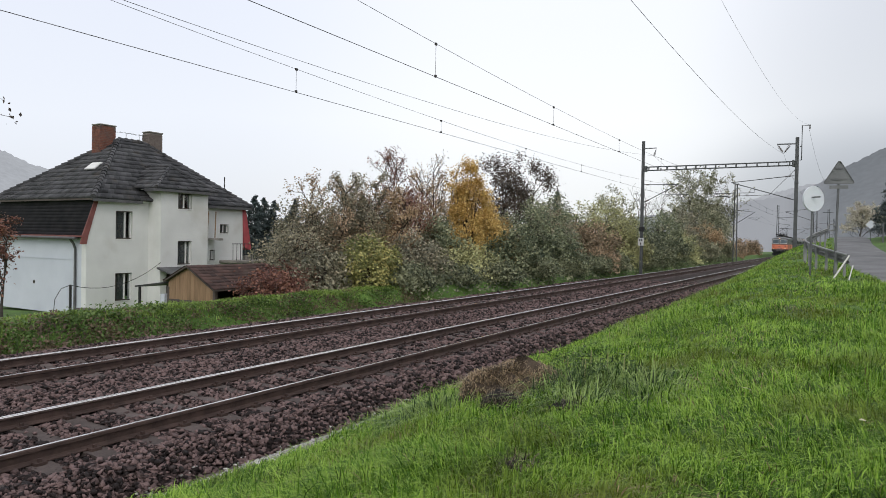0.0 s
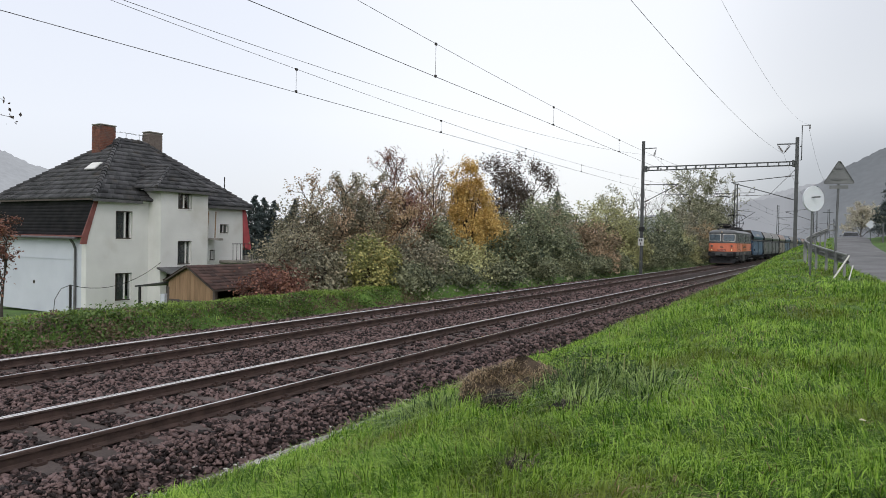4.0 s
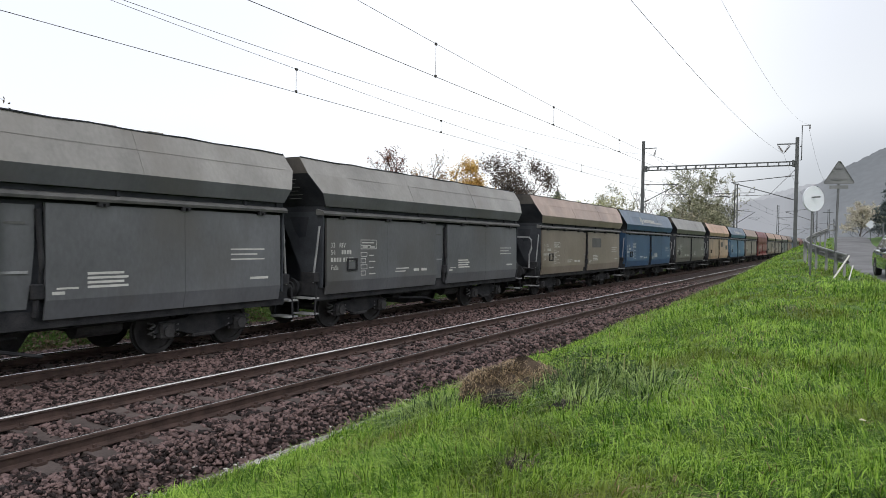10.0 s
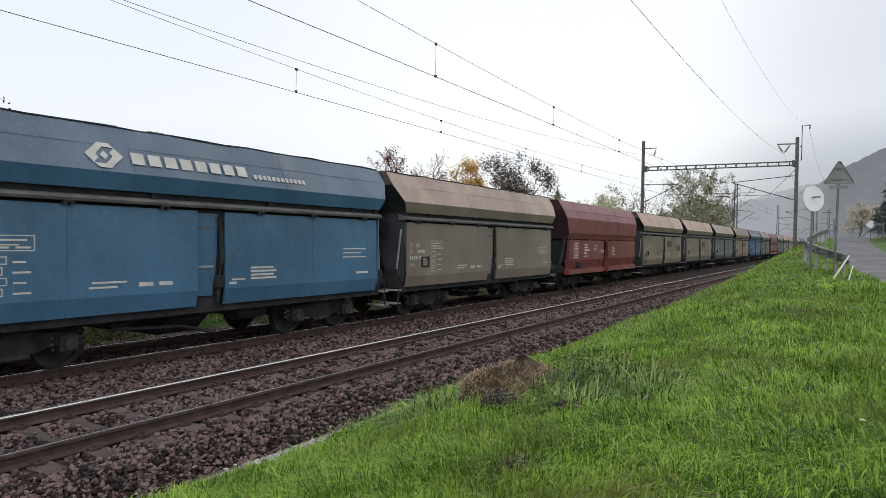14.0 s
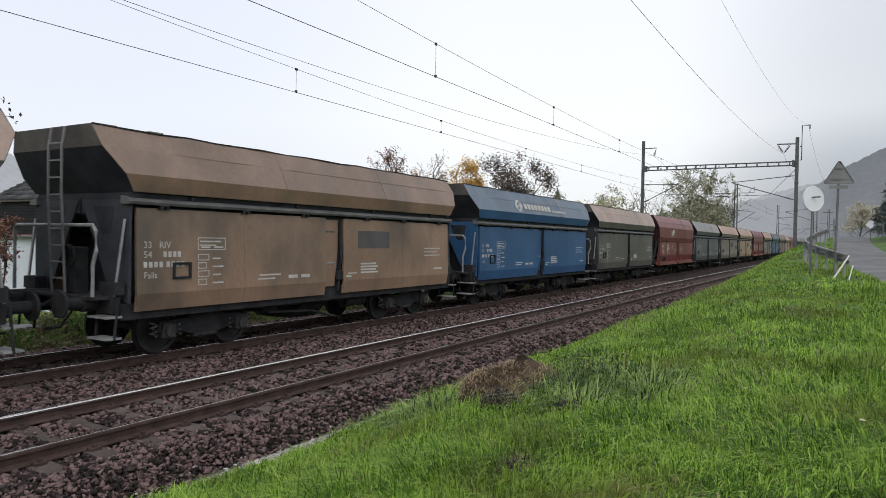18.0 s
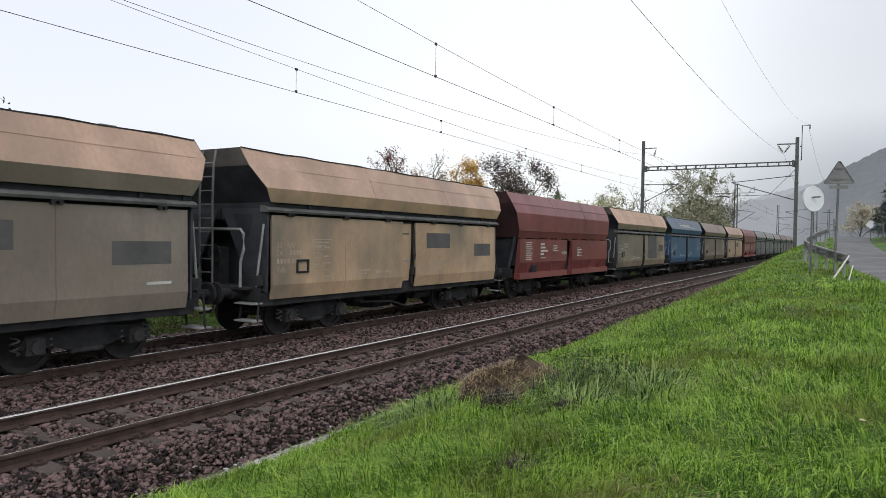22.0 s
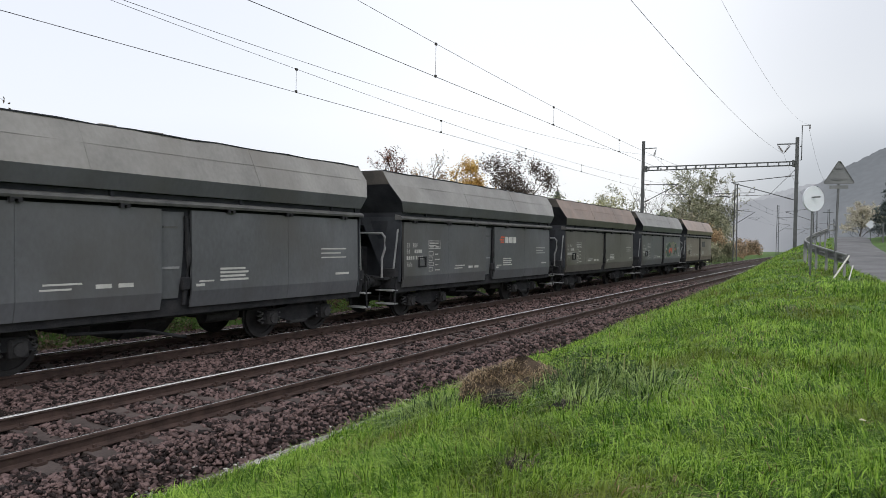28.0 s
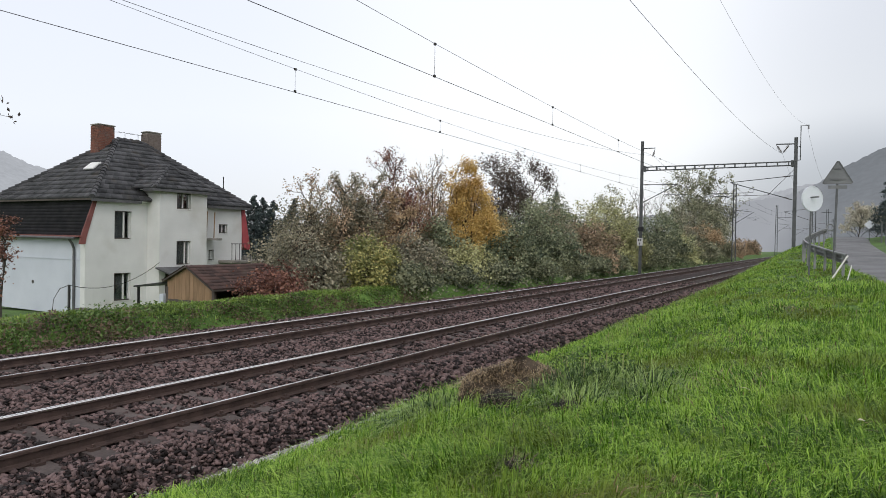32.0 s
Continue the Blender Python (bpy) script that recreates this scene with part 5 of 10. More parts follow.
def build_tree_belt():
    rows = [  # leaf, x, y, top, radius, density, bareness, leaf size, fill, label
        ("grey", -21, 22.9, 4.2, 1.5, 1.2, 0.15, 0.10, 0, "grey-green half-bare shrubby tree beside the line"),
        ("brown", -21, 24.6, 5.3, 1.5, 1.1, 0.45, 0.10, 1.1, "half-bare brown-green autumn tree"),
        ("grey", -20.6, 26.3, 5.7, 1.6, 1.2, 0.4, 0.10, 1.2, "grey-green tree with thin upper twigs"),
        ("red", -21, 29.4, 7.3, 2.2, 1.2, 0.6, 0.10, 1.3, "half-bare tree with thin dark red leaves"),
        ("rust", -20, 28.0, 4.9, 1.7, 1.1, 0.4, 0.10, 1.2, "reddish brown tree under the taller ones"),
        ("brown", -21, 34.3, 7.3, 1.7, 0.7, 0.75, 0.10, 0.9, "half-bare brown autumn tree with upright twigs"),
        ("rust", -21, 32.3, 6.6, 1.5, 0.8, 0.7, 0.10, 0.9, "half-bare brown autumn tree with upright twigs"),
        ("yellow", -18.7, 33.8, 6.7, 1.05, 2.6, 0.1, 0.11, 0, "golden yellow autumn tree in full leaf"),
        ("yellow", -18.4, 35.2, 5.0, 1.15, 2.2, 0.1, 0.11, 0, "golden yellow lower tree in full leaf"),
        ("amber", -18.0, 37.0, 3.5, 1.25, 1.4, 0.1, 0.11, 0, "amber autumn bush turning from green"),
        ("sooty", -20.5, 44.2, 7.9, 2.6, 3.0, 0.6, 0.125, 0, "tree with sparse dark withered leaves against the sky"),
        ("green", -18.3, 42.5, 5.0, 2.8, 1.2, 0.1, 0.13, 0, "dense dark green tree beside the line"),
        ("grey", -22.5, 52.5, 6.4, 2.2, 1.1, 0.2, 0.14, 0, "dense grey-green tree behind the bushes"),
        ("green", -21.5, 56.5, 6.1, 2.2, 1.1, 0.15, 0.14, 0, "dark green tree behind the bushes"),
        ("brown", -20.5, 50.5, 5.0, 2.2, 1.1, 0.15, 0.14, 0, "orange-brown autumn tree behind the bushes"),
        ("olive", -18.8, 58.5, 6.3, 3.1, 1.0, 0.2, 0.15, 0, "yellowish green tree beside the line"),
        ("pale", -20.0, 64.5, 7.2, 2.5, 1.0, 0.2, 0.15, 0, "pale grey-green tree beside the mast"),
        (None, -20.5, 81.9, 9.0, 2.9, 0.8, 1.0, 0.16, 0, "bare dark tree behind the mast"),
        ("green", -18.3, 77.0, 5.9, 3.6, 0.9, 0.1, 0.17, 0, "dense dark green tree beside the line"),
        ("grey", -19.0, 90.0, 7.0, 3.4, 0.9, 0.2, 0.17, 0, "grey-green tree in the mist"),
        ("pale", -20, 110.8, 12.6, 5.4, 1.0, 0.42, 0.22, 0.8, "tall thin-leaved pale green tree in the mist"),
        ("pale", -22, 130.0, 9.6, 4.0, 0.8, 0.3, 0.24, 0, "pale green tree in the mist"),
        ("brown", -18, 150.0, 3.2, 3.2, 0.8, 0.2, 0.24, 0, "low brownish thicket far along the line"),
        ("rust", -17.6, 99.8, 5.0, 2.9, 0.9, 0.2, 0.17, 0, "rusty brown autumn tree beside the line")]
    for k, (leaf, x, y, top, r, dens, bare, size, fill, label) in enumerate(rows):
        tree(x, y, top, r, leaf, label, density=dens, bare=bare, size=size * 1.12, seed=40 + k, low=0.12 if bare < 0.5 else 0.3, stems=3 if leaf == "sooty" else 1 + (k % 3), fill=fill)
    low = [("red", -18.2, 18.4, 0.85, 1.3, "dark red bramble thicket beside the shed"), ("red", -19.3, 20.6, 0.95, 1.2, "dark red bramble thicket beside the shed"), ("grey", -18.3, 21.3, 1.8, 1.5, "grey-green bush on the bank"),
           ("lime", -17.4, 22.9, 2.4, 1.3, "round yellow-green bush on the bank"), ("grey", -17.6, 26.9, 2.3, 1.6, "grey-green bush beside the line"), ("olive", -17.2, 30.9, 1.7, 1.7, "olive green bush beside the line"),
           ("green", -17.0, 35.8, 2.9, 2.0, "dense dark green bush beside the line"), ("green", -17.0, 42.4, 2.4, 2.0, "dense dark green bush beside the line"), ("brown", -17.2, 50.3, 3.5, 2.3, "bush with orange-brown autumn leaves"),
           ("olive", -17.0, 58.6, 3.0, 2.4, "yellowish green bush at the mast's foot"), ("dark", -17.0, 66.0, 2.9, 2.6, "dark bush beside the line"), ("dark", -17.0, 73.1, 2.9, 2.6, "dark bush beside the line"),
           ("olive", -17.2, 84.0, 3.4, 2.8, "yellow-green bush beside the line"), ("pale", -17.3, 93.0, 3.0, 2.6, "pale bush in the mist"), ("pale", -17.5, 112.0, 2.6, 2.8, "pale bush in the mist"), ("brown", -17.5, 124.0, 2.2, 2.8, "brownish bush in the mist"),
           ("dark", -16.4, 24.6, 0.9, 1.2, "low dark bramble at the edge of the ballast"), ("dark", -16.3, 28.0, 0.8, 1.3, "low dark bramble at the edge of the ballast"), ("dark", -16.2, 32.0, 0.8, 1.5, "low dark bramble at the edge of the ballast"),
           ("dark", -16.2, 37.5, 0.9, 1.6, "low dark bramble at the edge of the ballast"), ("dark", -16.2, 43.0, 0.9, 1.7, "low dark bramble at the edge of the ballast"), ("dark", -16.3, 48.0, 1.0, 1.7, "low dark bramble at the edge of the ballast"),
           ("dark", -16.4, 53.0, 1.1, 1.8, "low dark bramble at the edge of the ballast"), ("dark", -16.4, 61.5, 1.3, 2.0, "low dark bramble at the edge of the ballast"), ("green", -19.2, 31.0, 3.4, 1.9, "dense green bush under the trees"),
           ("olive", -19.3, 38.5, 3.6, 2.0, "olive green bush under the trees"), ("grey", -19.4, 48.0, 4.2, 2.2, "grey-green bush under the trees"), ("green", -19.5, 66.0, 4.8, 2.8, "dense green bush under the trees"), ("brown", -20.0, 25.5, 3.0, 1.7, "brownish bush under the trees"), ("grey", -22.5, 29.5, 4.0, 2.2, "grey-green bush under the trees"), ("dark", -23.0, 39.0, 4.4, 2.6, "dark bush under the trees"), ("grey", -24.5, 26.0, 3.0, 2.0, "grey-green bush behind the shed")]
    for k, (leaf, x, y, top, r, label) in enumerate(low):
        z = ground_z(x, y) - 0.1
        near = 0.10 + 0.0015 * y
        tree(x, y, top, r, leaf, label, name="bush", density=1.25 if y < 60 else 0.9, size=near, seed=90 + k, low=-0.12, stems=3, base=z)
    for k, (x, y, top, r) in enumerate(((-35.4, 32.0, 4.5, 2.2), (-34.9, 33.3, 5.0, 2.2), (-34.6, 34.8, 4.7, 2.3), (-34.2, 36.4, 4.9, 2.3), (-33.8, 38.0, 4.5, 2.3), (-33.4, 39.6, 4.3, 2.3), (-33.0, 41.2, 4.0, 2.3), (-36.8, 36.0, 5.0, 2.4))):
        fir(x, y, top, r, "dark fir in the row behind the house", 150 + k)
    fir(-24.5, 62.5, 7.2, 1.7, "small dark fir behind the bushes", 160)
    fir(3.1, 60.0, 9.6, 1.9, "dark fir beside the lane", 161)
    fir(4.9, 66.0, 11.0, 2.4, "dark fir beside the lane", 162)
    tree(0.9, 80.0, 6.4, 1.5, "haze", "yellowish autumn tree paled by painted haze beyond the lane's hump", density=0.9, bare=0.35, size=0.17, seed=163, low=0.1)
    tree(-23.6, 11.6, 2.85, 0.85, "red", "small half-bare tree with rusty leaves before the house", density=0.8, bare=0.5, size=0.10, seed=170, low=0.62)
    tree(-19.0, 5.6, 6.3, 2.1, "sooty", "half-bare tree with dark hanging twigs", density=0.5, bare=0.5, size=0.10, seed=172, low=0.55)
    # a thin branch with a few hanging leaves reaches out over the bank
    b = thing("hanging_branch_tree", "half-bare tree with thin branches reaching over the bank", "tree", pose(-20.0, 4.2, ground_z(-20.0, 4.2)))
    z = ground_z(-20.0, 4.2)
    part("trunk", tube(bmesh.new(), [(0, 0, -0.2), (0.1, 0.2, 3.5), (0.2, 0.7, 6.6 - z)], [0.14, 0.10, 0.03], 7), M_BARK, b)
    bm, e = bmesh.new(), []
    for q in ((0.9, TWIG[1] - 4.2, TWIG[2] + 0.1 - z), (1.0, TWIG[1] - 4.0, TWIG[2] - 0.35 - z), (0.9, TWIG[1] - 4.6, TWIG[2] + 0.4 - z)):
        tube(bm, [(0.12, 0.3, 4.0), (0.6, 0.55 * q[1], q[2] + 0.25), q], [0.03, 0.014, 0.006], 5)
        e += [q] * 9
    part("branch_work", bm, M_BARK, b)
    p = np.array(e) + np.random.default_rng(7).standard_normal((len(e), 3)) * (0.12, 0.12, 0.16)
    tagged(hang("crown", leaf_mesh("crown", p, 0.11, np.random.default_rng(8), 0.6, 1.0), LEAF["sooty"], b), kind="stuff")
    for k, (x, y) in enumerate(((-1.0, 62.0), (1.2, 66.0), (3.4, 60.0))):
        # the first two take the leaf colour with haze in it
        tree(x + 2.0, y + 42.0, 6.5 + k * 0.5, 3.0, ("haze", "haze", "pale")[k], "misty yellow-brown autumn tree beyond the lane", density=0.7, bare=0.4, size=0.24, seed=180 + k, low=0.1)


build_tree_belt()


# ---------------------------------------------------------------- grass
def blades(name, x, y, z, length, width, rng, material, label, lean=0.55, heading=None):
    """Arching blades of three joints; heading is the way in which each leans."""
    n = len(x)
    b = rng.uniform(0, 2 * np.pi, n) if heading is None else heading + rng.normal(0, 0.6, n)
    a = b + rng.normal(0, 0.5, n)
    side = np.stack([-np.sin(a), np.cos(a), np.zeros(n)], 1) * (width / 2)[:, None]
    f = rng.uniform(0.12, lean, n)
    tip = np.stack([np.cos(b), np.sin(b), np.zeros(n)], 1) * (length * f)[:, None]
    rise = lambda k: np.stack([0 * x, 0 * x, length * k], 1)
    root = np.stack([x, y, z - 0.01], 1)
    mid = root + tip * 0.22 + rise(0.50 - 0.08 * f)
    high = root + tip * 0.60 + rise(0.86 - 0.30 * f)
    end = root + tip * 1.05 + rise(0.98 - 0.52 * f)
    v = np.stack([root - side, root + side, mid - side * 0.95, mid + side * 0.95, high - side * 0.7, high + side * 0.7, end], 1)
    q = (np.arange(n)[:, None, None] * 7 + np.array([(0, 1, 3, 2), (2, 3, 5, 4), (4, 5, 6, 6)])[None]).reshape(-1, 4)
    t = q[2::3, :3]
    q = np.delete(q, np.arange(2, len(q), 3), 0)
    me = bpy.data.meshes.new(name)
    v = np.asarray(v.reshape(-1, 3), np.float32)
    me.vertices.add(len(v)), me.loops.add(q.size + t.size), me.polygons.add(len(q) + len(t))
    me.vertices.foreach_set("co", v.ravel())
    me.loops.foreach_set("vertex_index", np.concatenate([q.ravel(), t.ravel()]).astype(np.int32))
    me.polygons.foreach_set("loop_start", np.concatenate([np.arange(len(q)) * 4, len(q) * 4 + np.arange(len(t)) * 3]).astype(np.int32))
    me.update(calc_edges=True)
    return tagged(hang(name, me, material), label, "grass", kind="stuff")


MOUND = (-3.32, 7.3)


def lumpy(x, y):
    """Slow patches between thick and thin turf, 0 to 1."""
    return 0.5 + 0.25 * np.sin(1.3 * x + 0.9 * np.sin(0.8 * y)) + 0.25 * np.sin(1.1 * y + 1.7 * np.sin(0.6 * x))


def build_grass():
    rng = np.random.default_rng(11)
    X, Y, S, B = [], [], [], []
    for y0, y1, per, s in ((2.2, 5.5, 2800, 1.05), (5.5, 8.5, 2000, 1.15), (8.5, 13, 1100, 1.45), (13, 20, 560, 1.8), (20, 32, 280, 2.2), (32, 62, 100, 3.2)):
        n = int((y1 - y0) * 7.6 * per / 9)
        # tufts of blades that lean apart
        cx, cy = rng.uniform(-6.05, 1.55, n), rng.uniform(y0, y1, n)
        x, y, b = np.repeat(cx, 9), np.repeat(cy, 9), rng.uniform(0, 2 * np.pi, 9 * n)
        d = 0.035 * s * np.sqrt(rng.random(9 * n))
        x, y = x + d * np.cos(b), y + d * np.sin(b)
        ok = (x < 0.075 * y + 0.35) & (x < np.interp(y, ROAD_Y, ROAD_X) - ROAD_HALF + 0.05) & (x > -5.36 + np.interp(y, (6, 10), (0, -0.15)) + 0.20 * rng.random(9 * n) + 0.08 * np.sin(1.7 * y) + np.interp(y, (9, 14), (0, -0.25))) & (x > -1.6 * y - 0.8)
        X.append(x[ok]), Y.append(y[ok]), S.append(np.full(ok.sum(), s)), B.append(b[ok])
    x, y, s, b = np.concatenate(X), np.concatenate(Y), np.concatenate(S), np.concatenate(B)
    z = ground_rows(x, y) + rough(x, y) * turf(x, y)
    m = np.exp(-(((x - MOUND[0]) / 1.2) ** 2 + ((y - MOUND[1]) / 1.3) ** 2)) * (0.6 + 0.4 * lumpy(3 * x, 3 * y))
    bare = ((x - MOUND[0]) / 0.56) ** 2 + ((y - MOUND[1]) / 0.62) ** 2 < 1
    bare |= ((x + 3.12) / 0.26) ** 2 + ((y - 6.45) / 0.26) ** 2 < 1
    edge = np.exp(-((x + 5.7) / 0.35) ** 2)
    tall = rng.random(len(x)) < 0.10
    length = (0.11 + 0.15 * lumpy(x, y) ** 1.5 + 0.05 * m - 0.02 * edge) * rng.uniform(0.55, 1.25, len(x)) * np.where(tall, 1.45, 1.0) * np.interp(y, (12, 24), (1.0, 0.72))
    # the sward lies over in swathes that turn from place to place
    swathe = 2.2 * np.sin(0.9 * x + 1.1 * np.sin(0.7 * y)) + 1.8 * np.sin(0.8 * y + 0.9 * np.sin(1.3 * x))
    b = np.where(rng.random(len(x)) < 0.55, swathe, b)
    width = 0.0066 * s * rng.uniform(0.6, 1.3, len(x))
    dry = rng.random(len(x)) < 0.02 + 0.10 * (lumpy(x * 1.7 + 3, y * 1.6) > 0.82)
    g = ~dry & ~bare
    blades("grass", x[g], y[g], z[g], length[g], width[g], rng, M_GRASS, "lush short green grass on the bank", 2.1, b[g])
    g = dry & ~bare
    blades("dry_grass", x[g], y[g], z[g], length[g] * 0.9, width[g], rng, M_STRAW, "scattered dry blades in the grass", 2.1, b[g])
    # the bank's grass goes on beside and behind the tripod
    n = 30000
    x, y = rng.uniform(-5.6, 4.2, n), rng.uniform(-6, 24, n)
    ok = (x < np.interp(y, ROAD_Y, ROAD_X) - ROAD_HALF) & ((y < 2.2) | (x > 0.075 * y + 0.35) | (x < -1.6 * y - 0.8)) & (np.hypot(x, y) > 0.6)
    x, y = x[ok], y[ok]
    blades("side_grass", x, y, ground_rows(x, y) + rough(x, y) * turf(x, y), rng.uniform(0.09, 0.2, len(x)), rng.uniform(0.012, 0.02, len(x)), rng, M_GRASS, "lush short green grass beside the lane", 1.5)
    # rank grass round the heap
    n = 3000
    a, d = rng.uniform(0, 2 * np.pi, n), rng.uniform(0.95, 1.6, n)
    x, y = MOUND[0] + 0.62 * d * np.cos(a), MOUND[1] + 0.66 * d * np.sin(a)
    ok = (lumpy(4 * x, 4 * y) > 0.35) & (((x + 3.12) / 0.36) ** 2 + ((y - 6.45) / 0.34) ** 2 > 1) & (y < 8.0)
    x, y, a = x[ok], y[ok], a[ok]
    blades("rank_grass", x, y, ground_rows(x, y), rng.uniform(0.12, 0.26, len(x)), rng.uniform(0.006, 0.010, len(x)), rng, M_TALL, "long dark green grass round the heap", 1.6, a)
    # long arching tussocks on both flanks of the heap
    X, Y, B = [], [], []
    for cx, cy, m, spread in ((-4.05, 6.35, 330, 0.16), (-4.1, 6.75, 330, 0.16), (-3.9, 6.95, 260, 0.13), (-3.8, 6.25, 200, 0.14), (-2.62, 6.75, 160, 0.12), (-2.75, 7.5, 330, 0.15), (-2.45, 7.45, 330, 0.17), (-2.15, 7.45, 330, 0.18), (-1.85, 7.35, 260, 0.2), (-2.55, 7.1, 260, 0.16), (-2.2, 7.0, 200, 0.16), (-2.2, 6.25, 130, 0.12), (-1.6, 6.7, 130, 0.16)):
        X.append(cx + spread * rng.standard_normal(m)), Y.append(cy + spread * rng.standard_normal(m)), B.append(np.arctan2(Y[-1] - cy, X[-1] - cx))
    x, y, b = np.concatenate(X), np.concatenate(Y), np.concatenate(B)
    blades("tussock_grass", x, y, ground_rows(x, y), rng.uniform(0.18, 0.42, len(x)), rng.uniform(0.006, 0.012, len(x)), rng, M_TALL, "long arching tussocks beside the heap", 2.0, b)
    # far bank: weeds and ivy on its face, grass on its crown
    n = 42000
    y = 3.5 + 19.5 * rng.random(n)
    x = rng.uniform(-17.6, -15.3, n)
    keep = (x < -15.95 + 0.35 * lumpy(1.7 * x, 1.1 * y)) | (rng.random(n) < 0.25)
    x, y, n = x[keep], y[keep], int(keep.sum())
    thick = lumpy(2.3 * x, 1.9 * y)
    z = ground_rows(x, y)
    blades("bank_grass", x, y, z, (0.06 + 0.14 * thick) * rng.uniform(0.6, 1.3, n), rng.uniform(0.012, 0.024, n), rng, M_BANK, "green grass on the low bank before the house", 1.3)
    # knots of nettles, ivy and dead stalks of uneven height over its face
    P, Q = [], []
    for k in range(340):
        cy = 3.5 + 21 * rng.random() ** 1.7
        cx = rng.uniform(-16.2, -14.9)
        h = rng.uniform(0.05, 0.22) * (0.7 if cx > -15.4 else 1.0) * (0.55 if cy > 12 else 1.0)
        m = int(40 + 90 * rng.random())
        q = rng.standard_normal((m, 3)) * (0.16, 0.22, 0.4 * h) + (cx, cy, 0.6 * h)
        q[:, 2] = np.abs(q[:, 2]) + ground_rows(q[:, 0], q[:, 1])
        (P if rng.random() < (0.75 if cx < -15.7 else 0.38) else Q).append(q)
    tagged(hang("nettles", leaf_mesh("nettles", np.concatenate(P), 0.085, rng, 0.6), leafy("nettle_leaves", (0.04, 0.075, 0.02), (0.095, 0.165, 0.045), (0.19, 0.27, 0.09), 0.35, 1.2)), "nettles and ivy in uneven knots on the far bank", "weeds", kind="stuff")
    tagged(hang("dead_weeds", leaf_mesh("dead_weeds", np.concatenate(Q), 0.085, rng, 0.5), leafy("brown_weed_leaves", (0.05, 0.038, 0.026), (0.13, 0.095, 0.065), (0.26, 0.19, 0.13), 0.3, 1.2)), "brown dead weeds along the far ballast", "weeds", kind="stuff")
    n = 9000
    y = rng.uniform(23, 110, n)
    x = rng.uniform(-16.6, -15.0, n)
    z = ground_rows(x, y) + rng.uniform(0, 0.5, n)
    tagged(hang("undergrowth", leaf_mesh("undergrowth", np.stack([x, y, z], 1), 0.16, rng, 0.7), LEAF["dark"]), "dark undergrowth along the far ballast", "weeds", kind="stuff")
    # yard beside the house
    n = 9000
    x, y = rng.uniform(-29, -17.5, n), rng.uniform(4, 18, n)
    blades("yard_grass", x, y, ground_rows(x, y), rng.uniform(0.08, 0.25, n), rng.uniform(0.02, 0.03, n), rng, M_GRASS, "rough grass of the yard")


build_grass()


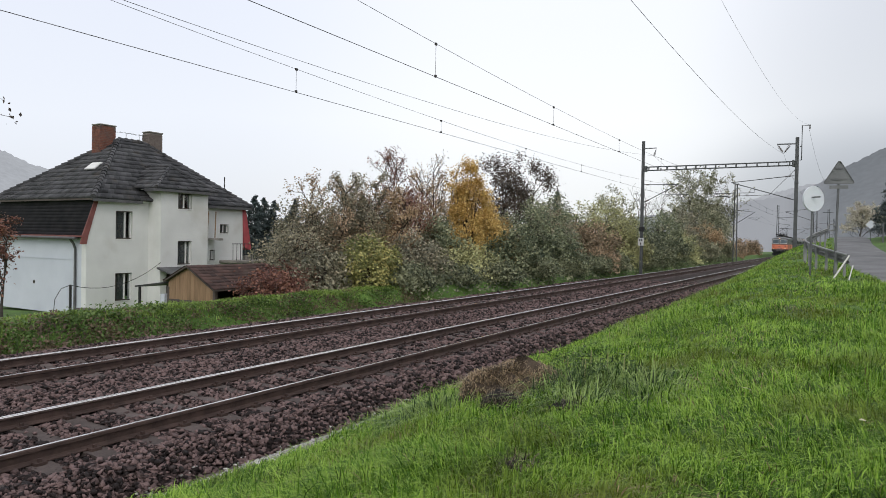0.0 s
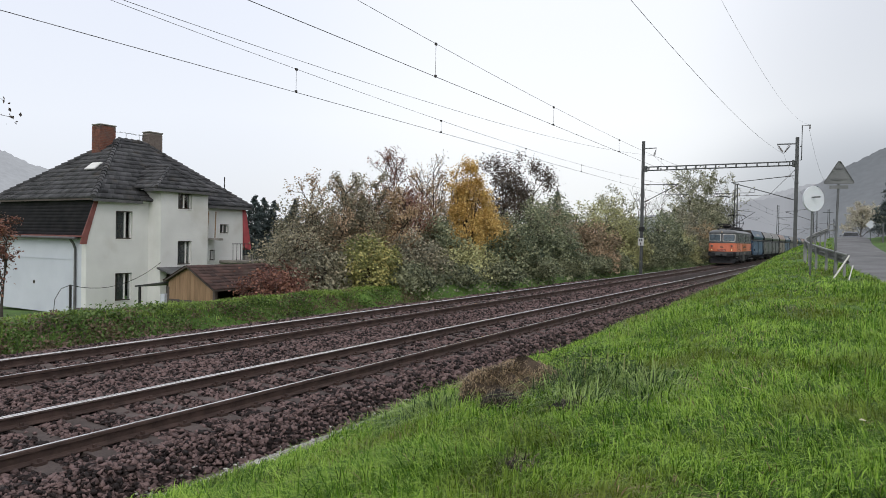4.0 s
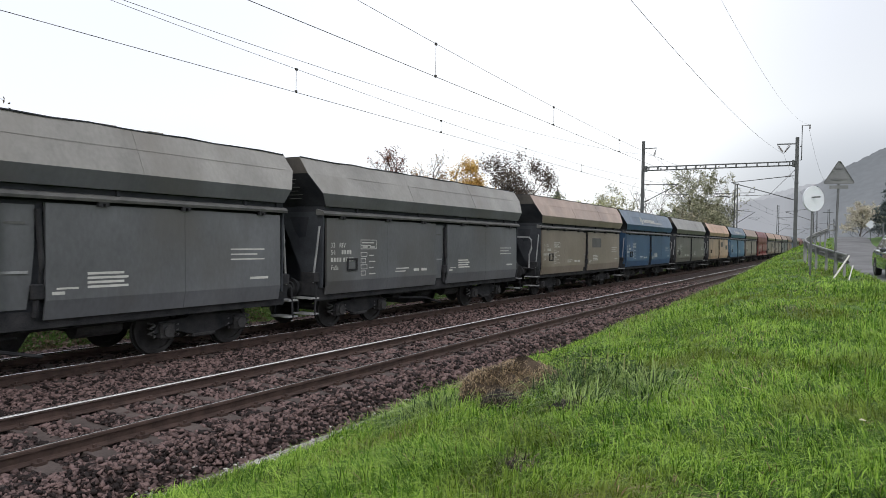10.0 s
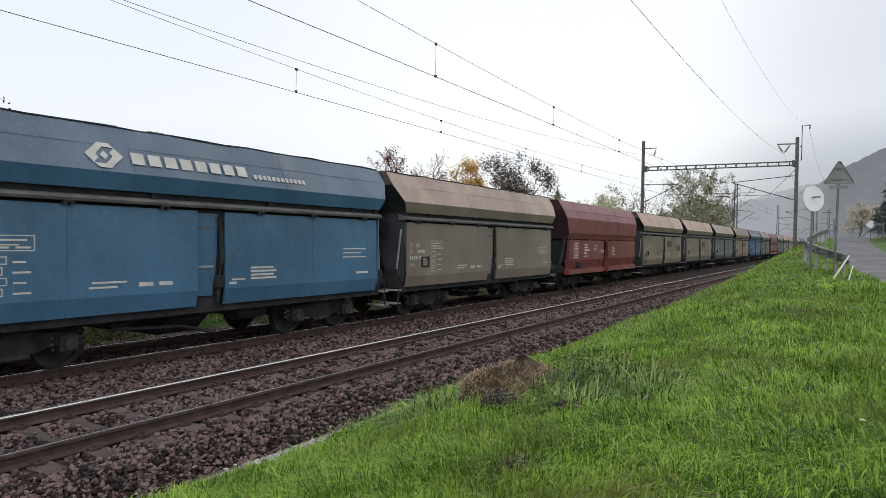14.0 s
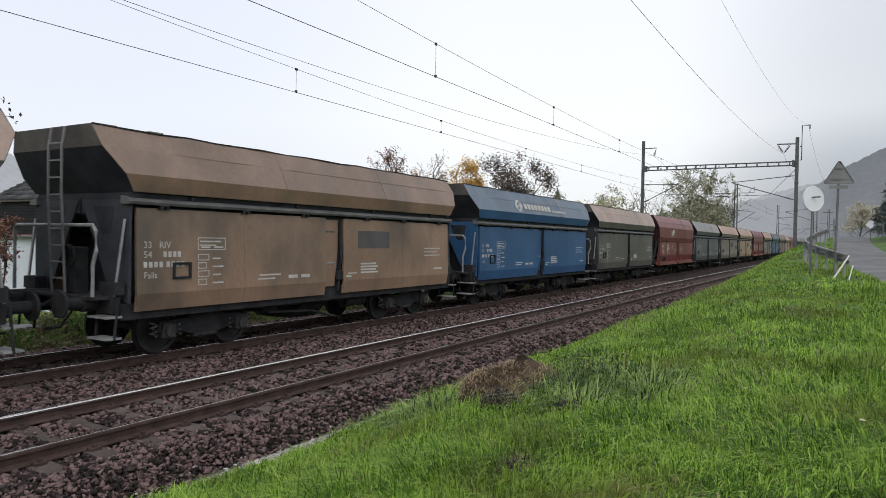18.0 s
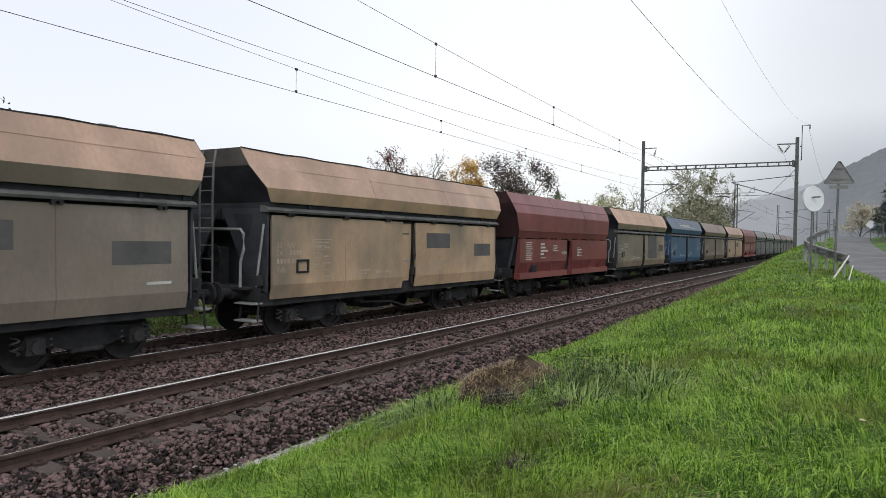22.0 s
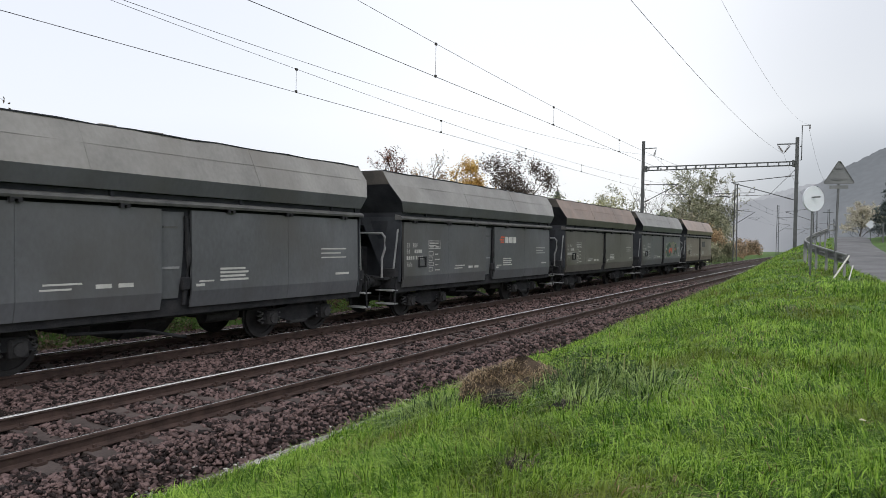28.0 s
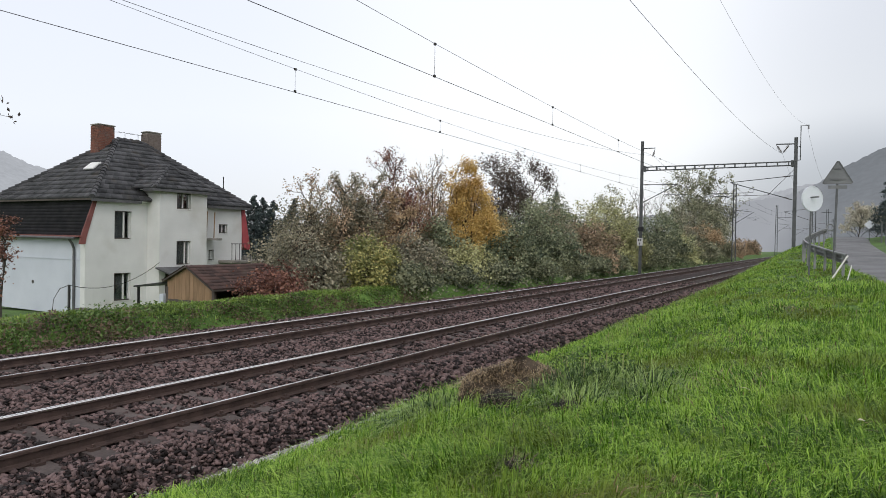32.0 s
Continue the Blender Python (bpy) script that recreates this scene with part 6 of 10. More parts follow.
def build_mound():
    rng = np.random.default_rng(21)
    t = thing("mown_heap", "heap of dead brown mown grass and soil on the bank", "heap", pose(*MOUND, ground_z(*MOUND) - 0.05))
    bm = bmesh.new()
    n, rings = 26, 9
    grid = []
    for i in range(rings + 1):
        f = i / rings
        row = []
        for k in range(n):
            a = 2 * math.pi * k / n
            w = 1 + 0.28 * math.sin(2 * a + 1) + 0.14 * math.sin(5 * a)
            rr = math.sin(f * math.pi / 2)
            z = 0.41 * math.cos(f * math.pi / 2) ** 0.8 * (1 + 0.16 * math.sin(3 * a + 4 * f)) + 0.05 * rng.standard_normal() * (i < rings)
            row.append(bm.verts.new((0.54 * rr * w * math.cos(a), 0.62 * rr * w * math.sin(a), z)))
        grid.append(row)
    for a, b in zip(grid, grid[1:]):
        for k in range(n):
            bm.faces.new((a[k], b[k], b[(k + 1) % n], a[(k + 1) % n]))
    soil = surface("dark_soil_and_hollow_shade", (0.004, 0.003, 0.003), (0.022, 0.017, 0.013), 5, 0.98, 0, 1.0, 40)
    part("heap_body", bm, surface("dead_grass_and_soil", (0.012, 0.009, 0.007), (0.11, 0.078, 0.052), 5, 0.98, 0, 1.0, 40), t, smooth=True)
    m = 9000
    a, rr = rng.uniform(0, 2 * np.pi, m), np.sqrt(rng.random(m)) * 0.98
    w = 1 + 0.28 * np.sin(2 * a + 1) + 0.14 * np.sin(5 * a)
    x, y = 0.54 * rr * w * np.cos(a), 0.62 * rr * w * np.sin(a)
    z = 0.41 * np.sqrt(np.clip(1 - rr ** 2, 0, 1)) ** 0.8 * (1 + 0.16 * np.sin(3 * a + 4 * np.arcsin(rr) * 2 / np.pi)) + 0.0
    keep = rng.random(m) < 0.85
    d = blades("straw", x[keep], y[keep], z[keep], rng.uniform(0.04, 0.09, keep.sum()), rng.uniform(0.005, 0.009, keep.sum()), rng, M_HEAPSTRAW, "", 2.6)
    d.parent = t
    for key in ("label", "category"):
        if key in d:
            del d[key]
    # the first lump's near-black colour paints the shaded hollow under the heap
    for x, y, r, lab in ((-3.15, 6.58, 0.21, "dark lump standing in for the shaded hollow at the heap's foot"), (-1.93, 4.34, 0.15, "small dark clump of dead grass"), (-2.25, 6.2, 0.20, "dark clump of dead stalks in the grass")):
        c = thing("soil_clod", lab, "clod", pose(x, y, ground_z(x, y) - 0.03))
        bm = bmesh.new()
        bmesh.ops.create_icosphere(bm, subdivisions=3, radius=r)
        for v in bm.verts:
            v.co *= 1 + 0.28 * noise.noise(v.co * 7) + 0.12 * noise.noise(v.co * 19)
            v.co.z *= 1.1 if r > 0.2 else 0.7
        part("clod_body", bm, soil, c, smooth=True)
        m = 1100 if r > 0.2 else 420
        p = rng.standard_normal((m, 3))
        p /= np.linalg.norm(p, axis=1, keepdims=True)
        p = p[p[:, 2] > -0.1] * r * ((1.1, 1.1, 1.0) if r > 0.2 else (1, 1, 0.6))
        s = blades("straw", p[:, 0], p[:, 1], p[:, 2], rng.uniform(0.05, 0.16, len(p)), rng.uniform(0.004, 0.007, len(p)), rng, M_HEAPDARK, "", 2.4)
        s.parent = c
        for key in ("label", "category"):
            if key in s:
                del s[key]
    # broad-leaved weeds beside the heap
    for k, (x, y) in enumerate(((-2.85, 7.7), (-2.6, 7.5), (-2.4, 7.8), (-2.7, 8.1), (-2.15, 7.6), (-3.0, 8.3), (-4.45, 7.2), (-2.5, 7.3))):
        w = thing("weed_plant", "leafy green weed beside the heap", "weed", pose(x, y, ground_z(x, y)))
        q = rng.standard_normal((170, 3)) * (0.12, 0.12, 0.11) + (0, 0, 0.16)
        tagged(hang("leaves", leaf_mesh("leaves", q, 0.06, rng, 0.35), LEAF["weed"], w), kind="stuff")
        part("stalk", tube(bmesh.new(), [(0, 0, -0.05), (0.01, 0, 0.35)], 0.006, 5), LEAF["olive"], w)
    # fallen pale leaves
    leafm = surface("fallen_leaf", (0.35, 0.32, 0.2), (0.6, 0.55, 0.4), 6, 0.8, 0, 0.1, 30)
    for k, (x, y) in enumerate(((-0.79, 6.89), (0.12, 5.93), (-1.2, 9.0), (-1.9, 11.0))):
        bm = bmesh.new()
        v = [bm.verts.new(q) for q in ((-0.05, 0, 0), (0.0, 0.025, 0.014), (0.06, 0, 0.004), (0.0, -0.022, 0.012))]
        bm.faces.new((v[0], v[1], v[3])), bm.faces.new((v[1], v[2], v[3]))
        o = part("fallen_leaf", bm, leafm)
        tagged(o, "pale fallen leaf lying in the grass", "leaf", "fallen leaves")
        o.matrix_basis = pose(x, y, ground_z(x, y) + 0.10, 10 * k, 15, 50 * k)


build_mound()


# ---------------------------------------------------------------- distance
def misty(name, near, far, x0, x1):
    """Far woods with mist put into their glow: tree mottle in the clearer part, paling to the colour of the cloud along
    x.
    """
    m = bpy.data.materials.new(name)
    m.use_nodes = True
    nt = m.node_tree
    n, ln = nt.nodes.new, nt.links.new
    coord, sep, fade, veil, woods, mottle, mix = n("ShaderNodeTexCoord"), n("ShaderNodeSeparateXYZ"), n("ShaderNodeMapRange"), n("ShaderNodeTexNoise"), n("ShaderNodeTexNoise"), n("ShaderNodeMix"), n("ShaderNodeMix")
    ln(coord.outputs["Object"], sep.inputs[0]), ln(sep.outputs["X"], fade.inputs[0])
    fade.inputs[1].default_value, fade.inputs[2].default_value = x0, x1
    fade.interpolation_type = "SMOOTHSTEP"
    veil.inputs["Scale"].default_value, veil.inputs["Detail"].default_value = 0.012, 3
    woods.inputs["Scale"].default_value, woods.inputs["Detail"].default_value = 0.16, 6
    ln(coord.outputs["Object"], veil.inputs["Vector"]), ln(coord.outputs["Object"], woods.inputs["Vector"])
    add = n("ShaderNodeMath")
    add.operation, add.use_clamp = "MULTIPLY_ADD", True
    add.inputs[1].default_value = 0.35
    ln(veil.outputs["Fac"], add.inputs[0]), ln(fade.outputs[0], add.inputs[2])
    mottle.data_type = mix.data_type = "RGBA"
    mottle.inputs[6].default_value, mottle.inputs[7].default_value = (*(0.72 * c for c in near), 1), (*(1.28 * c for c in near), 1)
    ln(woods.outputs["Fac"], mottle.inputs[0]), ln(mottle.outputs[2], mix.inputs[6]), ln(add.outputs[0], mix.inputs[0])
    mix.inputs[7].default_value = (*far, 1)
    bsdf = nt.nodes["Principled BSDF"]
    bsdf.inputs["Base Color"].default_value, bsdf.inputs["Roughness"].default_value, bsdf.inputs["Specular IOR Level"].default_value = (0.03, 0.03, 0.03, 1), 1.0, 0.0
    # emission carries both woods and haze; the base colour is almost black
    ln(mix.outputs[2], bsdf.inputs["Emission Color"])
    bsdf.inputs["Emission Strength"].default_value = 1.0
    return m


def build_hills():
    """Wooded slopes with mist painted into their colour, far behind everything."""
    def slope(name, label, pts, depth, glow, seed):
        rng = random.Random(seed)
        bm = bmesh.new()
        rows = []
        fine = []
        for (a, b), (c, d) in zip(pts, pts[1:]):
            for k in range(14):
                f = k / 14
                fine.append((a + (c - a) * f, b + (d - b) * f + rng.uniform(-0.35, 0.6) * depth / 600))
        for ang, up in fine:
            q = radians(ang)
            x, y = -math.sin(q), math.cos(q)
            col = []
            for j in range(7):
                f = j / 6
                r = depth * (1.0 + 0.55 * f)
                col.append(bm.verts.new((x * r, y * r, -10 + (up + 10) * (f ** 0.75) * (r / depth) * (1.0 + 0.008 * rng.uniform(-1, 1)))))
            rows.append(col)
        for a, b in zip(rows, rows[1:]):
            for j in range(6):
                bm.faces.new((a[j], b[j], b[j + 1], a[j + 1]))
        tagged(part(name, bm, misty(name + "_mist", *glow), smooth=True), label, "hill", kind="structure")
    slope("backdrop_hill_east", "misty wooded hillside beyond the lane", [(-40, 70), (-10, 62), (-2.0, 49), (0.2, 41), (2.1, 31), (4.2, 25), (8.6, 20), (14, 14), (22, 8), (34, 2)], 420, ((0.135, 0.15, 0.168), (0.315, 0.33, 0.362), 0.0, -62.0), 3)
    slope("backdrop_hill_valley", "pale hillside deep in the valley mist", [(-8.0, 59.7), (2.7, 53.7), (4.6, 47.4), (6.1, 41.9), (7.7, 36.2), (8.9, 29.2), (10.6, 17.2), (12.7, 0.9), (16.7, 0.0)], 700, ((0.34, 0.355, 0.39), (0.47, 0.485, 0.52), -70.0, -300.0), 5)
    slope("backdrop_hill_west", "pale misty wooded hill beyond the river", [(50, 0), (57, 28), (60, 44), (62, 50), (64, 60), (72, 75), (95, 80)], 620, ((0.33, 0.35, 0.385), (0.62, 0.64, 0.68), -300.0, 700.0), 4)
    c = thing("far_building", "pale low building in the mist beside the line", "building", pose(-45, 262, -4))
    wall = surface("misty_pale_wall", (0.5, 0.5, 0.5), (0.6, 0.6, 0.6), 1, 0.9, 0, 0, 10)
    part("wall", box(bmesh.new(), (-7, -4, 0), (7, 4, 3.4)), wall, c)
    part("roof", prism(bmesh.new(), [(-7.4, 3.4), (7.4, 3.4), (5.5, 5.2), (-5.5, 5.2)], "y", -4.3, 4.3), H_TILE, c)


build_hills()


# ---------------------------------------------------------------- the train
SPEED = 17.9275
HOPPER_PITCH = 12.54


def lead(t):
    """Place along the line of the centre of the first hopper wagon."""
    return 9.02 + 5.395 - 6 * HOPPER_PITCH - (SPEED * (t - 18) + 89.917)


def paint(name, col, hood=False, dirt=(0.09, 0.08, 0.07), amount=0.6, rough=0.38):
    light = tuple(min(1, c * 1.25 + 0.01) for c in col)
    dark = tuple(c * 0.72 for c in col)
    return surface(name, dark, light, 0.9, rough, 0.0, 0.12, 14, spots=dirt, spot_at=amount, spot_scale=0.55, stretch=(1.0, 1.0, 0.6))


P_BLUE = paint("blue_wagon_paint", (0.024, 0.075, 0.162), amount=0.72, dirt=(0.03, 0.06, 0.10))
P_LBLUE = paint("sky_blue_wagon_paint", (0.040, 0.115, 0.205), amount=0.72, dirt=(0.05, 0.09, 0.14))
P_BBLUE = paint("bright_blue_wagon_paint", (0.024, 0.085, 0.20), amount=0.74, dirt=(0.03, 0.07, 0.14))
P_DBLUE = paint("navy_wagon_paint", (0.023, 0.064, 0.136), amount=0.70, dirt=(0.03, 0.05, 0.09))
P_GREY = paint("dark_grey_wagon_paint", (0.094, 0.098, 0.109), dirt=(0.072, 0.069, 0.068))
P_SLATE = paint("slate_brown_wagon_paint", (0.102, 0.098, 0.090), dirt=(0.075, 0.068, 0.06))
P_OLIVE = paint("olive_grey_wagon_paint", (0.186, 0.158, 0.131), dirt=(0.145, 0.120, 0.095))
P_TAN = paint("tan_wagon_paint", (0.42, 0.294, 0.192), dirt=(0.16, 0.137, 0.11), amount=0.6)
P_KHAKI = paint("khaki_wagon_paint", (0.245, 0.190, 0.135), dirt=(0.11, 0.10, 0.085), amount=0.56)
P_BROWN = paint("brown_wagon_paint", (0.255, 0.165, 0.115), dirt=(0.09, 0.075, 0.06))
P_RUSTY = paint("rusty_brown_wagon_paint", (0.18, 0.125, 0.098), dirt=(0.09, 0.075, 0.06))
P_RED = paint("oxide_red_wagon_paint", (0.175, 0.046, 0.044), dirt=(0.12, 0.045, 0.042), amount=0.66)
P_HGREY = paint("dusty_grey_hood", (0.222, 0.214, 0.204), dirt=(0.165, 0.152, 0.138))
P_HBROWN = paint("dusty_brown_hood", (0.325, 0.235, 0.192), dirt=(0.21, 0.16, 0.135))
P_HRUST = paint("rusty_brown_hood", (0.20, 0.135, 0.10), dirt=(0.13, 0.095, 0.075))
P_HTAN = paint("dusty_tan_hood", (0.41, 0.268, 0.196), dirt=(0.29, 0.20, 0.155))
P_HORANGE = paint("ochre_hood", (0.45, 0.275, 0.178), dirt=(0.31, 0.19, 0.125), amount=0.64)
P_HBLUE = paint("dusty_blue_hood", (0.085, 0.125, 0.18), dirt=(0.15, 0.17, 0.19), amount=0.62)
P_HDBLUE = paint("dusty_navy_hood", (0.045, 0.078, 0.13), dirt=(0.10, 0.12, 0.15), amount=0.62)
M_GEAR = surface("dusty_axle_boxes", (0.014, 0.014, 0.016), (0.055, 0.054, 0.056), 5, 0.8, 0.0, 0.4, 40, spec=0.3)
M_SPRING = surface("dusty_coil_springs", (0.04, 0.04, 0.043), (0.13, 0.13, 0.135), 5, 0.7, 0.0, 0.2, 40)
M_WHEEL = surface("worn_steel_wheel", (0.014, 0.014, 0.016), (0.042, 0.040, 0.041), 4, 0.75, 0.0, 0.2, 40, spec=0.25)
# soot tone that also paints shade on ends, in gaps and recesses
M_ENDDARK = surface("soot_and_painted_shade", (0.015, 0.017, 0.022), (0.042, 0.045, 0.053), 2, 0.8, 0.0, 0.2, 30, spec=0.2)
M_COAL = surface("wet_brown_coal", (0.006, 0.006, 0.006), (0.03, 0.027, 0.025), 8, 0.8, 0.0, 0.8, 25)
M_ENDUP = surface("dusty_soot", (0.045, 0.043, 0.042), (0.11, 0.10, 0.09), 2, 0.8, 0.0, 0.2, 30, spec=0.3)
# wing plates darkened too, for the shade under the overhanging hood
M_ENDWING = surface("shade_dark_end_plate", (0.018, 0.021, 0.027), (0.050, 0.055, 0.065), 2, 0.75, 0.0, 0.2, 30, spec=0.3)
M_PALEBAR = surface("pale_handrail", (0.17, 0.175, 0.185), (0.34, 0.345, 0.35), 5, 0.6, 0.2, 0.1, 40)
M_LADDER = surface("worn_grey_ladder", (0.13, 0.13, 0.14), (0.25, 0.25, 0.26), 4, 0.6, 0.2, 0.1, 40)
M_FADED = surface("faded_stencil_paint", (0.30, 0.24, 0.18), (0.43, 0.36, 0.29), 3, 0.7, 0, 0.05, 30)
M_LETTER = surface("white_stencil_paint", (0.36, 0.36, 0.34), (0.56, 0.56, 0.54), 3, 0.7, 0, 0.05, 30)
M_LEDGE = surface("rain_ledge_paint", (0.050, 0.051, 0.053), (0.125, 0.125, 0.122), 3, 0.6, 0.1, 0.1, 30)

# levels of the open-topped hood: height, half width, lead end, tail end
HOOD = [(2.97, 1.50, -5.36, 5.34), (3.26, 1.58, -5.56, 5.48), (3.70, 1.37, -5.85, 5.73), (4.06, 1.18, -5.93, 5.62)]
RED_HOOD = [(2.36, 1.44, -5.28, 5.28), (2.62, 1.53, -5.36, 5.36), (3.28, 1.53, -5.62, 5.50), (3.62, 1.40, -5.74, 5.60), (4.04, 1.16, -5.80, 5.62)]


def loft_hood(levels, rim=0.05, cuts=18, seed=1):
    """A thin open box of sloping plates through the levels, slightly buckled, with a lining and a rolled rim."""
    rng = random.Random(seed)
    bm = bmesh.new()
    rings = []
    for i, (z, w, a, b) in enumerate(levels):
        ring = []
        ys = [a + (b - a) * k / cuts for k in range(cuts + 1)]
        bow = [0.0] + [rng.uniform(-0.013, 0.009) for _ in range(cuts - 1)] + [0.0]
        sag = [0.012 * math.sin(2.3 * k + seed) + rng.uniform(-0.008, 0.008) if i == len(levels) - 1 else 0.0 for k in range(cuts + 1)]
        ring += [bm.verts.new((w + bow[k], ys[k], z + sag[k])) for k in range(cuts + 1)]
        ring += [bm.verts.new((-w - bow[k], ys[k], z + sag[k])) for k in range(cuts, -1, -1)]
        rings.append(ring)
    n = len(rings[0])
    for lo, hi in zip(rings, rings[1:]):
        for k in range(n):
            bm.faces.new((lo[k], lo[(k + 1) % n], hi[(k + 1) % n], hi[k]))
    # rolled rim and the lining down to the load
    top = rings[-1]
    inner = [bm.verts.new((v.co.x - math.copysign(rim, v.co.x), v.co.y * (1 - rim / 4), v.co.z)) for v in top]
    deep = [bm.verts.new((v.co.x * 0.98, v.co.y * 0.95, v.co.z - 0.30)) for v in inner]
    for p, q in ((top, inner), (inner, deep)):
        for k in range(n):
            bm.faces.new((p[k], p[(k + 1) % n], q[(k + 1) % n], q[k]))
    bmesh.ops.recalc_face_normals(bm, faces=bm.faces)
    return bm


def hood_end_plate(levels, end, lift=0.012):
    """The plate on the end of a hood, through its lower levels; soot and shade share its colour."""
    bm = bmesh.new()
    rows = []
    for z, w, a, b in levels:
        y = a if end < 0 else b
        rows.append([[bm.verts.new((sx * (w - 0.006), y + end * d, z)) for sx in (-1, 1)] for d in (-0.004, lift)])
    for lo, hi in zip(rows, rows[1:]):
        for d in (0, 1):
            bm.faces.new((lo[d][0], lo[d][1], hi[d][1], hi[d][0]))
        for sx in (0, 1):
            bm.faces.new((lo[0][sx], lo[1][sx], hi[1][sx], hi[0][sx]))
    for row in (rows[0], rows[-1]):
        bm.faces.new((row[0][0], row[0][1], row[1][1], row[1][0]))
    bmesh.ops.recalc_face_normals(bm, faces=bm.faces)
    return bm


def load_of(levels):
    """Heaped coal a little below the rim."""
    z, w, a, b = levels[-1]
    bm = bmesh.new()
    rng = random.Random(4)
    nx, ny = 6, 30
    g = [[bm.verts.new(((w - 0.07) * (2 * i / nx - 1), (a + 0.12) + (b - a - 0.24) * j / ny, z - 0.34 + 0.22 * math.sin(math.pi * i / nx) * (0.6 + 0.4 * math.sin(math.pi * j / ny)) + rng.uniform(-0.04, 0.04))) for i in range(nx + 1)] for j in range(ny + 1)]
    for p, q in zip(g, g[1:]):
        for i in range(nx):
            bm.faces.new((p[i], p[i + 1], q[i + 1], q[i]))
    return bm


def side_panel(bm, y0, y1, x=1.0):
    """One self-discharge flap: a thin shell, leaning in at its foot."""
    prism(bm, [(1.46 * x, 2.70), (1.505 * x, 1.20), (1.45 * x, 0.90), (1.41 * x, 0.90), (1.45 * x, 1.20), (1.40 * x, 2.70)], "y", y0, y1)


def bogie(parent, y, name="bogie", base=1.75, r=0.46, gear=M_GEAR):
    bg = new(name)
    bg.parent = parent
    bg.matrix_basis = pose(0, y, 0)
    for side in (-1, 1):
        bm = bmesh.new()
        x = side * 1.03
        prism(bm, [(-base / 2 - 0.25, 0.42), (-base / 2 - 0.15, 0.62), (-0.45, 0.66), (-0.3, 0.74), (0.3, 0.74), (0.45, 0.66), (base / 2 + 0.15, 0.62), (base / 2 + 0.25, 0.42), (base / 2 - 0.3, 0.42), (0.35, 0.34), (-0.35, 0.34), (-base / 2 + 0.3, 0.42)], "x", x - 0.06, x + 0.06)
        part("side_frame", bm, M_UNDER, bg)
        for k in (-1, 1):
            bm = bmesh.new()
            yy = k * base / 2
            box(bm, (x - 0.14, yy - 0.15, 0.30), (x + 0.14, yy + 0.15, 0.60), 0.03)
            disc(bm, (x + side * 0.15, yy, 0.45), (1, 0, 0), 0.11, 0.03, 12)
            part("axle_box", bm, gear, bg)
            for dy in (-0.26, 0.26):
                coil = [(x + 0.062 * math.cos(1.05 * i), yy + dy + 0.062 * math.sin(1.05 * i), 0.35 + 0.0165 * i) for i in range(17)]
                part("coil_spring", tube(bmesh.new(), coil, 0.018, 4), M_SPRING, bg)
        bm = bmesh.new()
        box(bm, (x - 0.08, -0.28, 0.26), (x + 0.08, 0.28, 0.34), 0.02)
        for i in range(4):
            box(bm, (x - 0.05, -0.42 + 0.05 * i, 0.44 - 0.035 * i), (x + 0.05, 0.42 - 0.05 * i, 0.465 - 0.035 * i))
        part("spring_plank", bm, gear, bg)
    for k in (-1, 1):
        wheelset(bg, k * base / 2, r)
    return bg


WHEEL_MESH = {}
def wheelset(parent, y, r):
    if r not in WHEEL_MESH:
        bm = bmesh.new()
        for side in (-1, 1):
            disc(bm, (side * 0.75, 0, 0), (1, 0, 0), r, 0.065, 28, r * 0.82)
            disc(bm, (side * 0.72, 0, 0), (1, 0, 0), r + 0.028, 0.016, 28, r * 0.82)
            disc(bm, (side * 0.75, 0, 0), (1, 0, 0), r * 0.84, 0.018, 28)
            disc(bm, (side * 0.78, 0, 0), (1, 0, 0), r * 0.25, 0.07, 14)
        disc(bm, (0, 0, 0), (1, 0, 0), 0.08, 0.95, 12)
        me = bpy.data.meshes.new("wheelset")
        bm.to_mesh(me)
        bm.free()
        me.materials.append(M_WHEEL)
        WHEEL_MESH[r] = me
    ob = new("wheelset", WHEEL_MESH[r])
    ob.parent = parent
    ob.matrix_basis = pose(0, y, r)
    return ob


def buffers(parent, y, way):
    for side in (-1, 1):
        bm = bmesh.new()
        disc(bm, (side * 0.875, y + way * 0.30, 1.06), (0, 1, 0), 0.10, 0.30, 14)
        disc(bm, (side * 0.875, y + way * 0.12, 1.06), (0, 1, 0), 0.15, 0.12, 14)
        disc(bm, (side * 0.875, y + way * 0.59, 1.06), (0, 1, 0), 0.225, 0.025, 20)
        part("buffer", bm, M_UNDER, parent)
    bm = bmesh.new()
    box(bm, (-0.10, min(y, y + way * 0.25), 0.96), (0.10, max(y, y + way * 0.25), 1.14), 0.02)
    tube(bm, [(0, y + way * 0.25, 1.05), (0.02, y + way * 0.40, 0.98), (0, y + way * 0.55, 1.02)], 0.035, 6)
    tube(bm, [(0.3, y, 0.95), (0.32, y + way * 0.25, 0.62), (0.28, y + way * 0.5, 0.60)], 0.025, 6)
    part("coupling", bm, M_UNDER, parent)


def frame_of(y, z, w, h, t=0.016):
    """A stencilled box: four thin lines."""
    return [(y, z, w, t), (y, z + h - t, w, t), (y, z + t, t, h - 2 * t), (y + w - t, z + t, t, h - 2 * t)]


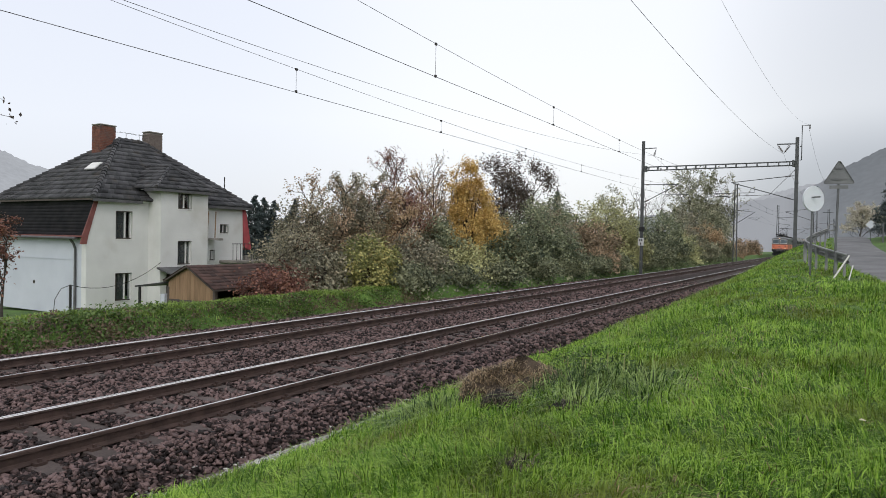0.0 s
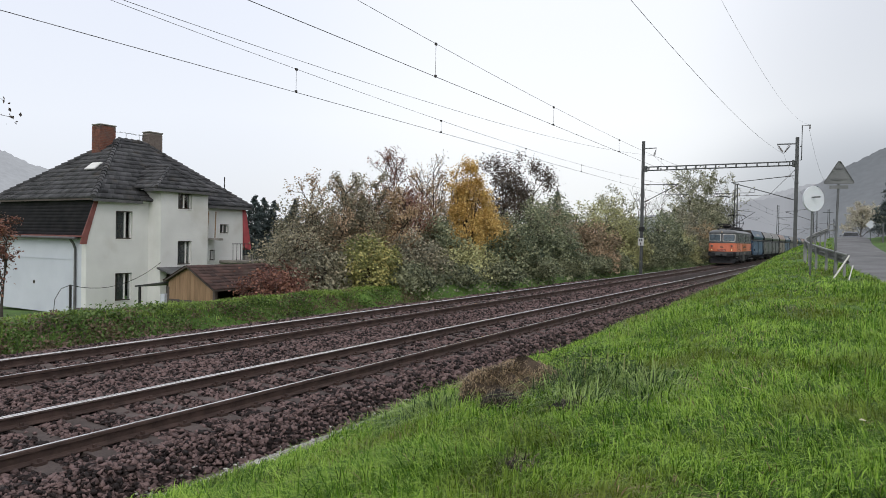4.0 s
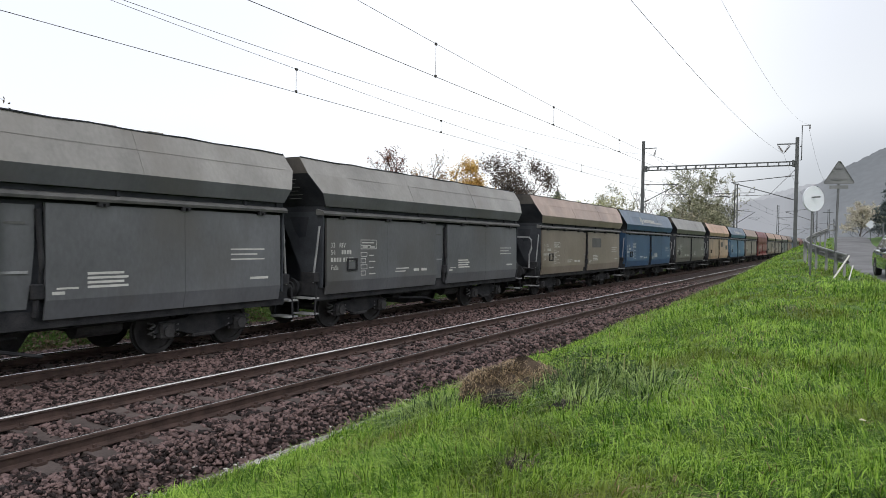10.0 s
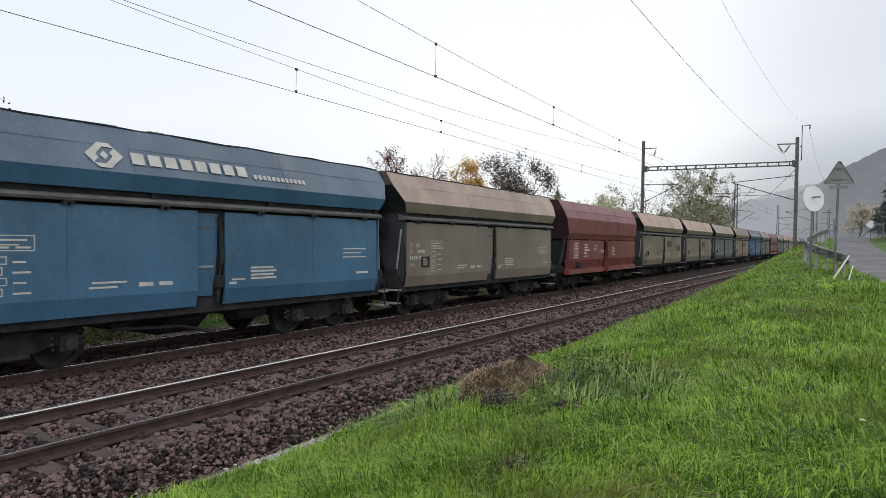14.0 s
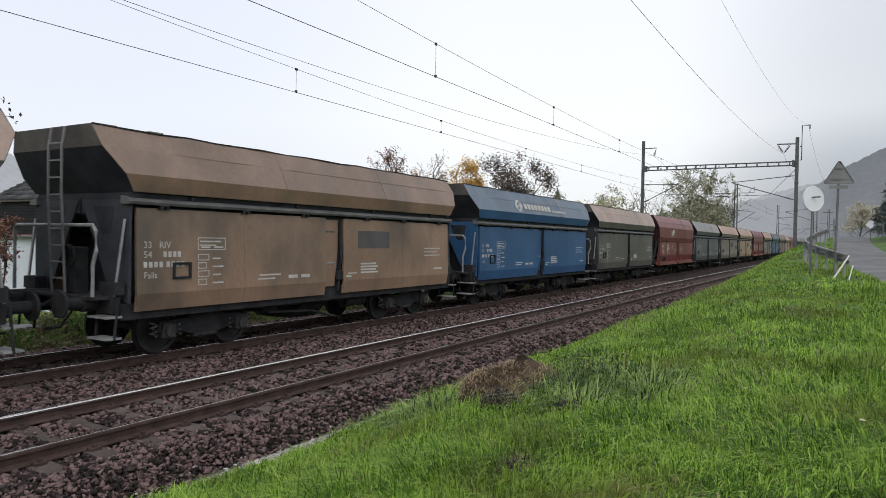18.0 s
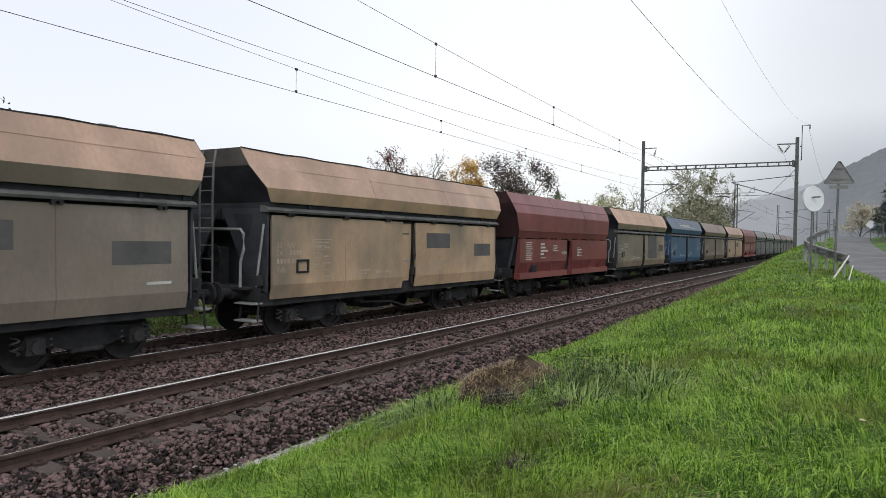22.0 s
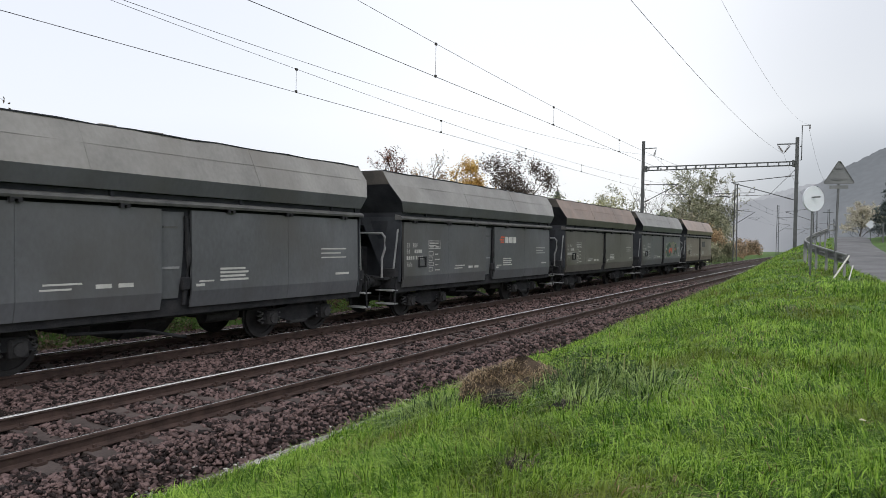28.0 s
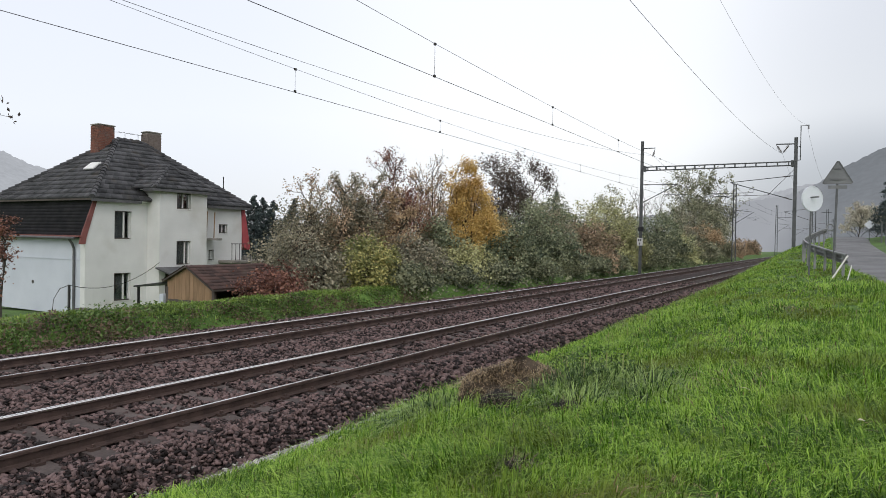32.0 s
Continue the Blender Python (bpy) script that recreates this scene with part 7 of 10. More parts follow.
def bars(bm, x, rows):
    """Stencilled lines on a side: rows of (y, z, width, height), standing on the plane x(z)."""
    for y, z, w, h in rows:
        xx = x(z) + 0.003
        xt = x(z + h) + 0.003
        v = [bm.verts.new(q) for q in ((xx, y, z), (xx, y + w, z), (xt, y + w, z + h), (xt, y, z + h))]
        bm.faces.new(v)


def flank(z):
    return 1.505 - 0.045 * (z - 1.20) / 1.50


def words(text, size, material, parent, m, label="", name="lettering"):
    cu = bpy.data.curves.new("lettering", "FONT")
    cu.body, cu.size, cu.resolution_u = text, size, 2
    tmp = bpy.data.objects.new("lettering", cu)
    me = bpy.data.meshes.new_from_object(tmp)
    bpy.data.objects.remove(tmp)
    bpy.data.curves.remove(cu)
    ob = hang(name, me, material, parent, label)
    ob.matrix_basis = m
    return ob


def on_flank(y, z):
    """Pose of writing on the visible side: reads along +y."""
    lean = math.degrees(math.atan(0.045 / 1.43))
    return Matrix.Translation((flank(z) + 0.004, y, z)) @ Matrix(((0, 0, 1, 0), (1, 0, 0, 0), (0, 1, 0, 0), (0, 0, 0, 1))) @ pose(0, 0, 0, -lean)


def build_hopper(platform):
    """A covered self-discharging bogie hopper wagon; the lead end is at -y."""
    w = thing("hopper_wagon", "", "")
    part("hood", loft_hood(HOOD[1:]), P_HGREY, w)
    bm = bmesh.new()
    for sx in (-1, 1):
        n = 18
        (z0, w0, a0, b0), (z1, w1, a1, b1) = HOOD[0], HOOD[1]
        for k in range(n):
            f, g = k / n, (k + 1) / n
            bm.faces.new([bm.verts.new(q) for q in ((sx * w0, a0 + (b0 - a0) * f, z0), (sx * w0, a0 + (b0 - a0) * g, z0), (sx * w1, a1 + (b1 - a1) * g, z1), (sx * w1, a1 + (b1 - a1) * f, z1))])
        bm.faces.new([bm.verts.new(q) for q in ((sx * w0, a0, z0), (sx * w0, b0, z0), (sx * 1.30, b0, z0), (sx * 1.30, a0, z0))])
    bmesh.ops.remove_doubles(bm, verts=bm.verts, dist=0.0005)
    bmesh.ops.recalc_face_normals(bm, faces=bm.faces)
    part("hood_skirt", bm, P_GREY, w, "cleaner inward-leaning foot of the hood")
    part("coal_load", load_of(HOOD), M_COAL, w, "dark coal heaped below the rim")
    for sx in (-1, 1):
        # the neck's dark colour paints the shade of the gap
        part("hood_neck", box(bmesh.new(), (min(sx * 1.36, sx * 1.40), -5.34, 2.86), (max(sx * 1.36, sx * 1.40), 5.32, 2.99)), M_ENDDARK, w, "strip under the hood in the gap's painted shade")
        for y in (-4.1, -1.3, 1.5, 4.3):
            part("hood_bracket", box(bmesh.new(), (min(sx * 1.38, sx * 1.46), y - 0.03, 2.84), (max(sx * 1.38, sx * 1.46), y + 0.03, 2.975)), M_ENDDARK, w)
    for y in (-1.75, 1.9):
        for side in (-1, 1):
            pts = [(side * (v + 0.003), y, z + 0.002) for z, v, _, _ in HOOD[1:][::-1]]
            part("weld_seam", tube(bmesh.new(), pts, 0.0035, 4), P_HGREY, w)
    part("hood_crease", tube(bmesh.new(), [(1.372, y, 3.70) for y in (-5.6, -2.0, 2.0, 5.5)], 0.004, 4), P_HGREY, w, "thin seam along the hood")
    bm = bmesh.new()
    for sx in (-1, 1):
        tube(bm, [(sx * 1.185, -5.92 + 11.53 * k / 18, 4.062 + 0.012 * math.sin(2.3 * k + 1)) for k in range(19)], 0.016, 5)
    for y in (-5.92, 5.61):
        tube(bm, [(-1.18, y, 4.06), (1.18, y, 4.06)], 0.016, 5)
    part("rim", bm, M_ENDDARK, w, "sooty rolled rim of the open hood")
    for side in (-1, 1):
        bm = bmesh.new()
        prism(bm, [(side * 1.30, 2.76), (side * 1.53, 2.755), (side * 1.545, 2.80), (side * 1.50, 2.85), (side * 1.30, 2.90)], "y", -5.47, 5.42)
        part("rain_ledge", bm, M_LEDGE, w, "dark rain ledge over the side flaps")
        for y0, y1 in ((-5.28, -2.8505), (-2.8445, -0.36), (0.29, 2.8195), (2.8255, 5.26)):
            bm = bmesh.new()
            side_panel(bm, y0, y1, side)
            part("side_panel", bm, P_GREY, w)
        bm = bmesh.new()
        x = side
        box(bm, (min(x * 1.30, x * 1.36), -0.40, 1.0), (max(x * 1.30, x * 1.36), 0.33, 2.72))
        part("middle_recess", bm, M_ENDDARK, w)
        bm = bmesh.new()
        prism(bm, [(-0.35, 1.08), (0.05, 1.08), (0.12, 1.5), (0.16, 2.0), (0.16, 2.66), (-0.35, 2.66)], "x", min(x * 1.37, x * 1.40), max(x * 1.37, x * 1.40))
        part("middle_plate", bm, P_GREY, w)
        part("middle_bar", box(bmesh.new(), (min(x * 1.40, x * 1.425), -0.34, 1.62), (max(x * 1.40, x * 1.425), 0.06, 1.66)), M_PALEBAR, w, "pale worn bar across the recess")
        part("middle_strap", box(bmesh.new(), (min(x * 1.40, x * 1.412), -0.28, 2.36), (max(x * 1.40, x * 1.412), 0.02, 2.40)), M_LEDGE, w)
        for y in (0.17,):
            bm = bmesh.new()
            tube(bm, [(x * 1.43, y + 0.02, 2.60), (x * 1.45, y + 0.08, 1.75), (x * 1.44, y + 0.02, 1.35), (x * 1.42, y, 0.95)], 0.045, 6)
            box(bm, (x * 1.45 - 0.05, y - 0.08, 1.22), (x * 1.45 + 0.05, y + 0.10, 1.46), 0.02)
            part("flap_lever", bm, M_UNDER, w)
        for y in (-4.75, -2.85, -1.1, 1.2, 2.82, 4.7):
            bm = bmesh.new()
            prism(bm, [(y - 0.09, 2.76), (y - 0.09, 2.68), (y - 0.03, 2.68), (y - 0.03, 2.73), (y + 0.03, 2.73), (y + 0.03, 2.68), (y + 0.09, 2.68), (y + 0.09, 2.76)], "x", x * 1.50 - 0.04, x * 1.50 + 0.03)
            part("hinge", bm, M_UNDER, w)
        # hatch frame
        bm = bmesh.new()
        for a, b in (((-4.56, 1.44), (-4.17, 1.48)), ((-4.56, 1.70), (-4.17, 1.74)), ((-4.56, 1.48), (-4.52, 1.70)), ((-4.21, 1.48), (-4.17, 1.70))):
            box(bm, (min(x * 1.49, x * 1.53), a[0], a[1]), (max(x * 1.49, x * 1.53), b[0], b[1]))
        part("label_frame", bm, M_UNDER, w)
        # hopper body behind the flaps
        bm = bmesh.new()
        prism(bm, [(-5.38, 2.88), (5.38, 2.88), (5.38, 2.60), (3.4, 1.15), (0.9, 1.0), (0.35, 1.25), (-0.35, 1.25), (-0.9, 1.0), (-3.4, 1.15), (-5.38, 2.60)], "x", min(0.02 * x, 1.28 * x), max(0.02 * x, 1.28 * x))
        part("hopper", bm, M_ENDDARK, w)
        bm = bmesh.new()
        box(bm, (min(x * 1.1, x * 1.38), -5.5, 0.76), (max(x * 1.1, x * 1.38), 5.5, 1.04))
        part("sill", bm, M_UNDER, w)
    bm = bmesh.new()
    box(bm, (-0.42, -5.6, 0.86), (0.42, 5.6, 1.14))
    for y in (-1.5, 0.0, 1.4):
        box(bm, (-0.9, y - 0.25, 0.55), (0.9, y + 0.2, 0.92), 0.03)
    prism(bm, [(-1.25, 0.92), (1.25, 0.92), (0.55, 0.30), (-0.55, 0.30)], "y", -0.55, 0.35)
    tube(bm, [(1.15, -2.3, 0.72), (1.15, 2.3, 0.72)], 0.03, 6)
    tube(bm, [(1.2, -1.9, 0.60), (1.2, -0.5, 0.52), (1.2, 0.4, 0.30)], 0.03, 6)
    part("underframe", bm, M_UNDER, w)
    bm = bmesh.new()
    disc(bm, (0.75, 1.55, 0.62), (0, 1, 0), 0.17, 0.42, 14)
    part("air_tank", bm, M_GEAR, w)
    for end in (-1, 1):
        y = end * 5.38
        part("hood_end", hood_end_plate(HOOD[:3], end), M_ENDDARK, w, "sooty end of the hood with painted shade")
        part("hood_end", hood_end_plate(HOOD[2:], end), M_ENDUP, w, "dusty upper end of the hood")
        part("end_shelf", box(bmesh.new(), (-1.44, min(y - end * 0.2, y - end * 0.02), 2.84), (1.44, max(y - end * 0.2, y - end * 0.02), 2.97)), M_ENDDARK, w)
        # added dark sheet paints the shade behind the opening between the wings
        part("end_bulkhead", box(bmesh.new(), (-1.30, min(y - end * 0.62, y - end * 0.58), 1.10), (1.30, max(y - end * 0.62, y - end * 0.58), 2.84)), M_ENDDARK, w)
        # two wing plates leave a dark triangle over the coupling
        for s in (-1, 1):
            bm = bmesh.new()
            prism(bm, [(s * 1.45, 2.84), (s * 0.05, 2.84), (s * 0.95, 1.15), (s * 1.44, 1.05)], "y", min(y - end * 0.03, y + end * 0.02), max(y - end * 0.03, y + end * 0.02))
            part("end_wing", bm, M_ENDWING, w)
            bm = bmesh.new()
            bar(bm, (s * 1.38, y + end * 0.06, 2.50), (s * 1.34, y + end * 0.22, 1.18), 0.035, 0.035)
            part("corner_bar", bm, M_PALEBAR, w, "pale upright grab bar")
            # dark plate paints the shade of a pocket in the wing
            part("end_pocket", prism(bmesh.new(), [(s * 1.02, 2.72), (s * 0.42, 2.72), (s * 0.55, 2.42), (s * 0.72, 2.22), (s * 0.92, 2.24)], "y", min(y + end * 0.021, y + end * 0.026), max(y + end * 0.021, y + end * 0.026)), M_ENDDARK, w)
        bm = bmesh.new()
        box(bm, (-1.35, min(y + end * 0.10, y + end * 0.26), 0.88), (1.35, max(y + end * 0.10, y + end * 0.26), 1.20), 0.01)
        for s in (-1, 1):
            box(bm, (s * 1.20 - 0.2, min(y + end * 0.06, y + end * 0.26), 1.20), (s * 1.20 + 0.2, max(y + end * 0.06, y + end * 0.26), 1.42))
        part("headstock", bm, M_UNDER, w)
        buffers(w, end * 5.66, end)
        for s in (-1, 1):
            for z in (0.46, 0.82):
                bm = bmesh.new()
                box(bm, (s * 1.22 - 0.27, min(y + end * 0.16, y + end * 0.45), z), (s * 1.22 + 0.27, max(y + end * 0.16, y + end * 0.45), z + 0.032))
                part("step", bm, M_PALEBAR, w, "pale worn steel tread")
            for dx in (-0.26, 0.26):
                bm = bmesh.new()
                bar(bm, (s * 1.22 + dx, y + end * 0.30, 0.46), (s * 1.22 + dx, y + end * 0.24, 1.15), 0.025, 0.04)
                part("step_hanger", bm, M_UNDER, w)
    y = -5.38
    if platform:
        bm = bmesh.new()
        for x in (0.0, 0.40):
            tube(bm, [(x - 0.16, y - 0.42, 1.20), (x + 0.05, y - 0.62, 2.9), (x + 0.12, y - 0.66, 3.72), (x + 0.14, y - 0.62, 4.04)], 0.026, 6)
        for k in range(9):
            z = 1.45 + 0.29 * k
            dx, yy = float(np.interp(z, (1.2, 2.9, 3.72, 4.04), (-0.16, 0.05, 0.12, 0.14))), y - float(np.interp(z, (1.2, 2.9, 3.72, 4.04), (0.42, 0.62, 0.66, 0.62)))
            bar(bm, (0.0 + dx, yy, z), (0.40 + dx, yy, z), 0.025, 0.025)
        part("ladder", bm, M_LADDER, w, "grey end ladder")
        bm = bmesh.new()
        tube(bm, [(-1.25, y - 0.5, 1.2), (-1.25, y - 0.5, 2.30), (-1.17, y - 0.5, 2.38), (1.17, y - 0.5, 2.38), (1.26, y - 0.5, 2.28), (1.27, y - 0.5, 1.95), (1.18, y - 0.5, 1.70), (1.18, y - 0.5, 1.15)], 0.032, 8)
        part("platform_rail", bm, M_PALEBAR, w, "bent pale tube rail of the brake platform")
        bm = bmesh.new()
        box(bm, (-1.3, y - 0.56, 1.13), (1.3, y, 1.18))
        part("platform", bm, M_UNDER, w)
        bm = bmesh.new()
        box(bm, (0.05, y - 0.30, 1.18), (0.35, y - 0.05, 2.0), 0.02)
        disc(bm, (0.2, y - 0.34, 1.85), (0, 1, 0), 0.2, 0.02, 16, 0.16)
        part("brake_stand", bm, M_UNDER, w)
    else:
        bm = bmesh.new()
        for k in range(3):
            x = -0.9 + 0.7 * k
            for i in range(6):
                z = 3.14 + 0.085 * i
                yy = float(np.interp(z, (2.97, 3.26, 3.70), (-5.36, -5.56, -5.85))) - 0.014
                box(bm, (x, yy - 0.008, z), (x + 0.35 + 0.1 * (i % 2), yy, z + 0.02))
        tagged(part("end_notice", bm, M_LEDGE, w, "faint white lines of stencilled notices"), kind="stuff")
    # stencils on the visible side
    bm = bmesh.new()
    rows = frame_of(-4.0, 1.96, 0.66, 0.24) + frame_of(-3.97, 2.05, 0.4, 0.01) + [(-3.95, 2.11, 0.5, 0.03), (-3.93, 2.0, 0.22, 0.03), (-3.62, 2.0, 0.22, 0.03)]
    rows += sum((frame_of(-4.0, 1.30 + 0.155 * i, 0.2 + 0.06 * (i % 2), 0.12) for i in range(4)), []) + [(-3.66, 1.32 + 0.155 * i, 0.26 - 0.07 * (i % 2), 0.03) for i in range(4)]
    rows += [(0.95, 1.36 + 0.072 * i, 0.72 - 0.08 * (i % 2), 0.04) for i in range(4)]
    rows += [(3.9, 1.76 + 0.10 * i, 0.9 - 0.2 * (i == 1), 0.028) for i in range(3)]
    rows += [(-2.5, 1.34, 0.5, 0.03), (-1.6, 1.34, 0.28, 0.07), (-1.2, 1.34, 0.28, 0.07), (0.45, 1.36, 0.35, 0.03), (4.4, 1.36, 0.5, 0.05), (-2.45, 1.42, 0.62, 0.03), (0.38, 1.28, 0.2, 0.05)]
    bars(bm, flank, rows)
    tagged(part("stencil_table", bm, M_LETTER, w, "small white stencilled tables and notes"), kind="stuff")
    bm = bmesh.new()
    bars(bm, flank, [(-5.15 + 0.105 * i + (0.04 if i > 3 else 0), 1.66, 0.07, 0.10) for i in range(8)] + [(-4.75 + 0.1 * i, 1.84, 0.07, 0.10) for i in range(4)])
    tagged(part("painted_number", bm, M_LETTER, w, "white painted number shown as bars"), kind="stuff")
    words("33   RIV", 0.17, M_LETTER, w, on_flank(-5.15, 2.0), "white painted letters")
    words("54", 0.17, M_LETTER, w, on_flank(-5.15, 1.83), "white painted numerals")
    words("Falls", 0.16, M_LETTER, w, on_flank(-5.15, 1.47), "white painted letters")
    for b in (-3.47, 3.6):
        bogie(w, b)
    return w


def build_red_hopper():
    """An older ribbed hopper wagon with a deep hood over low flaps."""
    w = thing("red_hopper_wagon", "", "")
    part("hood", loft_hood(RED_HOOD, seed=2), P_RED, w)
    part("coal_load", load_of(RED_HOOD), M_COAL, w, "dark coal heaped below the rim")
    for z, v, c, d in (RED_HOOD[1], RED_HOOD[3]):
        part("hood_bead", tube(bmesh.new(), [(v + 0.002, c + 0.1, z), (v + 0.002, 0, z), (v + 0.002, d - 0.1, z)], 0.012, 5), P_RED, w)
    for y in (-1.75, 1.9):
        part("weld_seam", tube(bmesh.new(), [(v + 0.003, y, z + 0.002) for z, v, _, _ in RED_HOOD[1:][::-1]], 0.006, 4), P_RED, w)
    for end in (-1, 1):
        part("hood_end", hood_end_plate(RED_HOOD, end), surface("dark_red_end", (0.022, 0.012, 0.014), (0.052, 0.024, 0.026), 2, 0.8, 0, 0.2, 30, spec=0.2) if end < 0 else M_ENDDARK, w, "dark red end of the hood")
    for side in (-1, 1):
        x = side
        for y0, y1 in ((-5.25, -0.42), (0.28, 5.25)):
            bm = bmesh.new()
            prism(bm, [(x * 1.52, 2.31), (x * 1.52, 1.42), (x * 1.36, 1.02), (x * 1.30, 1.02), (x * 1.42, 2.31)], "y", y0, y1)
            part("side_panel", bm, P_RED, w)
            bm = bmesh.new()
            prism(bm, [(x * 1.30, 1.02), (x * 1.53, 1.03), (x * 1.55, 0.80), (x * 1.30, 0.80)], "y", y0 - 0.04, y1 + 0.04)
            part("foot_rail", bm, P_RED, w)
            n = 6
            for k in range(n + 1):
                y = y0 + 0.05 + (y1 - y0 - 0.15) * k / n
                part("rib", prism(bmesh.new(), [(x * 1.34, 1.03), (x * 1.45, 1.03), (x * 1.505, 1.38)], "y", y, y + 0.03), P_RED, w)
        for k in range(9):
            y = -5.0 + 1.25 * k
            part("hinge", box(bmesh.new(), (min(x * 1.4, x * 1.53), y, 2.27), (max(x * 1.4, x * 1.53), y + 0.1, 2.36)), P_RED, w)
        bm = bmesh.new()
        prism(bm, [(-5.2, 2.4), (5.2, 2.4), (5.0, 1.3), (2.0, 0.95), (-2.0, 0.95), (-5.0, 1.3)], "x", min(0.02 * x, 1.28 * x), max(0.02 * x, 1.28 * x))
        part("hopper", bm, M_ENDDARK, w)
    bm = bmesh.new()
    box(bm, (-0.42, -5.6, 0.80), (0.42, 5.6, 1.10))
    prism(bm, [(-1.25, 0.90), (1.25, 0.90), (0.55, 0.28), (-0.55, 0.28)], "y", -0.45, 0.35)
    tube(bm, [(1.15, -2.3, 0.62), (1.15, 2.3, 0.62)], 0.03, 6)
    part("underframe", bm, M_UNDER, w)
    bm = bmesh.new()
    box(bm, (1.40, -4.1, 1.05), (1.56, -3.75, 1.32), 0.01)
    part("tool_box", bm, M_UNDER, w)
    for end in (-1, 1):
        y = end * 5.25
        bm = bmesh.new()
        for s in (-1, 1):
            bar(bm, (s * 1.30, y, 2.4), (s * 1.10, y + end * 0.2, 1.05), 0.10, 0.10)
        prism(bm, [(-1.35, 2.4), (1.35, 2.4), (0.9, 1.2), (-0.9, 1.2)], "y", min(y - end * 0.3, y - end * 0.26), max(y - end * 0.3, y - end * 0.26))
        part("end_frame", bm, M_ENDDARK, w)
        bm = bmesh.new()
        box(bm, (-1.35, min(y + end * 0.25, y + end * 0.41), 0.86), (1.35, max(y + end * 0.25, y + end * 0.41), 1.20), 0.01)
        part("headstock", bm, M_UNDER, w)
        buffers(w, end * 5.66, end)
    bm = bmesh.new()
    side = lambda z: 1.52
    rows = [(-4.75 + 0.05 * (i % 2), 1.52 + 0.08 * i, 0.6 - 0.1 * (i % 3 == 1), 0.03) for i in range(9)]
    rows += [(-3.3, 1.56 + 0.13 * i, (0.55, 0.35, 0.75, 0.5, 0.4)[i], 0.07 if i else 0.04) for i in range(5)]
    rows += [(-2.0, 1.85 + 0.07 * i, 0.6 - 0.15 * (i % 2), 0.025) for i in range(4)] + [(-1.0, 1.7 + 0.06 * i, 0.6, 0.022) for i in range(3)] + [(0.9, 1.6 + 0.07 * i, 0.6 - 0.2 * (i % 2), 0.03) for i in range(6)]
    bars(bm, side, rows)
    tagged(part("stencil_table", bm, M_LETTER, w, "white stencilled tables and number bars"), kind="stuff")
    for b in (-3.5, 3.5):
        bogie(w, b)
    return w


def swirl_logo(bm, x, y, z, size, tilt=0.0):
    """Two hooked blades round a diamond, as a plain shape on a leaning plane."""
    def put(pts):
        bm.faces.new([bm.verts.new((x + tilt * -q[1] * size, y + q[0] * size, z + q[1] * size)) for q in pts])
    for s in (1, -1):
        put([(s * a, s * b) for a, b in ((-1.0, 0.0), (-0.45, 0.42), (0.0, 0.42), (-0.35, 0.12), (-0.42, 0.0))])
        put([(s * a, s * b) for a, b in ((-0.45, 0.42), (-0.25, 0.62), (0.35, 0.62), (0.62, 0.40), (0.0, 0.42))])
        put([(s * a, s * b) for a, b in ((-1.0, 0.0), (-0.42, 0.0), (-0.30, -0.14), (-0.62, -0.40))])
    put([(-0.22, 0.0), (0.0, 0.22), (0.22, 0.0), (0.0, -0.22)])


def hood_face(z):
    """The upper slope of the hood, as x by height."""
    return 1.58 - 0.21 * (z - 3.26) / 0.44


def operator_band(w):
    """The operator's mark on the hood: a swirl, a row of bold blocks and a row of small ones."""
    bm = bmesh.new()
    x = hood_face(3.53) + 0.024
    swirl_logo(bm, x, -2.25, 3.53, 0.34, tilt=0.477)
    part("operator_mark", bm, M_LETTER, w, "white swirl mark of the operator")
    bm = bmesh.new()
    def block(y0, y1, za, zb):
        bm.faces.new([bm.verts.new(q) for q in ((hood_face(za) + 0.024, y0, za), (hood_face(za) + 0.024, y1, za), (hood_face(zb) + 0.024, y1, zb), (hood_face(zb) + 0.024, y0, zb))])
    for i in range(8):
        y = -1.76 + 0.332 * i
        block(y, y + 0.25, 3.43, 3.63)
    for i in range(12):
        y = 0.98 + 0.13 * i
        block(y, y + 0.09, 3.41, 3.50)
    tagged(part("operator_lettering", bm, M_LETTER, w, "white lettering shown as a row of plain bars"), kind="stuff")


def patch(w, y0, y1, z0, z1, material, label, lift=0.004):
    bm = bmesh.new()
    bm.faces.new([bm.verts.new(q) for q in ((flank(z0) + lift, y0, z0), (flank(z0) + lift, y1, z0), (flank(z1) + lift, y1, z1), (flank(z1) + lift, y0, z1))])
    return part("paint_patch", bm, material, w, label)


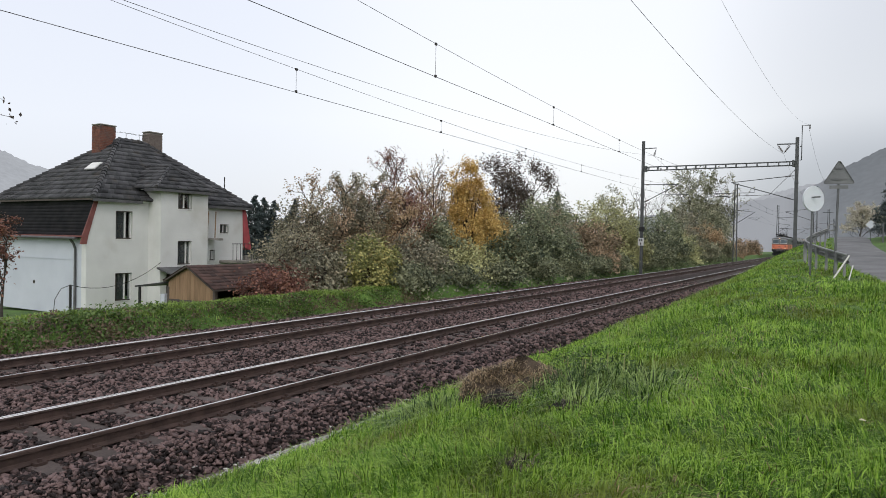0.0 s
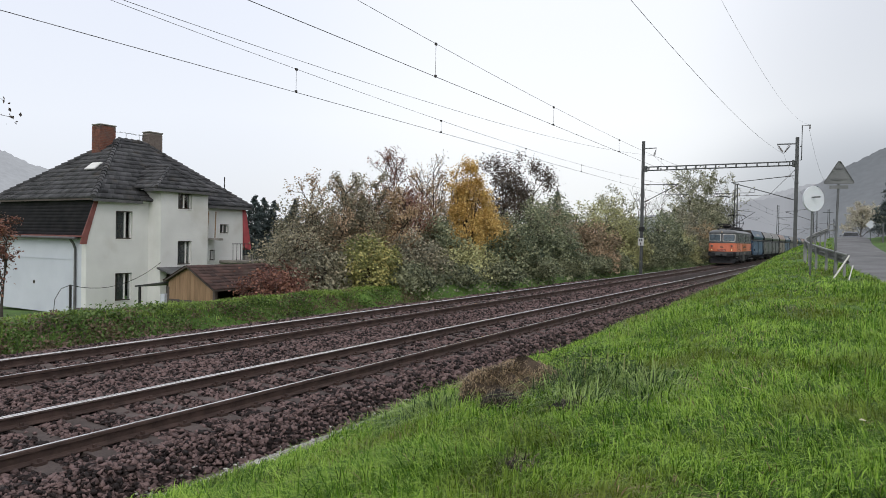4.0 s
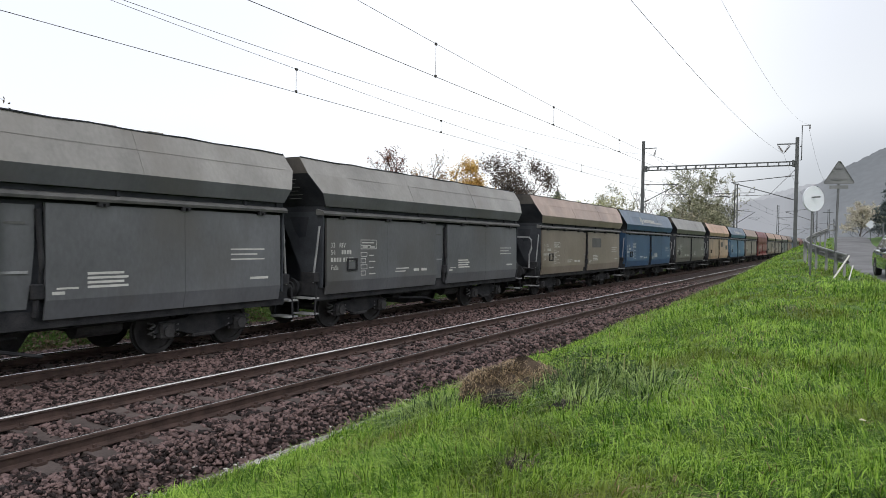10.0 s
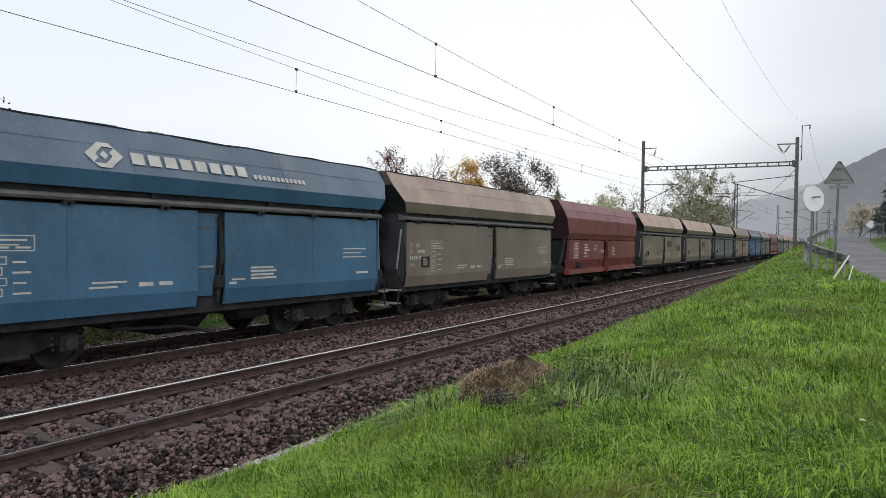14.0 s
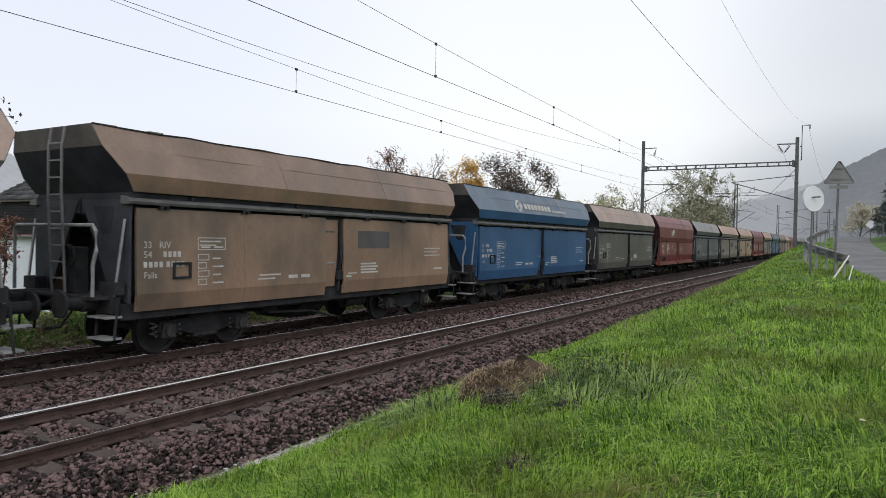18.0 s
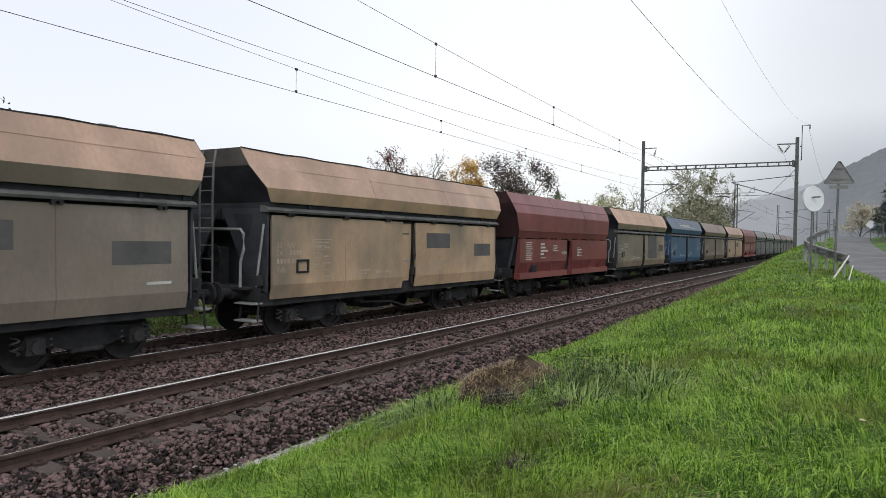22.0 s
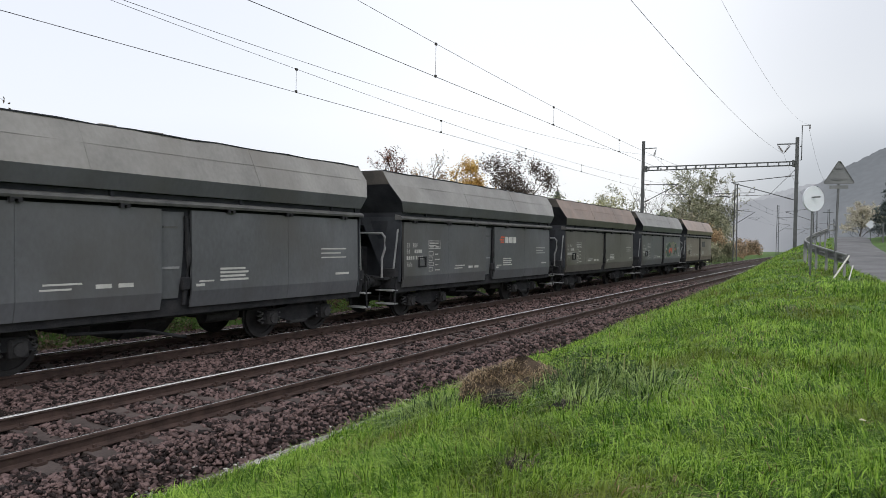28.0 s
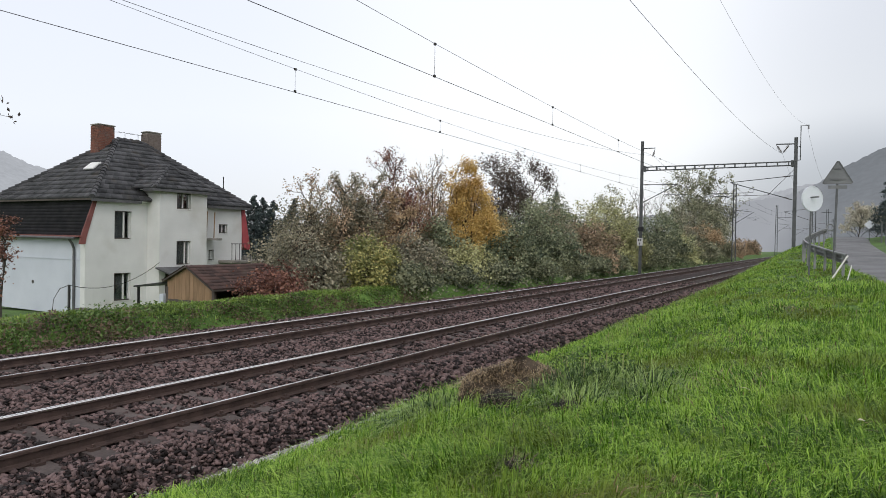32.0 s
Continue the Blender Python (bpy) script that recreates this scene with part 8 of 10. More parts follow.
def graffiti(w):
    """Three jagged letters outlined in light green with dark and red fill, small white stars."""
    lime = surface("lime_spray", (0.22, 0.32, 0.11), (0.36, 0.46, 0.20), 5, 0.7, 0, 0.05, 30)
    deep = surface("dark_green_spray", (0.038, 0.06, 0.05), (0.065, 0.10, 0.082), 3, 0.7, 0, 0.05, 30)
    red = surface("red_spray", (0.35, 0.07, 0.04), (0.5, 0.12, 0.06), 4, 0.7, 0, 0.05, 30)
    shapes = [([(0.75, 1.80), (1.0, 2.05), (1.7, 2.25), (1.95, 2.28), (2.15, 2.10), (2.2, 1.95), (1.7, 1.98), (1.45, 1.78), (1.7, 1.55), (1.95, 1.52), (1.98, 1.68), (2.28, 1.72), (2.05, 1.40), (1.5, 1.32), (1.0, 1.38)], deep),
              ([(2.2, 2.02), (2.5, 2.24), (3.1, 2.30), (3.35, 2.12), (3.05, 2.02), (2.8, 1.4), (2.45, 1.42), (2.62, 1.98)], P_OLIVE),
              ([(2.95, 1.52), (3.5, 2.22), (3.9, 2.20), (4.15, 1.55), (3.95, 1.48), (3.75, 1.62), (3.5, 1.62), (3.3, 1.45)], deep)]
    for k, (pts, m) in enumerate(shapes):
        cy, cz = sum(p[0] for p in pts) / len(pts), sum(p[1] for p in pts) / len(pts)
        for grow, lift, mat_, nm in ((1.06, 0.004, lime, "spray_outline"), (1.0, 0.007, m, "spray_fill")):
            bm = bmesh.new()
            q = [(cy + (a - cy) * grow, cz + (b - cz) * grow) for a, b in pts]
            f = bm.faces.new([bm.verts.new((flank(b) + lift, a, b)) for a, b in q])
            bmesh.ops.triangulate(bm, faces=[f])
            part(nm, bm, mat_, w, "sprayed green and dark graffiti letter")
    bm = bmesh.new()
    for pts in ([(1.5, 1.75), (2.0, 1.93), (2.6, 1.90), (2.35, 1.55), (2.2, 1.72), (1.95, 1.70), (1.9, 1.58), (1.62, 1.62)], [(0.62, 1.62), (0.82, 1.75), (0.78, 1.5)], [(3.55, 1.78), (3.68, 2.0), (3.74, 1.78)]):
        f = bm.faces.new([bm.verts.new((flank(b) + 0.010, a, b)) for a, b in pts])
        bmesh.ops.triangulate(bm, faces=[f])
    part("spray_red", bm, red, w, "red sprayed fill")
    bm = bmesh.new()
    for sy, sz in ((0.98, 2.18), (0.9, 1.86), (3.2, 1.86), (4.55, 1.50)):
        for a in range(3):
            q = math.radians(60 * a + 15)
            dy, dz = 0.10 * math.cos(q), 0.10 * math.sin(q)
            ny, nz = -0.018 * math.sin(q), 0.018 * math.cos(q)
            bm.faces.new([bm.verts.new((flank(sz + e) + 0.012, sy + d, sz + e)) for d, e in ((-dy - ny, -dz - nz), (dy - ny, dz - nz), (dy + ny, dz + nz), (-dy + ny, -dz + nz))])
    part("spray_stars", bm, M_LETTER, w, "small white sprayed stars")


WAGON_LOOKS = [  # hood, side, kind, words for the label
    (P_HBLUE, P_BLUE, "plain", "blue"), (P_HGREY, P_GREY, "platform", "dark grey"), (P_HGREY, P_GREY, "plain", "dark grey-green"),
    (P_HBROWN, P_OLIVE, "platform", "olive-grey"), (P_HBLUE, P_DBLUE, "plain", "navy blue"), (P_HGREY, P_SLATE, "platform", "dark grey-brown"),
    (P_HORANGE, P_TAN, "platform", "ochre and tan"), (P_HBLUE, P_LBLUE, "platform", "sky blue"), (P_HBROWN, P_OLIVE, "plain", "olive-brown"),
    (P_RED, P_RED, "red", "oxide red"), (P_HTAN, P_KHAKI, "plain", "khaki"), (P_HTAN, P_OLIVE, "plain", "tan and olive"),
    (P_HBROWN, P_GREY, "platform", "slate grey"), (P_HRUST, P_BROWN, "platform", "dusty brown"), (P_HBLUE, P_BBLUE, "platform", "bright blue"),
    (P_HBROWN, P_SLATE, "platform", "dark olive"), (P_RED, P_RED, "red", "rust red"), (P_HGREY, P_GREY, "platform", "grey-green"),
    (P_HTAN, P_OLIVE, "platform", "tan and olive-grey"), (P_HTAN, P_TAN, "platform", "tan"), (P_RED, P_RED, "red", "dark red"),
    (P_HORANGE, P_KHAKI, "platform", "ochre and khaki"), (P_HDBLUE, P_BLUE, "platform", "deep blue"), (P_HRUST, P_RUSTY, "platform", "brown"),
    (P_HTAN, P_TAN, "platform", "tan"), (P_RED, P_RED, "red", "oxide red"), (P_HGREY, P_GREY, "plain", "dark grey"),
    (P_HGREY, P_GREY, "platform", "dark grey"), (P_HGREY, P_GREY, "platform", "dark grey marked"), (P_HRUST, P_SLATE, "platform", "brown-grey"),
    (P_HGREY, P_GREY, "plain", "grey graffiti-sprayed"), (P_HBROWN, P_OLIVE, "platform", "dusty brown last")]
M_DULLPATCH = surface("overpainted_patch", (0.055, 0.056, 0.055), (0.095, 0.096, 0.094), 2, 0.7, 0, 0.1, 30)
HOPPERS = []
SLACK = (-0.20, 0.28, -0.19, 0.29, -0.33, -0.30, 0.27, 0.22, -0.36, -0.3, -0.3, -0.31, -0.08, 0.33, 0.42, 0.33, 0.18, -0.07, -0.15, 0.0, 0.0, 0.0, 0.0, 0.1, 0.2, 0.1, -0.2, -0.38, -0.33, -0.36, -0.36, -0.10)


def hopper_place(t, k):
    return lead(t) + k * HOPPER_PITCH + SLACK[k]


def build_hoppers():
    protos = {"plain": build_hopper(False), "platform": build_hopper(True), "red": build_red_hopper()}
    used = set()
    for k, (hood, side, kind, tone) in enumerate(WAGON_LOOKS):
        m = pose(FAR_AXIS, hopper_place(0, k), 0)
        if kind in used:
            w = copy_thing(protos[kind], m)
        else:
            w = protos[kind]
            w.matrix_basis = m
            used.add(kind)
        HOPPERS.append(w)
    for k, (w, (hood, side, kind, tone)) in enumerate(zip(HOPPERS, WAGON_LOOKS)):
        for o in w.children:
            base = o.name.split(".")[0]
            mat_ = {"hood": hood, "weld_seam": hood, "hood_crease": hood, "hood_skirt": side, "side_panel": side, "middle_plate": side, "end_wing": side if side in (P_BLUE, P_DBLUE, P_BBLUE, P_LBLUE) else None}.get(base)
            if side is P_TAN and base in ("stencil_table", "painted_number", "lettering"):
                mat_ = M_FADED
            if mat_ and kind != "red":
                o.material_slots[0].link = "OBJECT"
                o.material_slots[0].material = mat_
        tagged(w, f"{tone} covered hopper wagon with dusty hood and side flaps" if kind != "red" else f"{tone} ribbed hopper wagon with a deep hood", "freight wagon", "hopper wagons of the train")
    w, y = HOPPERS[10], 5.38
    part("platform_rail", tube(bmesh.new(), [(-1.25, y + 0.5, 1.2), (-1.25, y + 0.5, 2.30), (-1.17, y + 0.5, 2.38), (1.17, y + 0.5, 2.38), (1.26, y + 0.5, 2.28), (1.27, y + 0.5, 1.95), (1.18, y + 0.5, 1.70), (1.18, y + 0.5, 1.15)], 0.028, 8), M_PALEBAR, w, "bent pale tube rail of the brake platform")
    part("platform", box(bmesh.new(), (-1.3, y, 1.13), (1.3, y + 0.56, 1.18)), M_UNDER, w)
    for k in (0, 4, 7, 14, 22):
        operator_band(HOPPERS[k])
    for k in (3, 6, 10, 11, 13, 18, 19, 24, 31):
        patch(HOPPERS[k], 0.85, 2.2, 1.98, 2.42, M_DULLPATCH, "grey overpainted patch")
    for k in (6, 10, 18, 19, 21):
        patch(HOPPERS[k], 3.75, 4.9, 1.72, 2.12, M_DULLPATCH, "grey overpainted patch")
    patch(HOPPERS[21], 1.0, 3.1, 1.30, 2.66, M_DULLPATCH, "grey overpainted patch")
    graffiti(HOPPERS[30])
    red = surface("red_mark_paint", (0.45, 0.07, 0.03), (0.6, 0.12, 0.06), 4, 0.6, 0, 0.05, 30)
    bm = bmesh.new()
    bars(bm, flank, [(0.75, 2.15, 0.28, 0.05), (0.70, 2.24, 0.34, 0.05), (0.78, 2.33, 0.30, 0.05)])
    part("owner_mark", bm, red, HOPPERS[28], "red striped owner's mark")
    bm = bmesh.new()
    bars(bm, flank, [(1.12, 2.15, 0.26, 0.22), (1.44, 2.15, 0.30, 0.22), (1.80, 2.15, 0.24, 0.22)])
    tagged(part("owner_bars", bm, M_LETTER, HOPPERS[28], "white lettering shown as plain bars"), kind="stuff")
    bm = bmesh.new()
    bars(bm, lambda z: 1.53, [(-2.1, 2.92, 0.85, 0.26), (-2.05, 3.18, 0.75, 0.04), (-2.15, 2.86, 0.95, 0.05), (-1.98, 2.76, 0.14, 0.1), (-1.8, 2.76, 0.1, 0.1), (-1.5, 2.76, 0.14, 0.1)])
    part("owner_mark", bm, M_LETTER, HOPPERS[16], "white wagon-shaped owner's mark")


build_hoppers()


# ---------------------------------------------------------------- the locomotive
L_ORANGE = surface("orange_locomotive_paint", (0.60, 0.156, 0.084), (0.81, 0.260, 0.155), 0.9, 0.34, 0, 0.05, 14, spots=(0.50, 0.16, 0.08), spot_at=0.68, spot_scale=0.6)
L_GREY = surface("dark_grey_locomotive_paint", (0.058, 0.062, 0.066), (0.108, 0.114, 0.121), 0.8, 0.34, 0, 0.05, 14, spots=(0.07, 0.066, 0.058), spot_at=0.64, spot_scale=0.5)
L_SKIRT = surface("grey_frame_paint", (0.042, 0.045, 0.049), (0.085, 0.088, 0.093), 1.0, 0.6, 0, 0.1, 14, spots=(0.055, 0.05, 0.045), spot_at=0.6)
L_ROOF = surface("dusty_dark_roof", (0.04, 0.04, 0.04), (0.09, 0.088, 0.085), 1.5, 0.7, 0, 0.1, 20)
L_DEEP = surface("burnt_orange_panel", (0.46, 0.13, 0.035), (0.58, 0.18, 0.06), 1.5, 0.5, 0, 0.05, 20)
L_WHITE = surface("silver_window_frame", (0.5, 0.5, 0.5), (0.7, 0.7, 0.7), 3, 0.4, 0.2, 0.03, 30)
# bluish tint puts part of the sky's reflection into the glass colour
L_GLASS = glassy("sky_tinted_cab_glass", (0.10, 0.135, 0.165), 0.06)
L_RED = surface("red_plate", (0.30, 0.05, 0.03), (0.42, 0.08, 0.05), 3, 0.5, 0, 0.05, 30)
L_LAMP = shining("lit_headlamp", (1.0, 0.76, 0.42), 0.55)
L_LENS = glassy("headlamp_glass", (0.16, 0.14, 0.13), 0.15)
LOCO_CENTRE = -13.82
HALF_PLAN = [(1.45, -6.30), (1.43, -6.46), (1.37, -6.60), (1.24, -6.74), (0.85, -6.88), (0.42, -6.95), (0.0, -6.97)]


def plan(inset=0.0, nose=0.0):
    """The body seen from above; inset draws it in, nose slides the ends inwards."""
    q = HALF_PLAN
    ends = [(x, y) for x, y in q] + [(-x, y) for x, y in q[-2::-1]]
    pts = ends + [(-x, -y) for x, y in ends]
    return [(x * (1.45 - inset) / 1.45, math.copysign(abs(y) - nose, y)) for x, y in pts]


def shell(bm, levels):
    """Stack closed outlines, each (z, inset, nose), and cap top and bottom."""
    rings = [[bm.verts.new((x, y, z)) for x, y in plan(i, n)] for z, i, n in levels]
    n = len(rings[0])
    fs = []
    for a, b in zip(rings, rings[1:]):
        fs += [bm.faces.new((a[k], a[(k + 1) % n], b[(k + 1) % n], b[k])) for k in range(n)]
    fs += [bm.faces.new(rings[0][::-1]), bm.faces.new(rings[-1])]
    bmesh.ops.recalc_face_normals(bm, faces=fs)
    return bm


def front_y(x, z):
    """Where the curved cab front stands at x; it leans back a little with height."""
    xs = [p[0] for p in HALF_PLAN][::-1]
    ys = [p[1] for p in HALF_PLAN][::-1]
    return float(np.interp(abs(x), xs, ys)) + 0.05 * max(0, z - 2.4)


def front_sheet(bm, x0, x1, z0, z1, lift, thick, round_by=0.06):
    """A panel that follows the curved front, with rounded corners."""
    n = 8
    rows = []
    for j, z in enumerate((z0, z0 + round_by, z1 - round_by, z1)):
        pull = round_by if j in (0, 3) else 0.0
        rows.append([(x0 + pull + (x1 - x0 - 2 * pull) * k / n, z) for k in range(n + 1)])
    out = [[bm.verts.new((x, front_y(x, z) - lift - thick, z)) for x, z in r] for r in rows]
    back = [[bm.verts.new((x, front_y(x, z) - lift, z)) for x, z in r] for r in rows]
    fs = []
    for a, b in zip(out, out[1:]):
        fs += [bm.faces.new((a[k], a[k + 1], b[k + 1], b[k])) for k in range(n)]
    rim = lambda g: g[0] + [r[-1] for r in g[1:]] + g[-1][-2::-1] + [r[0] for r in g[-2:0:-1]]
    p, q = rim(out), rim(back)
    fs += [bm.faces.new((p[k], p[(k + 1) % len(p)], q[(k + 1) % len(p)], q[k])) for k in range(len(p))]
    bmesh.ops.recalc_face_normals(bm, faces=fs)
    return bm


def rounded(y0, y1, z0, z1, r):
    """A rectangle's outline with rounded corners, in (y, z)."""
    pts = []
    for cy, cz, a0 in ((y1 - r, z1 - r, 0), (y0 + r, z1 - r, 90), (y0 + r, z0 + r, 180), (y1 - r, z0 + r, 270)):
        pts += [(cy + r * math.cos(radians(a0 + a)), cz + r * math.sin(radians(a0 + a))) for a in (0, 30, 60, 90)]
    return pts


def side_window(parent, y0, y1, z0, z1, name="side_window"):
    x = 1.45
    bm = bmesh.new()
    prism(bm, rounded(y0, y1, z0, z1, 0.07), "x", x - 0.01, x + 0.012)
    w = part(name, bm, M_UNDER, parent, "rounded dark rubber window surround")
    bm = bmesh.new()
    prism(bm, rounded(y0 + 0.024, y1 - 0.024, z0 + 0.024, z1 - 0.024, 0.05), "x", x, x + 0.016)
    part("pane", bm, glass_grey, w, "dull grey side glass")


glass_grey = glassy("dull_side_glass", (0.045, 0.05, 0.05), 0.22)


def pantograph(parent, y, raised):
    p = new("pantograph")
    p.parent = parent
    p.matrix_basis = pose(0, y, 0)
    bm = bmesh.new()
    for s in (-1, 1):
        bar(bm, (s * 0.55, -0.95, 4.22), (s * 0.55, 0.95, 4.22), 0.07, 0.07)
        bar(bm, (-0.55, s * 0.9, 4.22), (0.55, s * 0.9, 4.22), 0.07, 0.07)
    box(bm, (-0.35, -0.35, 4.2), (0.35, 0.3, 4.34), 0.03)
    part("base_frame", bm, M_UNDER, p)
    for s in (-1, 1):
        for t in (-1, 1):
            bm = bmesh.new()
            for k in range(4):
                disc(bm, (s * 0.55, t * 0.9, 3.98 + 0.055 * k), (0, 0, 1), 0.085, 0.02, 12)
            part("insulator", bm, M_INSUL, p, "ribbed roof insulator")
    knee, top = (4.85, 5.83) if raised else (4.42, 4.52)
    out = 1.95 if raised else 1.80
    for t in (-1, 1):
        bm = bmesh.new()
        for s in (-1, 1):
            tube(bm, [(s * 0.45, t * 0.75, 4.25), (s * 0.62, t * out, knee)], 0.028, 6)
        tube(bm, [(-0.62, t * out, knee), (0.62, t * out, knee)], 0.022, 6)
        part("lower_arm", bm, M_UNDER, p)
        bm = bmesh.new()
        for s in (-1, 1):
            tube(bm, [(s * 0.60, t * out, knee + 0.01), (s * 0.42, t * 0.35, top)], 0.020, 6)
        tube(bm, [(0.60, t * out, knee + 0.01), (-0.42, t * 0.35, top)], 0.012, 5)
        part("upper_arm", bm, M_UNDER, p)
    for t in (-1, 1):
        bm = bmesh.new()
        y0 = t * 0.33
        tube(bm, [(-0.98, y0, top - 0.16), (-0.82, y0, top - 0.02), (-0.6, y0, top + 0.025), (0.6, y0, top + 0.025), (0.82, y0, top - 0.02), (0.98, y0, top - 0.16)], 0.03, 6)
        part("collector_bow", bm, M_UNDER, p, "bowed collector strip")
    return p


def build_locomotive():
    lo = thing("locomotive", "orange and dark grey electric locomotive with one raised pantograph", "locomotive")
    part("skirt", shell(bmesh.new(), [(1.00, 0.03, 0.0), (1.10, 0.0, 0.0), (1.42, 0.0, 0.0)]), L_SKIRT, lo, "grimy grey frame skirt")
    part("body", shell(bmesh.new(), [(1.42, 0.012, 0.012), (2.38, 0.012, 0.012)]), L_ORANGE, lo, "faded orange lower body")
    part("upper_body", shell(bmesh.new(), [(2.38, 0.0, 0.0), (3.44, 0.02, 0.06)]), L_GREY, lo, "dark grey upper body")
    roof = part("roof", shell(bmesh.new(), [(3.44, -0.02, 0.02), (3.50, -0.02, 0.03), (3.62, 0.08, 0.14), (3.74, 0.26, 0.34), (3.82, 0.52, 0.62), (3.87, 0.9, 0.95)]), L_GREY, lo, "rounded grey roof with a pale worn edge")
    roof.data.shade_smooth()
    bm = bmesh.new()
    for s in (-1, 1):
        box(bm, (s * 1.468 - 0.012, -6.2, 3.46), (s * 1.468 + 0.012, 6.2, 3.495))
    part("gutter", bm, M_LEDGE, lo, "pale worn gutter strip")
    part("belt_strip", shell(bmesh.new(), [(2.365, -0.012, -0.012), (2.40, -0.012, -0.012)]), L_ROOF, lo)
    part("lower_strip", shell(bmesh.new(), [(1.415, -0.010, -0.010), (1.44, -0.010, -0.010)]), L_ROOF, lo)
    # both cab ends: the same fittings turned about
    for end in (0, 1):
        e = new("cab_end")
        e.parent = lo
        e.matrix_basis = pose(0, 0, 0, 0, 0, 180 * end)
        for x0, x1 in ((-1.33, -0.09), (0.09, 1.33)):
            part("window_frame", front_sheet(bmesh.new(), x0, x1, 2.55, 3.36, -0.01, 0.04, 0.09), L_WHITE, e, "broad silver windscreen frame")
            part("window_rubber", front_sheet(bmesh.new(), x0 + 0.062, x1 - 0.062, 2.612, 3.298, 0.026, 0.008, 0.06), M_UNDER, e)
            part("windscreen", front_sheet(bmesh.new(), x0 + 0.085, x1 - 0.085, 2.635, 3.275, 0.030, 0.010, 0.05), L_GLASS, e, "reflecting windscreen with a painted sky tint")
        for x in (-0.55, 0.70):
            bm = bmesh.new()
            y = front_y(x, 3.0) - 0.075
            bar(bm, (x, y, 3.24), (x - 0.28, y, 2.78), 0.018, 0.018)
            bar(bm, (x - 0.05, y - 0.01, 3.14), (x - 0.42, y - 0.01, 2.74), 0.022, 0.012)
            bar(bm, (x - 0.05, y - 0.01, 3.14), (x + 0.34, y - 0.01, 2.86), 0.018, 0.012)
            bar(bm, (x - 0.05, y - 0.005, 3.14), (x - 0.34, y - 0.005, 3.20), 0.014, 0.012)
            part("wiper", bm, M_UNDER, e)
        for x, z, lit in ((-1.02, 2.05, 0), (1.02, 2.05, 0), (-1.02, 1.62, 1), (1.02, 1.62, 1), (0.0, 3.58, 1)):
            y = front_y(x, 2.0)
            if z > 3:
                y += 0.12
            r = (0.115 if z > 1.8 else 0.092) if z < 3 else 0.07
            bm = bmesh.new()
            disc(bm, (x, y - 0.05, z), (0, 1, 0), r, 0.13, 18)
            h = part("headlight", bm, (L_ORANGE if z > 1.8 else L_RED) if z < 3 else L_GREY, e, "round lamp housing")
            bm = bmesh.new()
            disc(bm, (x, y - 0.185, z), (0, 1, 0), r * 0.95, 0.012, 18, r * 0.78)
            part("lamp_ring", bm, M_GEAR, h)
            bm = bmesh.new()
            disc(bm, (x, y - 0.182, z), (0, 1, 0), r * 0.78, 0.008, 18)
            part("lens", bm, L_LAMP if lit and end == 0 else L_LENS, h, "lit lens" if lit and end == 0 else "")
        part("number_plate", front_sheet(bmesh.new(), -0.42, 0.42, 1.50, 1.68, 0.0, 0.02, 0.01), L_RED, e, "red plate with pale bars")
        bm = bmesh.new()
        for k in range(8):
            x = -0.36 + 0.093 * k
            front_sheet(bm, x, x + 0.05, 1.55, 1.63, 0.021, 0.003, 0.005)
        part("plate_bars", bm, M_LETTER, e, "pale bars in place of numerals")
        bm = bmesh.new()
        swirl_logo(bm, 0, 0, 0, 0.19)
        for v in bm.verts:
            x, z = v.co.y, v.co.z + 1.92
            v.co = (x, front_y(x, z) - 0.016, z)
        part("operator_mark", bm, L_ROOF, e, "dark swirl mark")
        bm = bmesh.new()
        box(bm, (-1.42, -6.78, 0.98), (1.42, -6.35, 1.40), 0.03)
        part("buffer_beam", bm, M_UNDER, e, "sooty buffer beam")
        bm = bmesh.new()
        prism(bm, [(-6.95, 0.16), (-6.90, 0.16), (-6.62, 0.62), (-6.5, 0.98), (-6.58, 0.98), (-6.72, 0.62)], "x", -1.1, 1.1)
        for s in (-1, 1):
            v = [bm.verts.new(q) for q in ((s * 1.1, -6.93, 0.16), (s * 1.38, -6.2, 0.30), (s * 1.40, -6.2, 0.70), (s * 1.1, -6.66, 0.66))]
            bm.faces.new(v)
        part("snow_plough", bm, M_UNDER, e, "worn black plough blade")
        part("plough_edge", box(bmesh.new(), (-1.1, -6.975, 0.14), (1.1, -6.90, 0.20)), M_RAILSIDE, e, "rusty scraped plough edge")
        for s in (-1, 1):
            bm = bmesh.new()
            disc(bm, (s * 0.875, -7.0, 1.06), (0, 1, 0), 0.13, 0.28, 14)
            box(bm, (s * 0.875 - 0.30, -7.40, 0.86), (s * 0.875 + 0.30, -7.34, 1.26), 0.05)
            part("buffer", bm, M_UNDER, e, "broad black buffer head")
        bm = bmesh.new()
        box(bm, (-0.12, -7.05, 0.95), (0.12, -6.7, 1.15), 0.02)
        tube(bm, [(0, -7.05, 1.05), (0.02, -7.12, 0.8), (0, -7.05, 0.55)], 0.035, 6)
        part("coupling", bm, M_UNDER, e)
        for k, x in enumerate((-0.62, -0.42, 0.45, 0.62)):
            part("air_hose", tube(bmesh.new(), [(x, -6.78, 1.0), (x + 0.05, -7.0, 0.75), (x + 0.1, -6.98, 0.5), (x + 0.22, -6.86, 0.46), (x + 0.25, -6.8, 0.62)], 0.028, 7), M_UNDER, e)
